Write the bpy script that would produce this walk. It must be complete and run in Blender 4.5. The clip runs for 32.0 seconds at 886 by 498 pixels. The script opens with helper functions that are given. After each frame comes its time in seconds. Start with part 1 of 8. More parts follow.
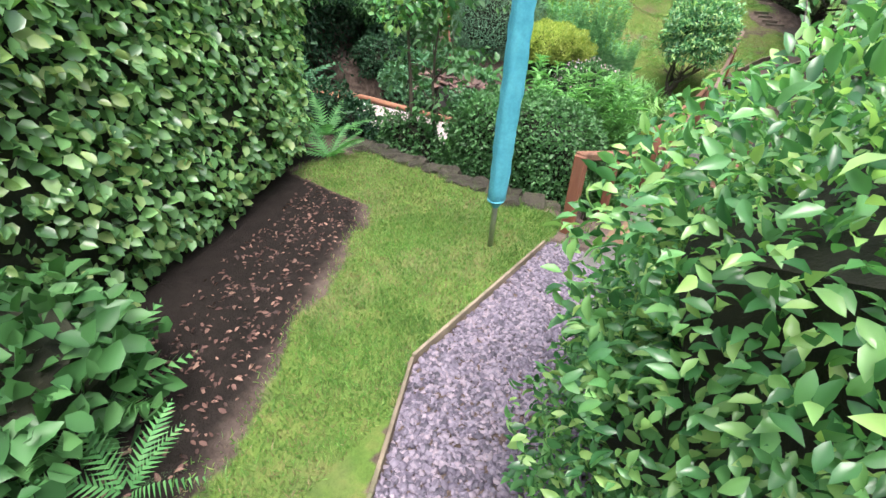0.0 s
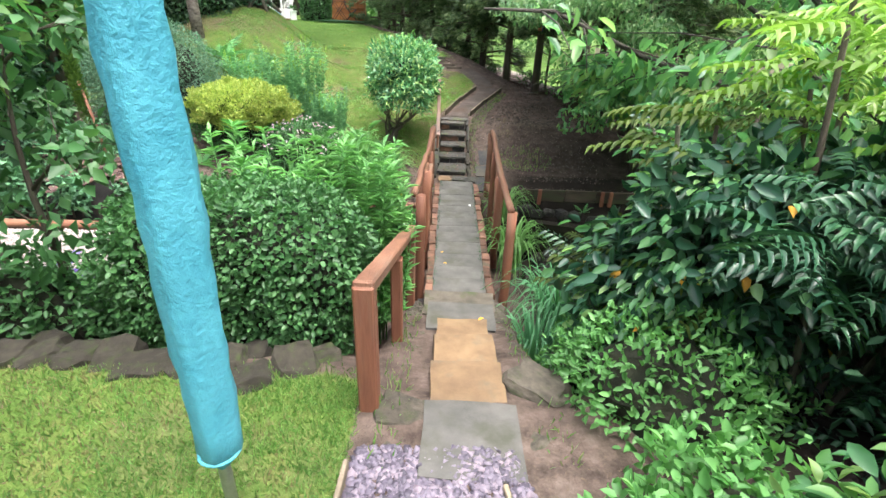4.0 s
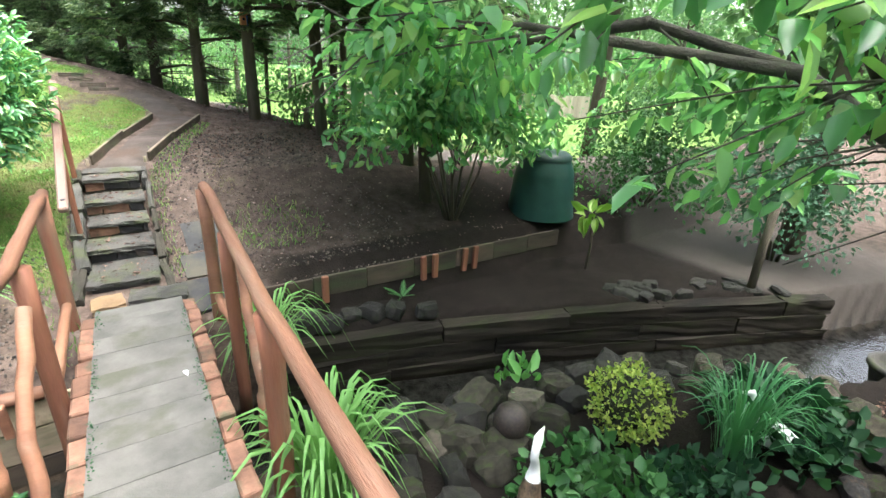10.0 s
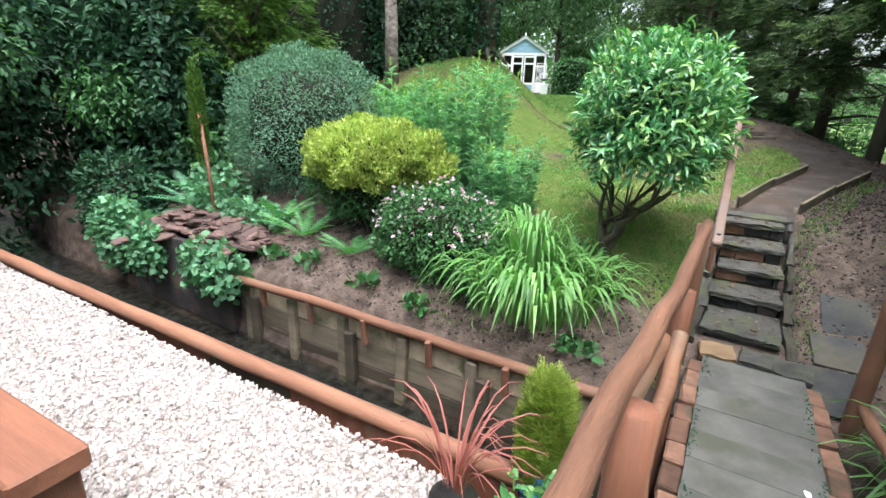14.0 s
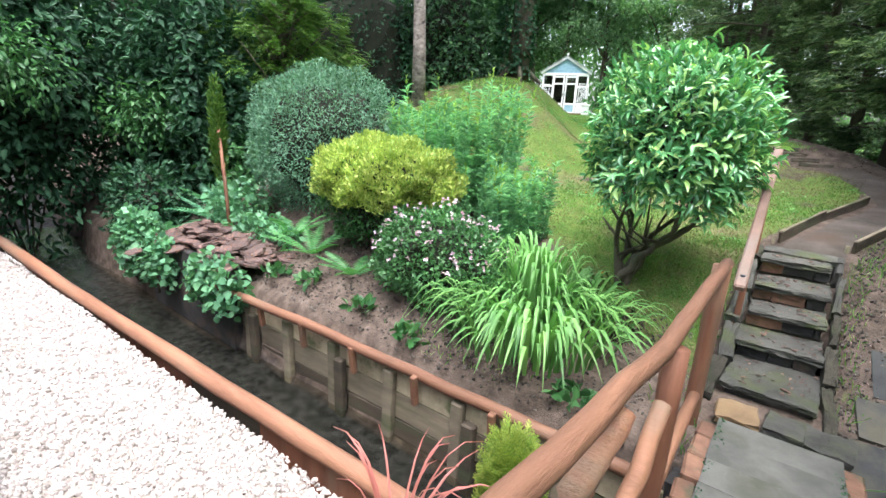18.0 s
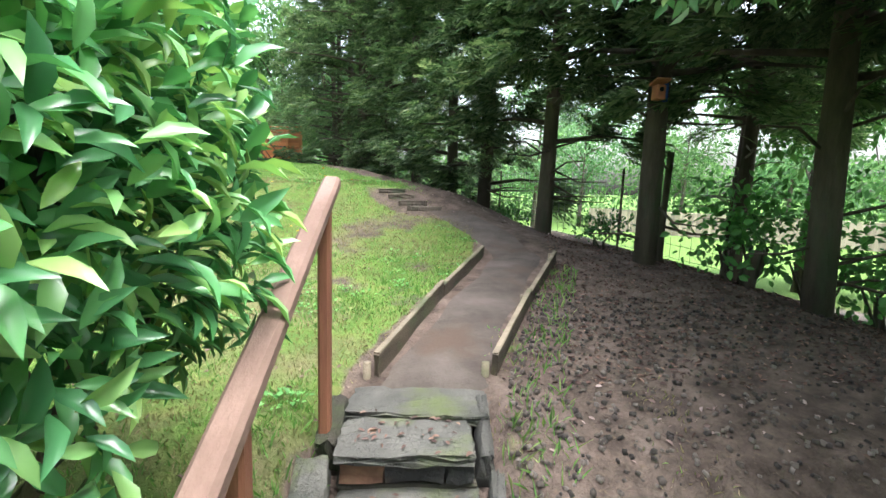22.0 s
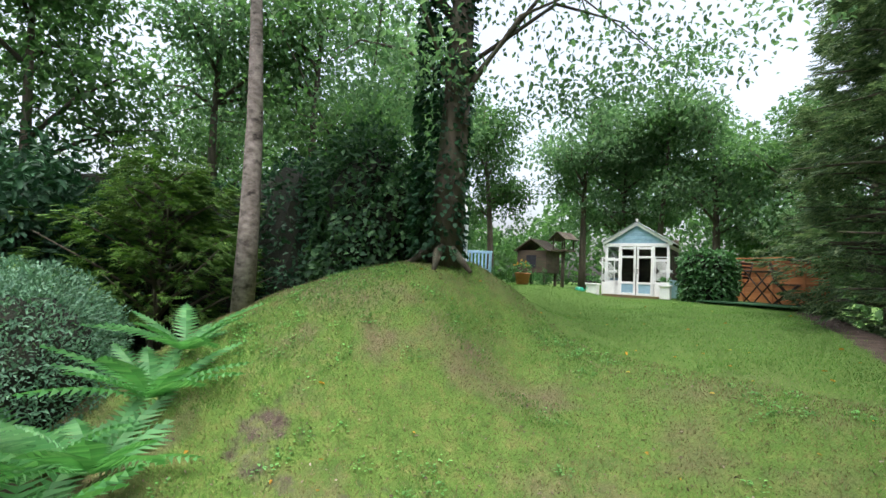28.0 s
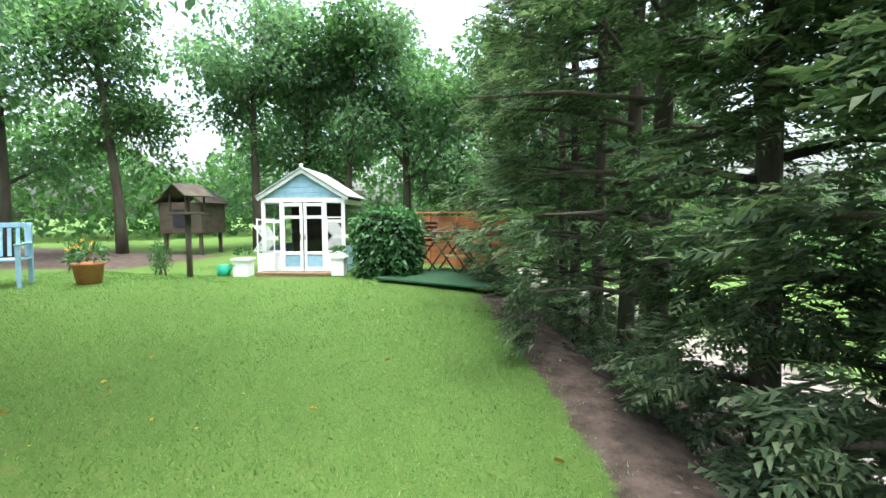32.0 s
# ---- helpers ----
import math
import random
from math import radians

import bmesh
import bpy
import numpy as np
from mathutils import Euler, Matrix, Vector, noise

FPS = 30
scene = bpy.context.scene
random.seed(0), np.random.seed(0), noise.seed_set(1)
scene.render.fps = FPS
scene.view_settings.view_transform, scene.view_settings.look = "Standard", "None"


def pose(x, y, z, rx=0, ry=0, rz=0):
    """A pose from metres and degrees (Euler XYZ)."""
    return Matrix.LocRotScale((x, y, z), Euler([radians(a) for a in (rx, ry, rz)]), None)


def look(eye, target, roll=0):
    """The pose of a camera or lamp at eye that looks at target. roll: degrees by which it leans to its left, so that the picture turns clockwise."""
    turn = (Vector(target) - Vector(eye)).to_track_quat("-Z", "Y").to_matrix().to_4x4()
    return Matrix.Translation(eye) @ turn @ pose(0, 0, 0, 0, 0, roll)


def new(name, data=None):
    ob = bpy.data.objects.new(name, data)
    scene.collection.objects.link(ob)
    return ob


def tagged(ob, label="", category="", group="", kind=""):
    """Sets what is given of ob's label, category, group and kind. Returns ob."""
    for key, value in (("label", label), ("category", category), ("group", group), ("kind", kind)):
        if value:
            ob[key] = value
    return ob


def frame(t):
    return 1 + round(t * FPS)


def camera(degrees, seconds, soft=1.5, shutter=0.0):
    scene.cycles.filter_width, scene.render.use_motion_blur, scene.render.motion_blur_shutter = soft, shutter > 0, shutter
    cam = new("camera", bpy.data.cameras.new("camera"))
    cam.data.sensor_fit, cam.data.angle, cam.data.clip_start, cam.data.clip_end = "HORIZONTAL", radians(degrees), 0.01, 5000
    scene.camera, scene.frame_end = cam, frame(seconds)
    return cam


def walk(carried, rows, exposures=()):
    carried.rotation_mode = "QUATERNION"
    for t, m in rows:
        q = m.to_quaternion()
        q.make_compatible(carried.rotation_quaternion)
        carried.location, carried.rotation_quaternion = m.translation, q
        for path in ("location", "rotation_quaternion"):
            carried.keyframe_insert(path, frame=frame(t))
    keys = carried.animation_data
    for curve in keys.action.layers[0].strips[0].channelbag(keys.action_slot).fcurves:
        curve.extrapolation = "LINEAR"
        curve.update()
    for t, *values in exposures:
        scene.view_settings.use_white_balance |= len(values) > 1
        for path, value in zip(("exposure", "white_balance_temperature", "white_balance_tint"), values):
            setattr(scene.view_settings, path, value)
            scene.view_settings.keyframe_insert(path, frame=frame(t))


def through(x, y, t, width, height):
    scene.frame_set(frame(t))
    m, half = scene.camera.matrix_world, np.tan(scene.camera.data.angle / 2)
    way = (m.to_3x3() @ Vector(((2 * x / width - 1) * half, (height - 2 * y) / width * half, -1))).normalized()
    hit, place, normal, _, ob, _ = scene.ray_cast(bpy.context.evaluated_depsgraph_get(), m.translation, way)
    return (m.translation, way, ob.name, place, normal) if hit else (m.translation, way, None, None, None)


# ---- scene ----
# ---- camera ----
cam = camera(87.15, 32.0, soft=1.5)


def view(t, x, y, z, yaw, pitch, roll):
    """One row of the walk: the eye in metres, then yaw to the left of +y, pitch and roll in degrees."""
    a, b = radians(yaw), radians(pitch)
    way = Vector((-math.sin(a) * math.cos(b), math.cos(a) * math.cos(b), math.sin(b)))
    return t, look((x, y, z), Vector((x, y, z)) + way, roll)


PATH = [
    view(0, 0.640, -9.335, 2.849, 34.69, -34.57, 2.09),
    view(0.5, 0.506, -9.128, 2.745, 33.28, -33.82, 1.59),
    view(1, 0.378, -8.884, 2.618, 32.90, -31.85, 0.19),
    view(1.5, 0.165, -8.626, 2.521, 29.40, -29.19, 0.75),
    view(2, 0.051, -8.295, 2.454, 24.32, -28.10, 0.23),
    view(2.5, -0.065, -8.027, 2.468, 17.06, -28.91, 0.40),
    view(3, -0.173, -7.887, 2.486, 8.74, -29.73, 1.41),
    view(3.5, -0.188, -7.784, 2.481, 2.74, -29.01, 2.21),
    view(4, -0.151, -7.516, 2.452, -0.02, -27.02, 2.27),
    view(4.5, -0.112, -7.175, 2.403, -1.80, -26.06, 1.62),
    view(6.5, 0.071, -5.631, 2.188, -4.18, -22.62, 1.85),
    view(7, 0.063, -5.268, 2.099, -3.47, -21.72, 1.68),
    view(7.5, 0.083, -4.928, 1.984, -1.75, -20.01, 1.23),
    view(8, 0.030, -4.567, 1.846, -0.21, -19.30, 1.54),
    view(8.5, -0.007, -4.215, 1.712, -0.65, -19.26, 1.74),
    view(9, 0.068, -3.956, 1.668, -6.79, -19.14, 2.19),
    view(9.5, 0.113, -3.891, 1.658, -18.99, -20.41, 2.50),
    view(10, 0.153, -3.931, 1.669, -34.20, -21.05, 2.62),
    view(10.5, 0.191, -4.005, 1.680, -47.76, -21.04, 2.86),
    view(11, 0.184, -3.984, 1.673, -50.76, -20.70, 2.57),
    view(11.5, 0.135, -3.910, 1.665, -41.32, -20.43, 2.15),
    view(12, -0.004, -3.808, 1.672, -25.19, -20.21, 3.08),
    view(12.5, -0.155, -3.769, 1.675, -6.29, -19.91, 2.17),
    view(13, -0.246, -3.748, 1.690, 6.28, -19.77, 2.04),
    view(13.5, -0.262, -3.625, 1.596, 18.99, -18.71, 1.66),
    view(14, -0.288, -3.428, 1.474, 31.52, -17.11, 2.07),
    view(14.5, -0.352, -3.262, 1.442, 47.57, -15.82, 1.86),
    view(15, -0.358, -3.213, 1.461, 63.59, -15.27, 0.93),
    view(15.5, -0.358, -3.174, 1.434, 71.57, -17.80, 1.37),
    view(17.5, -0.331, -3.085, 1.419, 55.75, -17.09, 3.59),
    view(18, -0.129, -2.989, 1.483, 37.14, -15.14, 2.88),
    view(18.5, -0.091, -2.915, 1.467, 20.94, -14.54, 3.39),
    view(19, -0.019, -2.718, 1.421, 13.74, -13.31, 2.41),
    view(19.5, 0.030, -2.386, 1.415, 8.61, -12.36, 2.62),
    view(20, -0.007, -1.902, 1.427, 4.74, -11.05, 2.37),
    view(20.5, 0.015, -1.340, 1.414, 2.36, -10.39, 2.48),
    view(21, 0.023, -0.833, 1.415, 0.25, -9.50, 2.21),
    view(21.5, 0.024, -0.339, 1.397, -1.35, -8.87, 1.98),
    view(22, -0.003, 0.080, 1.404, -1.99, -7.47, 1.78),
    view(22.5, -0.005, 0.517, 1.512, -3.72, -6.90, 0.64),
    view(23, -0.061, 0.857, 1.631, -5.39, -5.97, 0.55),
    view(23.5, -0.031, 1.145, 1.718, -7.66, -5.59, 0.93),
    view(24, -0.026, 1.489, 1.825, -8.62, -6.61, 0.96),
    view(24.5, 0.039, 1.820, 1.952, -11.58, -5.31, 2.14),
    view(26.5, -0.021, 2.418, 2.211, 25.11, 0.58, 2.02),
    view(27, 0.037, 2.337, 2.185, 35.70, 2.04, 1.73),
    view(27.5, -0.015, 2.288, 2.205, 46.15, 2.98, 2.13),
    view(28, -0.042, 2.200, 2.208, 56.99, 3.45, 2.87),
    view(28.5, -0.065, 2.157, 2.207, 64.47, 3.68, 3.45),
    view(29, -0.073, 2.205, 2.203, 61.74, 3.58, 3.41),
    view(29.5, -0.059, 2.280, 2.217, 52.26, 2.61, 2.93),
    view(30, -0.024, 2.373, 2.206, 40.10, 1.73, 2.09),
    view(30.5, -0.004, 2.500, 2.197, 27.59, 0.81, 1.04),
    view(30.75, -0.080, 2.830, 2.205, 23.90, -0.23, 0.99),
    view(31, -0.200, 3.300, 2.250, 20.68, -1.27, 0.94),
]
# the last quick steps up the bank, each a tenth of a second
for k in range(1, 11):
    PATH.append(view(31 + 0.1 * k, -0.200 - 0.122 * k, 3.300 + 0.260 * k, 2.250 + 0.068 * k, float(np.interp(k, [0, 5, 7.5, 10], [20.68, 21.45, 22.67, 23.98])), float(np.interp(k, [0, 5, 10], [-1.27, -3.96, -3.91])), 0.94 - 0.122 * k))
walk(cam, PATH, exposures=[(0, 1.17, 6400, 15), (2, 1.18, 6400, 13), (4, 1.36, 6400, 13), (7, 1.8, 6450, 12), (9, 1.68, 6300, 12), (10, 2.1, 6300, 12), (11, 2.35, 6300, 13), (13, 1.4, 6050, 11), (14.2, 1.18, 6050, 11), (15.5, 1.28, 6050, 11), (18, 1.4, 6050, 11), (19, 1.7, 6050, 11), (23, 1.8, 6150, 11), (24.5, 1.85, 6200, 12), (28, 0.72, 6250, 12), (30, 0.86, 6250, 12), (31, 1.25, 6200, 11), (32, 1.45, 6050, 9)])

# ---- world, sun ----
world = bpy.data.worlds.new("overcast_sky")
scene.world = world
world.use_nodes = True
wn = world.node_tree.nodes
sky = wn.new("ShaderNodeTexSky")
sky.sky_type = "NISHITA"
sky.sun_disc = False
sky.sun_elevation, sky.sun_rotation = radians(74), radians(135)
sky.air_density, sky.dust_density, sky.ozone_density = 1.2, 7.0, 0.8
wn["Background"].inputs["Strength"].default_value = 0.15
cloud = wn.new("ShaderNodeHueSaturation")
cloud.inputs["Saturation"].default_value, cloud.inputs["Value"].default_value = 0.52, 1.75
world.node_tree.links.new(sky.outputs["Color"], cloud.inputs["Color"])
world.node_tree.links.new(cloud.outputs["Color"], wn["Background"].inputs["Color"])
sun = new("sun", bpy.data.lights.new("sun", "SUN"))
sun.data.energy, sun.data.angle, sun.data.color = 1.15, radians(35), (1.0, 0.99, 0.985)
sun.matrix_world = look((0, 0, 30), (-6.0, 6.0, 0))
# ---- materials ----
def nodes_of(name):
    m = bpy.data.materials.new(name)
    m.use_nodes = True
    return m, m.node_tree.nodes, m.node_tree.links, m.node_tree.nodes["Principled BSDF"]


def ramp(nodes, cols):
    r = nodes.new("ShaderNodeValToRGB")
    el = r.color_ramp.elements
    while len(el) < len(cols):
        el.new(0.5)
    for i, c in enumerate(cols):
        el[i].position, el[i].color = i / (len(cols) - 1), (*c, 1)
    return r


def noise_tex(nodes, links, vec, scale, detail=4.0, rough=0.6):
    n = nodes.new("ShaderNodeTexNoise")
    n.inputs["Scale"].default_value, n.inputs["Detail"].default_value = scale, detail
    n.inputs["Roughness"].default_value = rough
    links.new(vec, n.inputs["Vector"])
    return n.outputs["Fac"]


def blend(nodes, links, fac, a, b, mode="MIX"):
    x = nodes.new("ShaderNodeMix")
    x.data_type, x.blend_type = "RGBA", mode
    for sock, v in ((x.inputs[0], fac), (x.inputs[6], a), (x.inputs[7], b)):
        if isinstance(v, (int, float)):
            sock.default_value = v
        elif isinstance(v, tuple):
            sock.default_value = (*v, 1)
        else:
            links.new(v, sock)
    return x.outputs[2]


def spread(nodes, links, fac, lo, hi):
    """Stretches a noise, which keeps near 0.5, over 0 to 1."""
    m = nodes.new("ShaderNodeMapRange")
    m.inputs[1].default_value, m.inputs[2].default_value = lo, hi
    links.new(fac, m.inputs[0])
    return m.outputs[0]


def surface(name, cols, scale=6.0, fine=70.0, rough=0.8, bump=0.3, depth=0.01, vary=0.25, metal=0.0, stretch=(1, 1, 1), stain=None, spec=0.4):
    """A solid surface: colour patches, fine grain, a stain, relief, and a change of tone from piece to piece."""
    m, n, l, p = nodes_of(name)
    geo = n.new("ShaderNodeTexCoord")
    mp = n.new("ShaderNodeMapping")
    mp.inputs["Scale"].default_value = stretch
    l.new(geo.outputs["Object"], mp.inputs["Vector"])
    info = n.new("ShaderNodeObjectInfo")
    shift = n.new("ShaderNodeVectorMath")
    shift.operation = "MULTIPLY_ADD"
    l.new(info.outputs["Random"], shift.inputs[0])
    shift.inputs[1].default_value = (31, 17, 23)
    l.new(mp.outputs[0], shift.inputs[2])
    v = shift.outputs[0]
    big = spread(n, l, noise_tex(n, l, v, scale, 6), 0.3, 0.7)
    r = ramp(n, cols)
    l.new(big, r.inputs[0])
    small = noise_tex(n, l, v, fine, 4, 0.7)
    c = blend(n, l, 0.45, r.outputs[0], ramp_of(n, l, small, 0.55, 1.45), "MULTIPLY")
    if stain:
        c = blend(n, l, spread(n, l, noise_tex(n, l, v, scale * 0.6 + 0.7, 5), 0.52, 0.68), c, stain)
    tone = n.new("ShaderNodeHueSaturation")
    val = n.new("ShaderNodeMapRange")
    val.inputs[3].default_value, val.inputs[4].default_value = 1 - vary, 1 + vary
    l.new(info.outputs["Random"], val.inputs[0])
    l.new(val.outputs[0], tone.inputs["Value"])
    l.new(c, tone.inputs["Color"])
    l.new(tone.outputs[0], p.inputs["Base Color"])
    p.inputs["Roughness"].default_value, p.inputs["Metallic"].default_value = rough, metal
    p.inputs["Specular IOR Level"].default_value = spec
    b = n.new("ShaderNodeBump")
    b.inputs["Strength"].default_value, b.inputs["Distance"].default_value = bump, depth
    l.new(small, b.inputs["Height"])
    l.new(b.outputs[0], p.inputs["Normal"])
    return m


def ramp_of(n, l, fac, lo, hi):
    r = ramp(n, [(lo,) * 3, (hi,) * 3])
    l.new(fac, r.inputs[0])
    return r.outputs[0]


def leafy(name, cols, through=0.3, rough=0.45, spec=0.35, patch=1.5):
    """Leaves: each its own tone, patches over the plant, some light let through."""
    m, n, l, p = nodes_of(name)
    geo = n.new("ShaderNodeNewGeometry")
    r = ramp(n, [(a, b, min(1.0, 1.25 * c)) for a, b, c in cols])
    l.new(geo.outputs["Random Per Island"], r.inputs[0])
    pos = noise_tex(n, l, geo.outputs["Position"], patch, 3)
    c = blend(n, l, 0.7, r.outputs[0], ramp_of(n, l, spread(n, l, pos, 0.3, 0.7), 0.6, 1.3), "MULTIPLY")
    l.new(c, p.inputs["Base Color"])
    p.inputs["Roughness"].default_value, p.inputs["Specular IOR Level"].default_value = rough, spec
    t = n.new("ShaderNodeBsdfTranslucent")
    warm = blend(n, l, 1.0, c, (1.05, 1.2, 0.7), "MULTIPLY")
    l.new(warm, t.inputs["Color"])
    mix = n.new("ShaderNodeMixShader")
    mix.inputs[0].default_value = through
    l.new(p.outputs[0], mix.inputs[1])
    l.new(t.outputs[0], mix.inputs[2])
    l.new(mix.outputs[0], n["Material Output"].inputs["Surface"])
    return m


def island(name, cols, rough=0.7, bump=0.3, fine=120.0, spec=0.4):
    """Loose chips and pebbles: each its own tone."""
    m, n, l, p = nodes_of(name)
    geo = n.new("ShaderNodeNewGeometry")
    r = ramp(n, cols)
    l.new(geo.outputs["Random Per Island"], r.inputs[0])
    small = noise_tex(n, l, geo.outputs["Position"], fine, 3)
    l.new(blend(n, l, 0.5, r.outputs[0], ramp_of(n, l, small, 0.6, 1.4), "MULTIPLY"), p.inputs["Base Color"])
    p.inputs["Roughness"].default_value, p.inputs["Specular IOR Level"].default_value = rough, spec
    b = n.new("ShaderNodeBump")
    b.inputs["Strength"].default_value, b.inputs["Distance"].default_value = bump, 0.003
    l.new(small, b.inputs["Height"])
    l.new(b.outputs[0], p.inputs["Normal"])
    return m


# ---- building tools ----
rng = np.random.default_rng(7)


def sstep(a, b, x):
    t = np.clip((np.asarray(x, float) - a) / (b - a), 0, 1)
    return t * t * (3 - 2 * t)


def unit(v):
    return v / np.maximum(np.linalg.norm(v, axis=-1, keepdims=True), 1e-9)


def fast_mesh(name, verts, faces, smooth=False):
    """A mesh from arrays; all faces have the same number of corners."""
    me = bpy.data.meshes.new(name)
    verts, faces = np.asarray(verts, np.float32), np.asarray(faces, np.int32)
    k = faces.shape[1]
    me.vertices.add(len(verts))
    me.vertices.foreach_set("co", verts.ravel())
    me.loops.add(faces.size)
    me.loops.foreach_set("vertex_index", faces.ravel())
    me.polygons.add(len(faces))
    me.polygons.foreach_set("loop_start", np.arange(0, faces.size, k, dtype=np.int32))
    if smooth:
        me.polygons.foreach_set("use_smooth", np.ones(len(faces), bool))
    me.update(calc_edges=True)
    return me


def part(name, source, material, parent=None, label=""):
    """Links a bmesh or a mesh as one object, under a thing or part if given."""
    if isinstance(source, bmesh.types.BMesh):
        me = bpy.data.meshes.new(name)
        source.to_mesh(me)
        source.free()
    else:
        me = source
    if material and not me.materials:
        me.materials.append(material)
    ob = new(name, me)
    if parent:
        ob.parent = parent
    if label:
        ob["label"] = label
    return ob


def thing(name, label, category, group="", kind="", at=(0, 0, 0), turn=0.0):
    e = new(name)
    e.matrix_world = pose(*at, 0, 0, turn)
    e.empty_display_size = 0.1
    return tagged(e, label, category, group, kind)


def block(sx, sy, sz, at=(0, 0, 0), rot=(0, 0, 0), bevel=0.006, rough=0.0, cuts=0):
    """A bevelled block, its edges a little uneven where rough is given."""
    bm = bmesh.new()
    bmesh.ops.create_cube(bm, size=1.0)
    bmesh.ops.scale(bm, vec=(sx, sy, sz), verts=bm.verts)
    if cuts:
        bmesh.ops.subdivide_edges(bm, edges=bm.edges[:], cuts=cuts, use_grid_fill=True)
    if bevel and not cuts:
        bmesh.ops.bevel(bm, geom=bm.edges[:], offset=min(bevel, 0.4 * min(sx, sy, sz)), segments=1, affect="EDGES")
    if rough:
        for v in bm.verts:
            v.co += Vector(rng.uniform(-rough, rough, 3))
    bmesh.ops.transform(bm, matrix=pose(*at, *rot), verts=bm.verts)
    return bm


def tube_arrays(pts, radii, seg=8, wobble=0.0):
    pts = np.asarray(pts, float)
    n = len(pts)
    tang = unit(np.gradient(pts, axis=0))
    ref = np.where(np.abs(tang[:, 2:3]) > 0.9, np.array([[1.0, 0, 0]]), np.array([[0, 0, 1.0]]))
    a = unit(np.cross(tang, ref))
    for i in range(1, n):
        if a[i] @ a[i - 1] < 0:
            a[i] *= -1
    b = np.cross(tang, a)
    ang = np.linspace(0, 2 * np.pi, seg, endpoint=False)
    r = np.broadcast_to(np.asarray(radii, float), (n,))[:, None] * (1 + wobble * rng.uniform(-1, 1, (n, seg)))
    ring = pts[:, None] + r[..., None] * (np.cos(ang)[None, :, None] * a[:, None] + np.sin(ang)[None, :, None] * b[:, None])
    v = np.concatenate([ring.reshape(-1, 3), pts[:1], pts[-1:]])
    f = []
    for i in range(n - 1):
        for j in range(seg):
            p, q = i * seg + j, i * seg + (j + 1) % seg
            f += [(p, q, q + seg), (p, q + seg, p + seg)]
    for j in range(seg):
        f += [(n * seg, (j + 1) % seg, j), (n * seg + 1, (n - 1) * seg + j, (n - 1) * seg + (j + 1) % seg)]
    return v, np.array(f)


def merged(pieces):
    vs, fs, o = [], [], 0
    for v, f in pieces:
        vs.append(v), fs.append(f + o)
        o += len(v)
    return np.concatenate(vs), np.concatenate(fs)


def tube(name, pts, radii, material, parent=None, seg=8, wobble=0.0, label=""):
    return part(name, fast_mesh(name, *tube_arrays(pts, radii, seg, wobble), smooth=True), material, parent, label)


def stamped(tv, tf, pos, x, y, z, scale):
    """Copies of a small shape, at places with axes x, y, z, as one pair of arrays."""
    tv, tf, pos = np.asarray(tv, float), np.asarray(tf), np.asarray(pos, float)
    s = np.asarray(scale, float)
    s = np.repeat(s[:, None], 3, 1) if s.ndim == 1 else s
    v = pos[:, None] + sum((tv[None, :, i] * s[:, i : i + 1])[..., None] * ax[:, None] for i, ax in enumerate((x, y, z)))
    f = tf[None] + (np.arange(len(pos)) * len(tv))[:, None, None]
    return v.reshape(-1, 3), f.reshape(-1, tf.shape[1])


LEAF = ([(0, 0, 0), (0.28, -0.44, 0.12), (0.68, -0.4, 0.08), (1, 0, -0.14), (0.68, 0.4, 0.08), (0.28, 0.44, 0.12)], [(0, 3, 1), (1, 3, 2), (0, 5, 3), (5, 4, 3)])
OVATE = ([(0, 0, 0), (0.16, -0.26, 0.05), (0.42, -0.48, 0.12), (0.74, -0.34, 0.06), (1, 0, -0.16), (0.74, 0.34, 0.06), (0.42, 0.48, 0.12), (0.16, 0.26, 0.05), (0.5, 0, 0.03)], [(0, 8, 1), (1, 8, 2), (2, 8, 3), (3, 8, 4), (4, 8, 5), (5, 8, 6), (6, 8, 7), (7, 8, 0)])
SLIM = ([(0, 0, 0), (0.45, -0.5, 0.1), (1, 0, -0.12), (0.45, 0.5, 0.1)], [(0, 2, 1), (0, 3, 2)])


def feather(pairs, sweep=0.25, droop=0.2, slim=0.1):
    """A frond: a midrib with pairs of leaflets."""
    v, f = [], []
    for i in range(pairs):
        u0 = 0.08 + 0.9 * i / pairs
        half = 0.5 * math.sin(math.pi * min(1, 0.16 + 0.86 * (i + 0.6) / pairs)) ** 0.7
        for s in (-1, 1):
            o = len(v)
            w0, w1 = -droop * u0 * u0, -droop * (u0 + sweep * half) ** 2
            v += [(u0, 0, w0), (u0 + slim * 1.2, 0, w0), (u0 + sweep * half + slim * 0.5, s * half, w1 - 0.06 * half)]
            f.append((o, o + 1, o + 2) if s < 0 else (o, o + 2, o + 1))
    return v, f


SPRAY, FERN = feather(4, 0.6, 0.25, 0.16), feather(15, 0.2, 0.35, 0.045)


def frames_of(axis, up=None):
    axis = unit(axis)
    up = rng.normal(size=axis.shape) * 0.5 + (0, 0, 1) if up is None else up
    side = unit(np.cross(axis, up))
    return axis, side, np.cross(side, axis)


def foliage(name, pos, axis, length, width, material, parent, shape=SLIM, up=None, label="", bow=1.0):
    x, y, z = frames_of(axis, up)
    length = np.broadcast_to(length, (len(pos),))
    sc = np.stack([length, length * width, length * bow], 1)
    return part(name, fast_mesh(name, *stamped(*shape, pos, x, y, z, sc)), material, parent, label)


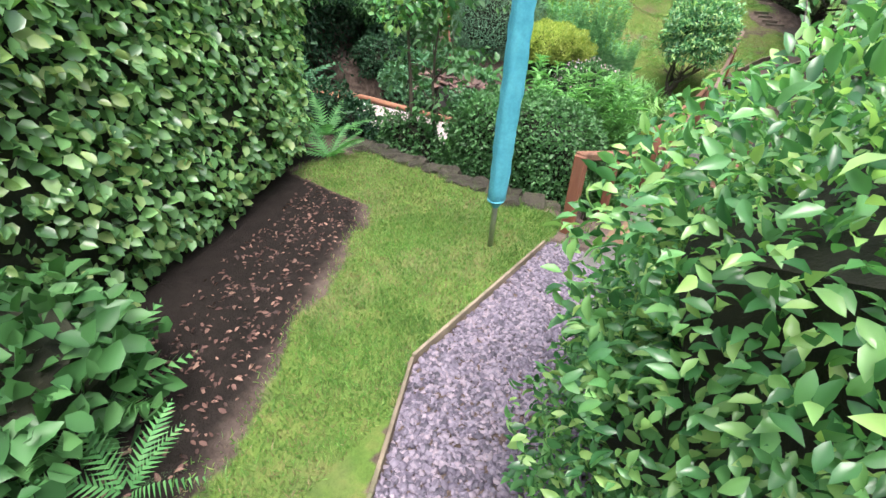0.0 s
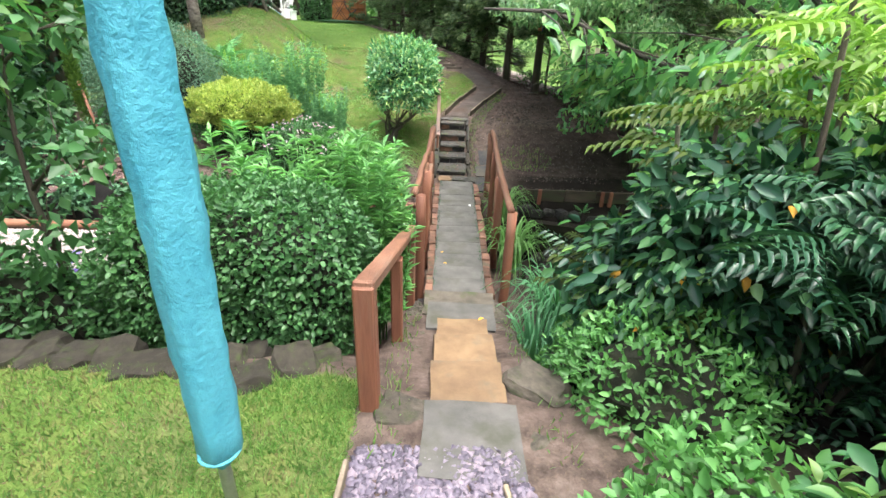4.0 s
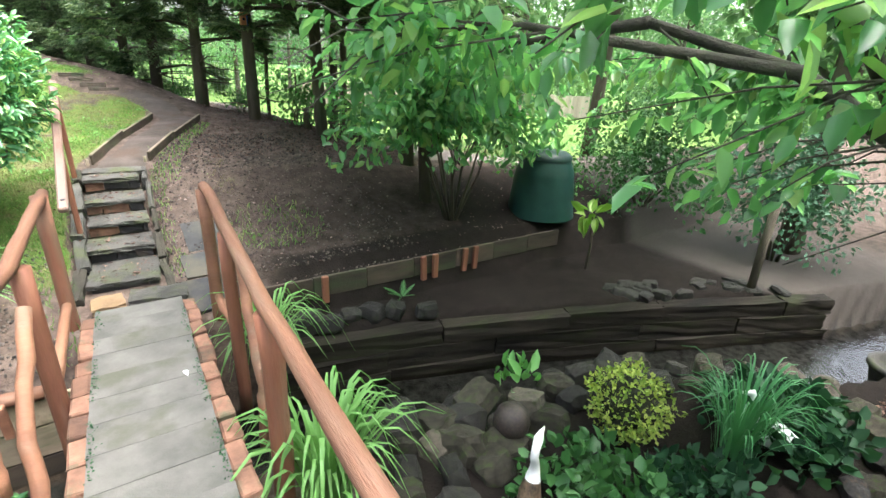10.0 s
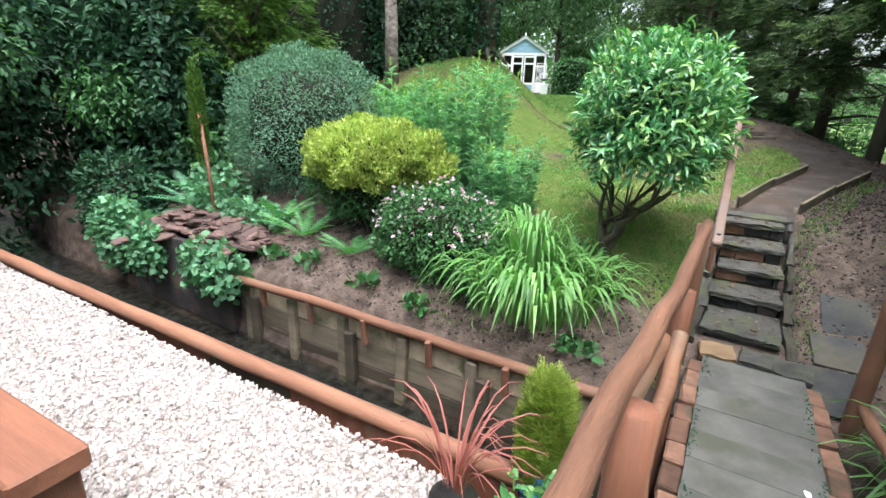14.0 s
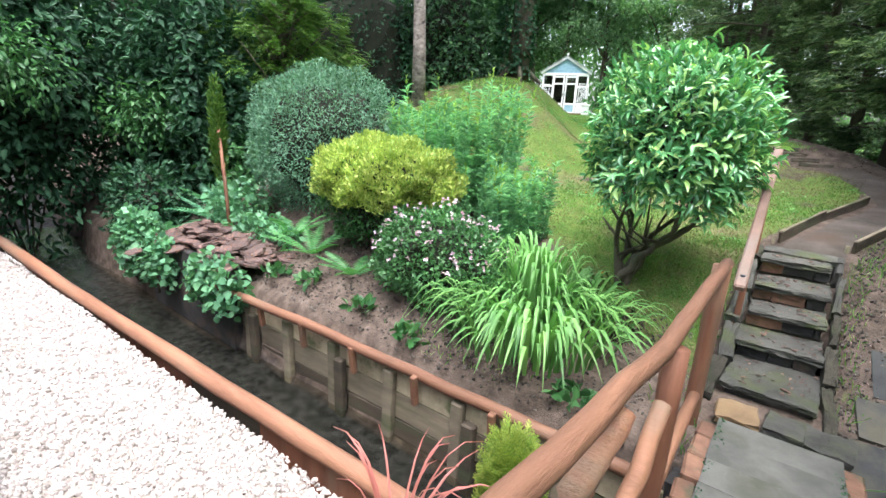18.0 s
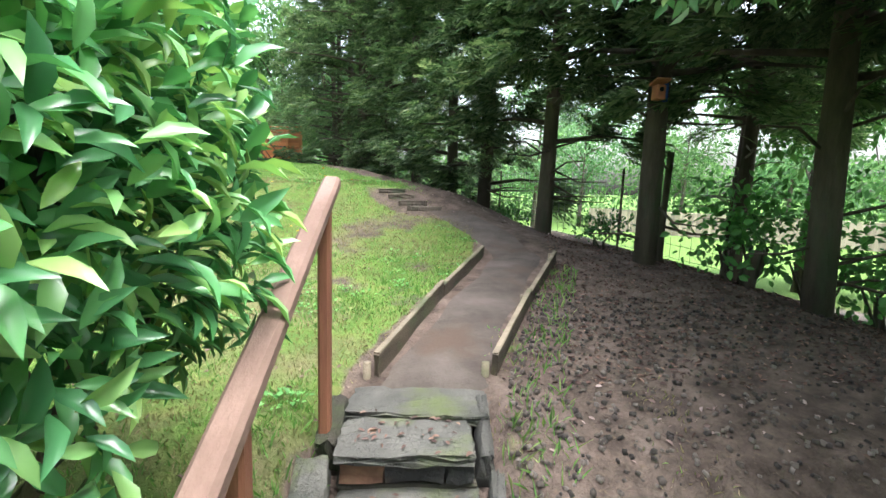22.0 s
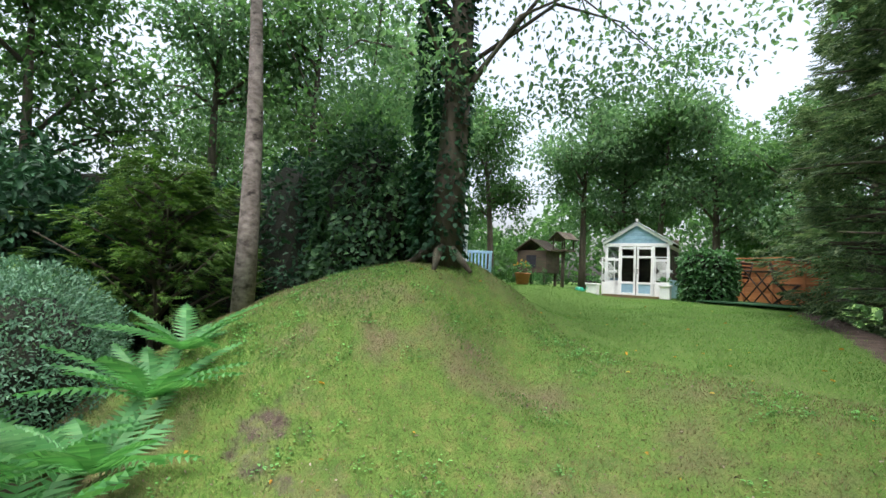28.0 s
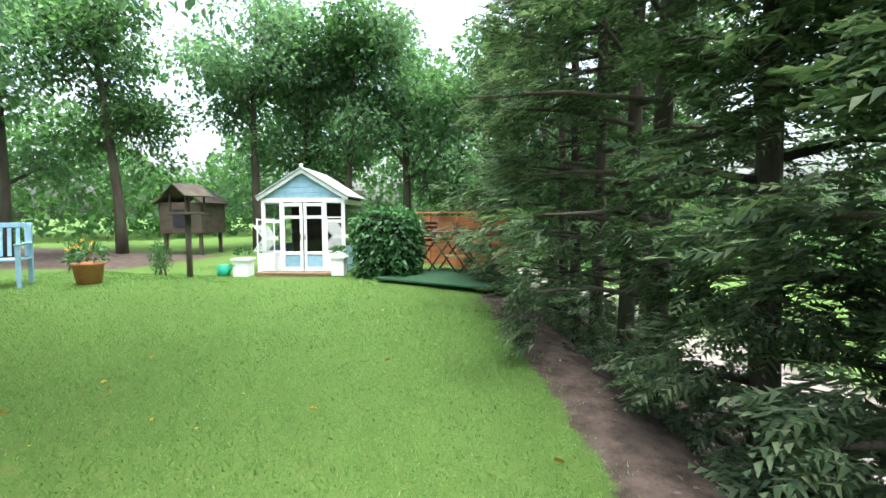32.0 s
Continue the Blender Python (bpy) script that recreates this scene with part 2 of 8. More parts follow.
def lumps(d, k, amount, seed):
    r = np.random.default_rng(seed)
    out = np.zeros(len(d))
    for i in range(6):
        w = unit(r.normal(size=3)[None])[0] * k * (1 + 0.5 * i)
        out += np.sin(d @ w * np.pi + r.uniform(0, 6.28)) / (1 + 0.5 * i)
    return 1 + amount * out / 2.2


def shell(n, centre, radii, power=2.0, depth=0.3, lump=0.12, k=2.0, low=-1.0, seed=1):
    """Places just under the skin of a rounded or boxy shape, with the way out of it."""
    d = unit(rng.normal(size=(int(n * (1.6 if low > -1 else 1.0)), 3)))
    d = d[d[:, 2] >= low][: int(n)]
    s = (np.abs(d) ** power).sum(1) ** (-1 / power)
    r = s * lumps(d, k, lump, seed) * (1 - depth * rng.random(len(d)) ** 1.6)
    p = d * r[:, None]
    return np.asarray(centre) + p * np.asarray(radii), unit(np.sign(d) * np.abs(d) ** (power - 1) / np.asarray(radii))


# a solid dark lump inside the leaves that imitates the shade between them
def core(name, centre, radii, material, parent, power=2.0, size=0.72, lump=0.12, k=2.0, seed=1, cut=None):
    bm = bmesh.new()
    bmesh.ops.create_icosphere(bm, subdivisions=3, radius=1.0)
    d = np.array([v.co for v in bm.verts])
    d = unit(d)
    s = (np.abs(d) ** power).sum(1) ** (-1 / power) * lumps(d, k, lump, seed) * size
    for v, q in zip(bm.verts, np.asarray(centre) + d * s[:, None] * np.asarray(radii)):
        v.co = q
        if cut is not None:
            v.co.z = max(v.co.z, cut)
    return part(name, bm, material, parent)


def shrub(name, label, centre, radii, material, n, length=0.06, width=0.55, power=2.0, depth=0.35, lump=0.12, k=2.0, low=-0.9, seed=1,
          out=0.7, rise=0.1, shape=SLIM, group="", category="shrub", core_skin=None, size=0.72, base=None, stems=5):
    """A shrub of many leaves round a near-black core standing in for inner shade, with stems down to the ground."""
    c = np.asarray(centre, float)
    g = base if base is not None else float(ground(c[0], c[1]))
    t = thing(name, label, category, group, at=(c[0], c[1], g))
    o = np.array([c[0], c[1], g])
    p, nrm = shell(n, c - o, radii, power, depth, lump, k, low, seed)
    ax = nrm * out + rng.normal(size=p.shape) * 0.55 + (0, 0, rise)
    foliage("foliage", p, ax, length * rng.uniform(0.65, 1.25, len(p)), width, material, t, shape, up=nrm + rng.normal(size=p.shape) * 0.5 + (0, 0, 0.6))
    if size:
        core("twig_mass", c - o, radii, core_skin or M["twig"], t, power, size, lump, k, seed, cut=0.0)
    for i in range(stems):
        a = 6.28 * i / max(stems, 1) + 0.4
        top = (c - o) + np.array([math.cos(a) * radii[0] * 0.35, math.sin(a) * radii[1] * 0.35, -radii[2] * 0.3])
        foot = np.array([math.cos(a) * 0.06, math.sin(a) * 0.06, -0.03])
        tube("stem", [foot, foot * 0.5 + top * 0.5 + rng.normal(size=3) * 0.03, top], [0.018, 0.014, 0.008], M["bark"], t, 6)
    return t
M = {
    # near-black skin of the shrub cores: inner shade put into the colour
    "twig": surface("shade_core_skin", [(0.006, 0.009, 0.004), (0.02, 0.022, 0.01)], 9, 60, 0.95, 0.5, 0.02),
    "bark": surface("bark", [(0.05, 0.04, 0.03), (0.12, 0.1, 0.075)], 7, 40, 0.95, 0.9, 0.02, stretch=(1, 1, 0.25), stain=(0.07, 0.085, 0.05)),
    "birch_bark": surface("pale_bark", [(0.11, 0.085, 0.07), (0.42, 0.36, 0.32)], 9, 30, 0.9, 0.9, 0.02, stretch=(1, 1, 1.6), stain=(0.04, 0.032, 0.026)),
    "cherry_bark": surface("cherry_bark", [(0.035, 0.032, 0.028), (0.085, 0.075, 0.06)], 8, 45, 0.85, 0.9, 0.02, stretch=(1, 1, 1.8)),
    "red_wood": surface("stained_timber", [(0.12, 0.047, 0.028), (0.22, 0.09, 0.05)], 9, 90, 0.7, 0.6, 0.006, stretch=(1, 1, 0.12), stain=(0.15, 0.09, 0.06)),
    "bench_wood": surface("stained_bench", [(0.15, 0.06, 0.035), (0.27, 0.115, 0.065)], 9, 90, 0.6, 0.5, 0.006, stretch=(0.1, 1, 1), stain=(0.2, 0.1, 0.06)),
    "pole_wood": surface("stained_pole", [(0.13, 0.058, 0.034), (0.25, 0.12, 0.07)], 6, 80, 0.7, 0.6, 0.008, stretch=(0.15, 1, 1), stain=(0.17, 0.11, 0.075)),
    "rail_pole": surface("stained_rail_pole", [(0.11, 0.05, 0.03), (0.26, 0.125, 0.072)], 9, 90, 0.7, 0.8, 0.008, stretch=(1, 0.1, 1), stain=(0.2, 0.125, 0.085)),
    "grey_wood": surface("weathered_timber", [(0.1, 0.082, 0.058), (0.23, 0.19, 0.135)], 5, 70, 0.9, 0.6, 0.01, stretch=(0.3, 1, 1.6), stain=(0.08, 0.09, 0.045)),
    "dark_wood": surface("wet_timber", [(0.03, 0.024, 0.018), (0.085, 0.065, 0.045)], 5, 70, 0.8, 0.6, 0.01, stretch=(0.3, 1, 1.6), stain=(0.05, 0.06, 0.03)),
    "wet_wood": surface("wet_sleeper", [(0.006, 0.0055, 0.005), (0.028, 0.024, 0.018)], 4, 60, 0.75, 0.6, 0.01, stretch=(0.25, 1, 1.6), stain=(0.022, 0.026, 0.012), spec=0.12),
    "old_board": surface("old_board", [(0.2, 0.16, 0.105), (0.44, 0.37, 0.26)], 6, 80, 0.9, 0.6, 0.008, stain=(0.1, 0.11, 0.05)),
    "concrete": surface("deck_slab", [(0.055, 0.056, 0.05), (0.125, 0.122, 0.111)], 3.5, 130, 0.85, 0.6, 0.005, vary=0.04, stain=(0.06, 0.062, 0.045)),
    "buff": surface("buff_slab", [(0.12, 0.078, 0.042), (0.21, 0.14, 0.075)], 5, 120, 0.85, 0.5, 0.004, vary=0.1, stain=(0.12, 0.1, 0.065)),
    "stone": surface("rough_stone", [(0.045, 0.04, 0.031), (0.12, 0.105, 0.08)], 5, 60, 0.9, 0.9, 0.012, stain=(0.05, 0.065, 0.025)),
    "step_stone": surface("step_stone", [(0.035, 0.035, 0.031), (0.09, 0.088, 0.078)], 5, 70, 0.9, 0.9, 0.012, stain=(0.07, 0.085, 0.035)),
    "mossy_stone": surface("mossy_stone", [(0.018, 0.017, 0.012), (0.052, 0.046, 0.033)], 5, 60, 0.92, 0.9, 0.014, vary=0.35, stain=(0.04, 0.058, 0.016)),
    "wet_stone": surface("wet_stone", [(0.008, 0.008, 0.0075), (0.03, 0.028, 0.024)], 6, 60, 0.7, 0.9, 0.012, vary=0.4, stain=(0.03, 0.035, 0.015)),
    "dark_stone": surface("dark_stone", [(0.013, 0.013, 0.014), (0.045, 0.041, 0.04)], 6, 60, 0.75, 0.9, 0.012, vary=0.4, stain=(0.06, 0.042, 0.032)),
    "brick": surface("brick", [(0.09, 0.048, 0.032), (0.19, 0.1, 0.065)], 10, 110, 0.9, 0.6, 0.005, vary=0.4, stain=(0.07, 0.065, 0.04)),
    "teal": surface("teal_cover", [(0.045, 0.27, 0.36), (0.1, 0.42, 0.52)], 5, 40, 0.55, 0.6, 0.012, vary=0.0),
    "rail_wood": surface("weathered_rail", [(0.09, 0.055, 0.042), (0.19, 0.125, 0.1)], 6, 80, 0.8, 0.5, 0.006, stretch=(1, 0.25, 1), stain=(0.13, 0.1, 0.085)),
    "beige_fence": surface("pale_fence_boards", [(0.3, 0.25, 0.19), (0.42, 0.36, 0.28)], 4, 60, 0.9, 0.3, 0.004, stretch=(1, 1, 0.2)),
    "slate_slab": surface("slate_slab", [(0.018, 0.02, 0.021), (0.05, 0.051, 0.05)], 4, 110, 0.8, 0.4, 0.004, vary=0.15, stain=(0.06, 0.055, 0.04)),
    "steel": surface("galvanised_steel", [(0.3, 0.31, 0.31), (0.45, 0.46, 0.46)], 12, 90, 0.4, 0.1, 0.002, metal=0.8),
    "white": surface("white_paint", [(0.72, 0.74, 0.75), (0.85, 0.86, 0.86)], 8, 80, 0.5, 0.15, 0.003, vary=0.04),
    "blue": surface("pale_blue_paint", [(0.2, 0.36, 0.47), (0.3, 0.47, 0.57)], 8, 80, 0.55, 0.2, 0.003, vary=0.08),
    "orange_fence": surface("orange_fence", [(0.32, 0.12, 0.045), (0.47, 0.2, 0.08)], 4, 60, 0.8, 0.4, 0.006, stretch=(0.4, 1, 1.5)),
    "felt": surface("roof_felt", [(0.22, 0.27, 0.26), (0.34, 0.39, 0.38)], 6, 90, 0.95, 0.3, 0.003),
    "dark_metal": surface("dark_brown_furniture", [(0.04, 0.025, 0.018), (0.085, 0.05, 0.035)], 9, 80, 0.6, 0.2, 0.004),
    "green_plastic": surface("dark_green_plastic", [(0.006, 0.032, 0.028), (0.011, 0.05, 0.042)], 6, 90, 0.45, 0.1, 0.002),
    "terracotta": surface("terracotta", [(0.4, 0.15, 0.075), (0.55, 0.24, 0.12)], 7, 90, 0.85, 0.3, 0.003),
    "purple_pot": surface("purple_glaze", [(0.1, 0.05, 0.3), (0.16, 0.09, 0.42)], 7, 60, 0.35, 0.1, 0.002),
    "green_pot": surface("pale_green_plastic", [(0.2, 0.42, 0.24), (0.3, 0.52, 0.32)], 7, 60, 0.5, 0.1, 0.002),
    "blue_pot": surface("blue_glaze", [(0.02, 0.16, 0.4), (0.05, 0.26, 0.55)], 7, 60, 0.25, 0.1, 0.002),
    "black_net": surface("black_net", [(0.01, 0.012, 0.018), (0.03, 0.035, 0.045)], 9, 200, 0.8, 0.2, 0.003),
    "blue_gloss": surface("blue_gloss", [(0.03, 0.09, 0.3), (0.05, 0.14, 0.42)], 9, 90, 0.4, 0.1, 0.002),
}


# ---- the lie of the land ----
def line(x, xs, ys):
    return np.interp(x, xs, ys)


def stream_far(x):
    return line(x, [-20, -9, 0.45, 1.1, 2.6, 4.2, 6.4, 9, 14], [1.2, -0.75, -0.62, -0.58, -0.97, -1.57, -2.52, -3.2, -4.0])


def stream_near(x):
    return line(x, [-20, -9, -1.0, 0.6, 1.4, 2.2, 3.1, 3.8, 4.5, 6.4, 9, 14], [0.2, -1.75, -1.56, -1.5, -1.7, -1.95, -2.0, -2.3, -2.85, -3.7, -4.6, -6.0])


def row_side(x, y):
    """How far a place lies to the right of the row of conifers."""
    return x - (0.73 - 0.55 * (y - 6.3))


def ground(x, y):
    x, y = np.asarray(x, float), np.asarray(y, float)
    top = 0.60 + 0.075 * (-5.6 - y)
    low = np.where(x < 0, -0.42, -0.62)
    side = low + (top - low) * sstep(-4.0, -5.5, y)
    path = np.interp(y, [-9.9, -5.75, -5.7, -4.2, -3.5], [0.91, 0.6, 0.585, 0.1, -0.3])
    w = 1 - sstep(0.42, 0.75, np.abs(x + 0.02))
    near = side + (path - side) * w * sstep(-3.6, -3.9, y)
    near = near + 0.12 * sstep(0.5, 1.6, x) * sstep(-5.5, -7.5, y)
    prof = np.interp(y, [-0.6, -0.2, 0.1, 0.6, 1.0, 1.5, 2.5, 4, 5.2, 5.9, 9, 12.5, 20, 60, 400],
                     [-0.3, -0.1, -0.02, 0.1, 0.3, 0.56, 0.69, 0.84, 1.1, 1.4, 1.75, 1.95, 2.1, 2.4, 3.5])
    flank = 1.75 - 0.62 * sstep(4.3, 5.7, y)
    mound = 1.32 * np.exp(-((((x + 5.1) / np.where(x > -5.1, flank, 2.4)) ** 2 + ((y - 4.7) / np.where(y > 4.7, 2.05, 2.6)) ** 2) ** 1.3))
    mound = mound + 0.35 * sstep(-5.5, -7.5, x) * sstep(5.0, 7.0, y) * sstep(12.0, 9.5, y)
    s = row_side(x, y)
    far = prof - np.maximum(prof - 0.78, 0) * sstep(-0.9, 0.8, s) + mound - 0.1 * np.clip(s - 2, 0, 13) * sstep(1.5, 3.0, y)
    far = far - 0.55 * sstep(1.9, 4.6, x) * sstep(0.7, 2.6, y)
    far = np.where((x > 0.7) & (y < 0.0), np.minimum(far, -0.14), far)
    far = far - 0.15 * sstep(0.38, 0.26, np.abs(x + 0.05)) * sstep(0.15, 0.45, y) * sstep(1.95, 1.75, y)
    strip = (x > 0.75) & (y < -0.15)
    far = np.where(strip, np.minimum(far, -0.48 + 0.02 * np.sin(x * 5)), far)
    yn, yf = stream_near(x), stream_far(x)
    bed = -1.05 + 0.03 * np.sin(x * 3 + y * 5)
    z = np.where(y > yf, bed + (far - bed) * sstep(0.02, 0.14, y - yf), bed)
    z = np.where(y < yn, bed + (near - bed) * sstep(0.0, 0.12, yn - y), z)
    z = z + 0.012 * np.sin(x * 2.3 + 1) * np.sin(y * 2.9) + 0.006 * np.sin(x * 9 + y * 4) * np.sin(y * 8 - x * 3)
    return z


def soil_edge(y):
    return np.where(y > -6.6, -3.4, np.interp(y, [-9.5, -8.78, -7.95, -7.36, -6.93, -6.6], [-0.55, -0.98, -1.45, -1.76, -1.95, -2.25]))


def slate_left(y):
    return np.where(y > -7.9, -0.54, -0.54 + 0.5 * (-7.9 - y))


def slate_right(y):
    return 0.2 + 0.17 * (-6.3 - y)


def path_mid(y):
    return np.interp(y, [1.4, 2.0, 3.0, 4.0, 5.2], [-0.03, 0.07, 0.42, 0.77, 0.9])


def mottle(x, y, size, seed):
    """Soft uneven patches of about that size, 0 to 1."""
    g = np.random.default_rng(seed).random((97, 97))
    u, v = np.asarray(x, float) / size + 900.0, np.asarray(y, float) / size + 900.0
    i, j = np.floor(u).astype(int), np.floor(v).astype(int)
    a, b = u - i, v - j
    a, b = a * a * (3 - 2 * a), b * b * (3 - 2 * b)
    i, j, i1, j1 = i % 97, j % 97, (i + 1) % 97, (j + 1) % 97
    return (g[i, j] * (1 - a) + g[i1, j] * a) * (1 - b) + (g[i, j1] * (1 - a) + g[i1, j1] * a) * b


def lush(x, y):
    """How green the turf is: moss and straw show between the greener patches of the worn slope."""
    m = 0.25 * mottle(x, y, 1.5, 2) + 0.35 * mottle(x, y, 0.55, 3) + 0.25 * mottle(x, y, 0.21, 4) + 0.15 * mottle(x, y, 0.09, 5)
    return np.maximum(sstep(0.46, 0.64, m), 0.97 * sstep(6.0, 7.2, y + 0.35 * x))


def lawn_near(x, y):
    return (sstep(-0.04, 0.2, x - soil_edge(y) + 0.05 * np.sin(y * 6.1 + 1) + 0.035 * np.sin(y * 17 + x * 9)) * sstep(0.0, 0.03, slate_left(y) - x) * sstep(-5.35, -5.6, y))


def lawn_far(x, y):
    edge = np.interp(x, [-4, -3, -2, -1.3, -0.4], [1.4, 1.25, 0.95, 0.35, -0.1])
    m = sstep(0.0, 0.5, y - edge) * sstep(0.0, 0.1, path_mid(y) - 0.33 - x) * sstep(-0.55, -0.95, row_side(x, y) + 0.4 + 0.1 * sstep(6.4, 8.0, y))
    m = m * sstep(-11.5, -10.5, x) * (1 - bare(x, y))
    for a, b, p, q in TUFTS:
        m = np.maximum(m, 0.5 * sstep(1.3, 0.2, np.hypot((x - a) / p, (y - b) / q) + 0.3 * np.sin(x * 17 + a) * np.sin(y * 15 + b)))
    return m


# thin grass that survives in the trodden earth beside the steps
TUFTS = [(0.72, 0.75, 0.16, 0.2), (0.95, 0.6, 0.15, 0.2), (0.93, 1.3, 0.2, 0.25), (0.42, 2.2, 0.12, 0.25), (0.3, 1.55, 0.07, 0.3), (0.32, 0.4, 0.1, 0.15), (0.95, 1.8, 0.14, 0.2), (0.3, 0.95, 0.05, 0.2)]


BARE = [(-0.8, 4.0, 0.25, 0.4), (-0.2, 2.95, 0.2, 0.3), (-0.6, 3.14, 0.25, 0.3), (-0.62, 4.66, 0.3, 0.4), (-0.08, 3.56, 0.2, 0.3), (-3.4, 3.0, 0.5, 0.3), (-2.5, 3.4, 0.35, 0.25), (-0.3, 4.9, 0.45, 0.4), (-2.6, 2.2, 0.4, 0.25)]


def bare(x, y):
    """How worn the sloping lawn is: a few bare patches where feet go."""
    w = np.zeros(np.broadcast(x, y).shape)
    for a, b, p, q in BARE:
        d = np.hypot((x - a) / p, (y - b) / q) + 0.25 * np.sin(x * 11 + b) * np.sin(y * 13 + a)
        w = np.maximum(w, 0.45 * sstep(1.5, 0.2, d))
    d = np.hypot((x + 0.24 + 0.78 * (y - 5.5)) / 0.34, (y - 5.5) / 0.42) + 0.15 * np.sin(x * 9) * np.sin(y * 11)
    w = np.maximum(w, 0.9 * sstep(1.35, 0.6, d))
    return w


def build_ground():
    def axis(lo, hi, step, far):
        mid = np.arange(lo, hi, step)
        out = np.concatenate([[far], [step * 1.35 ** k for k in range(1, 40) if step * 1.35 ** k < far]])
        out = np.sort(np.unique(out))
        return np.concatenate([(lo - out)[::-1], mid, hi + out])

    xs, ys = axis(-9.0, 6.6, 0.07, 600), axis(-10.0, 9.0, 0.07, 600)
    gx, gy = np.meshgrid(xs, ys)
    z = ground(gx, gy)
    nx, ny = len(xs), len(ys)
    i = (np.arange(ny - 1)[:, None] * nx + np.arange(nx - 1)[None]).ravel()
    me = fast_mesh("ground", np.stack([gx, gy, z], -1).reshape(-1, 3), np.stack([i, i + 1, i + nx + 1, i + nx], 1), smooth=True)
    s = row_side(gx, gy)
    grass = np.maximum(lawn_near(gx, gy), lawn_far(gx, gy))
    grass = grass * (0.78 + 0.22 * lush(gx, gy))
    grass = np.maximum(grass, sstep(4.0, 5.4, s) * (gy > 2.0))
    grass = np.maximum(grass, (np.hypot(gx, gy) > 25) * 1.0)
    grass = np.maximum(grass, sstep(13.6, 14.2, gy) * (gx < 0))
    wet = ((gy > stream_near(gx)) & (gy < stream_far(gx))) * 1.0
    lo = np.interp(gx, [-8.4, -7, -5.2, -3.6, -2.4, -1.2], [-2.8, -3.35, -3.4, -3.2, -3.2, -3.0])
    dark = sstep(0.0, 0.06, gy - lo) * (gy < -1.62) * (gx > -8.4) * (gx < -1.0)
    dark = np.maximum(dark, 0.25 * sstep(5.7, 6.1, gx) * (gx < 9) * (gy > -2.9) * (gy < 2.5) * (wet < 0.5))
    dark = np.maximum(dark, 0.75 * sstep(1.7, 2.0, s) * sstep(5.0, 4.2, s) * (gy > 3.0) * (gy < 30))
    # dark damp soil, with the shade of bank and hedge painted into it
    peat_shade = sstep(0.45, 1.3, gx - 0.25 * np.maximum(gy - 1, 0)) * sstep(-6.6, -5.8, gy) * sstep(9.5, 7.0, gx) * sstep(2.4, 0.8, gy) * np.where(gy < -4, gx > 1.0, 1.0)
    peat_shade = np.maximum(peat_shade, sstep(0.12, -0.05, gx - soil_edge(gy)) * sstep(-5.7, -6.1, gy) * sstep(-11.0, -9.8, gy) * sstep(-4.6, -3.6, gx))
    peat_shade = peat_shade * np.where((gy > 0.2) & (gx < 3.2), 0.68, 1.0)
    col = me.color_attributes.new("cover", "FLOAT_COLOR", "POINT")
    col.data.foreach_set("color", np.stack([grass, wet, dark, peat_shade], -1).astype(np.float32).ravel())
    m, n, l, p = nodes_of("ground_cover")
    at = n.new("ShaderNodeAttribute")
    at.attribute_name = "cover"
    sep = n.new("ShaderNodeSeparateColor")
    l.new(at.outputs["Color"], sep.inputs[0])
    geo = n.new("ShaderNodeNewGeometry")
    v = geo.outputs["Position"]
    big, mid, fine = (noise_tex(n, l, v, k, 5, 0.65) for k in (0.9, 7, 55))
    soil = ramp(n, [(0.04, 0.03, 0.024), (0.095, 0.072, 0.059), (0.16, 0.125, 0.103)])
    l.new(spread(n, l, mid, 0.3, 0.72), soil.inputs[0])
    crumbs = blend(n, l, spread(n, l, noise_tex(n, l, v, 38, 3, 0.7), 0.6, 0.7), soil.outputs[0], (0.12, 0.09, 0.066))
    # alpha takes the soil almost to black, for wet earth and painted shade
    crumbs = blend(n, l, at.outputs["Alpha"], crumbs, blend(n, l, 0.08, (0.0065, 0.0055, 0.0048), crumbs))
    turf = ramp(n, [(0.052, 0.105, 0.02), (0.088, 0.145, 0.03), (0.15, 0.155, 0.052)])
    l.new(spread(n, l, mid, 0.3, 0.75), turf.inputs[0])
    xyz = n.new("ShaderNodeSeparateXYZ")
    l.new(v, xyz.inputs[0])
    upper = n.new("ShaderNodeMath")
    upper.operation = "MULTIPLY"
    l.new(spread(n, l, xyz.outputs[1], 7.5, 5.0), upper.inputs[0])
    near_wear = n.new("ShaderNodeMapRange")
    near_wear.inputs[1].default_value, near_wear.inputs[2].default_value, near_wear.inputs[3].default_value = -1.0, 0.5, 0.45
    l.new(xyz.outputs[1], near_wear.inputs[0])
    l.new(near_wear.outputs[0], upper.inputs[1])
    dry = n.new("ShaderNodeMath")
    dry.operation = "MULTIPLY"
    l.new(spread(n, l, big, 0.49, 0.66), dry.inputs[0])
    l.new(upper.outputs[0], dry.inputs[1])
    rich = blend(n, l, spread(n, l, xyz.outputs[1], 4.5, 9.0), turf.outputs[0], (0.085, 0.15, 0.034))
    worn = blend(n, l, dry.outputs[0], rich, (0.12, 0.1, 0.058))
    mask = n.new("ShaderNodeMath")
    mask.operation = "MULTIPLY_ADD"
    l.new(mid, mask.inputs[0])
    mask.inputs[1].default_value = 0.9
    l.new(sep.outputs[0], mask.inputs[2])
    c = blend(n, l, spread(n, l, mask.outputs[0], 0.85, 1.05), crumbs, worn)
    c = blend(n, l, sep.outputs[1], c, ramp_of(n, l, spread(n, l, noise_tex(n, l, v, 11, 3), 0.35, 0.65), 0.008, 0.05))
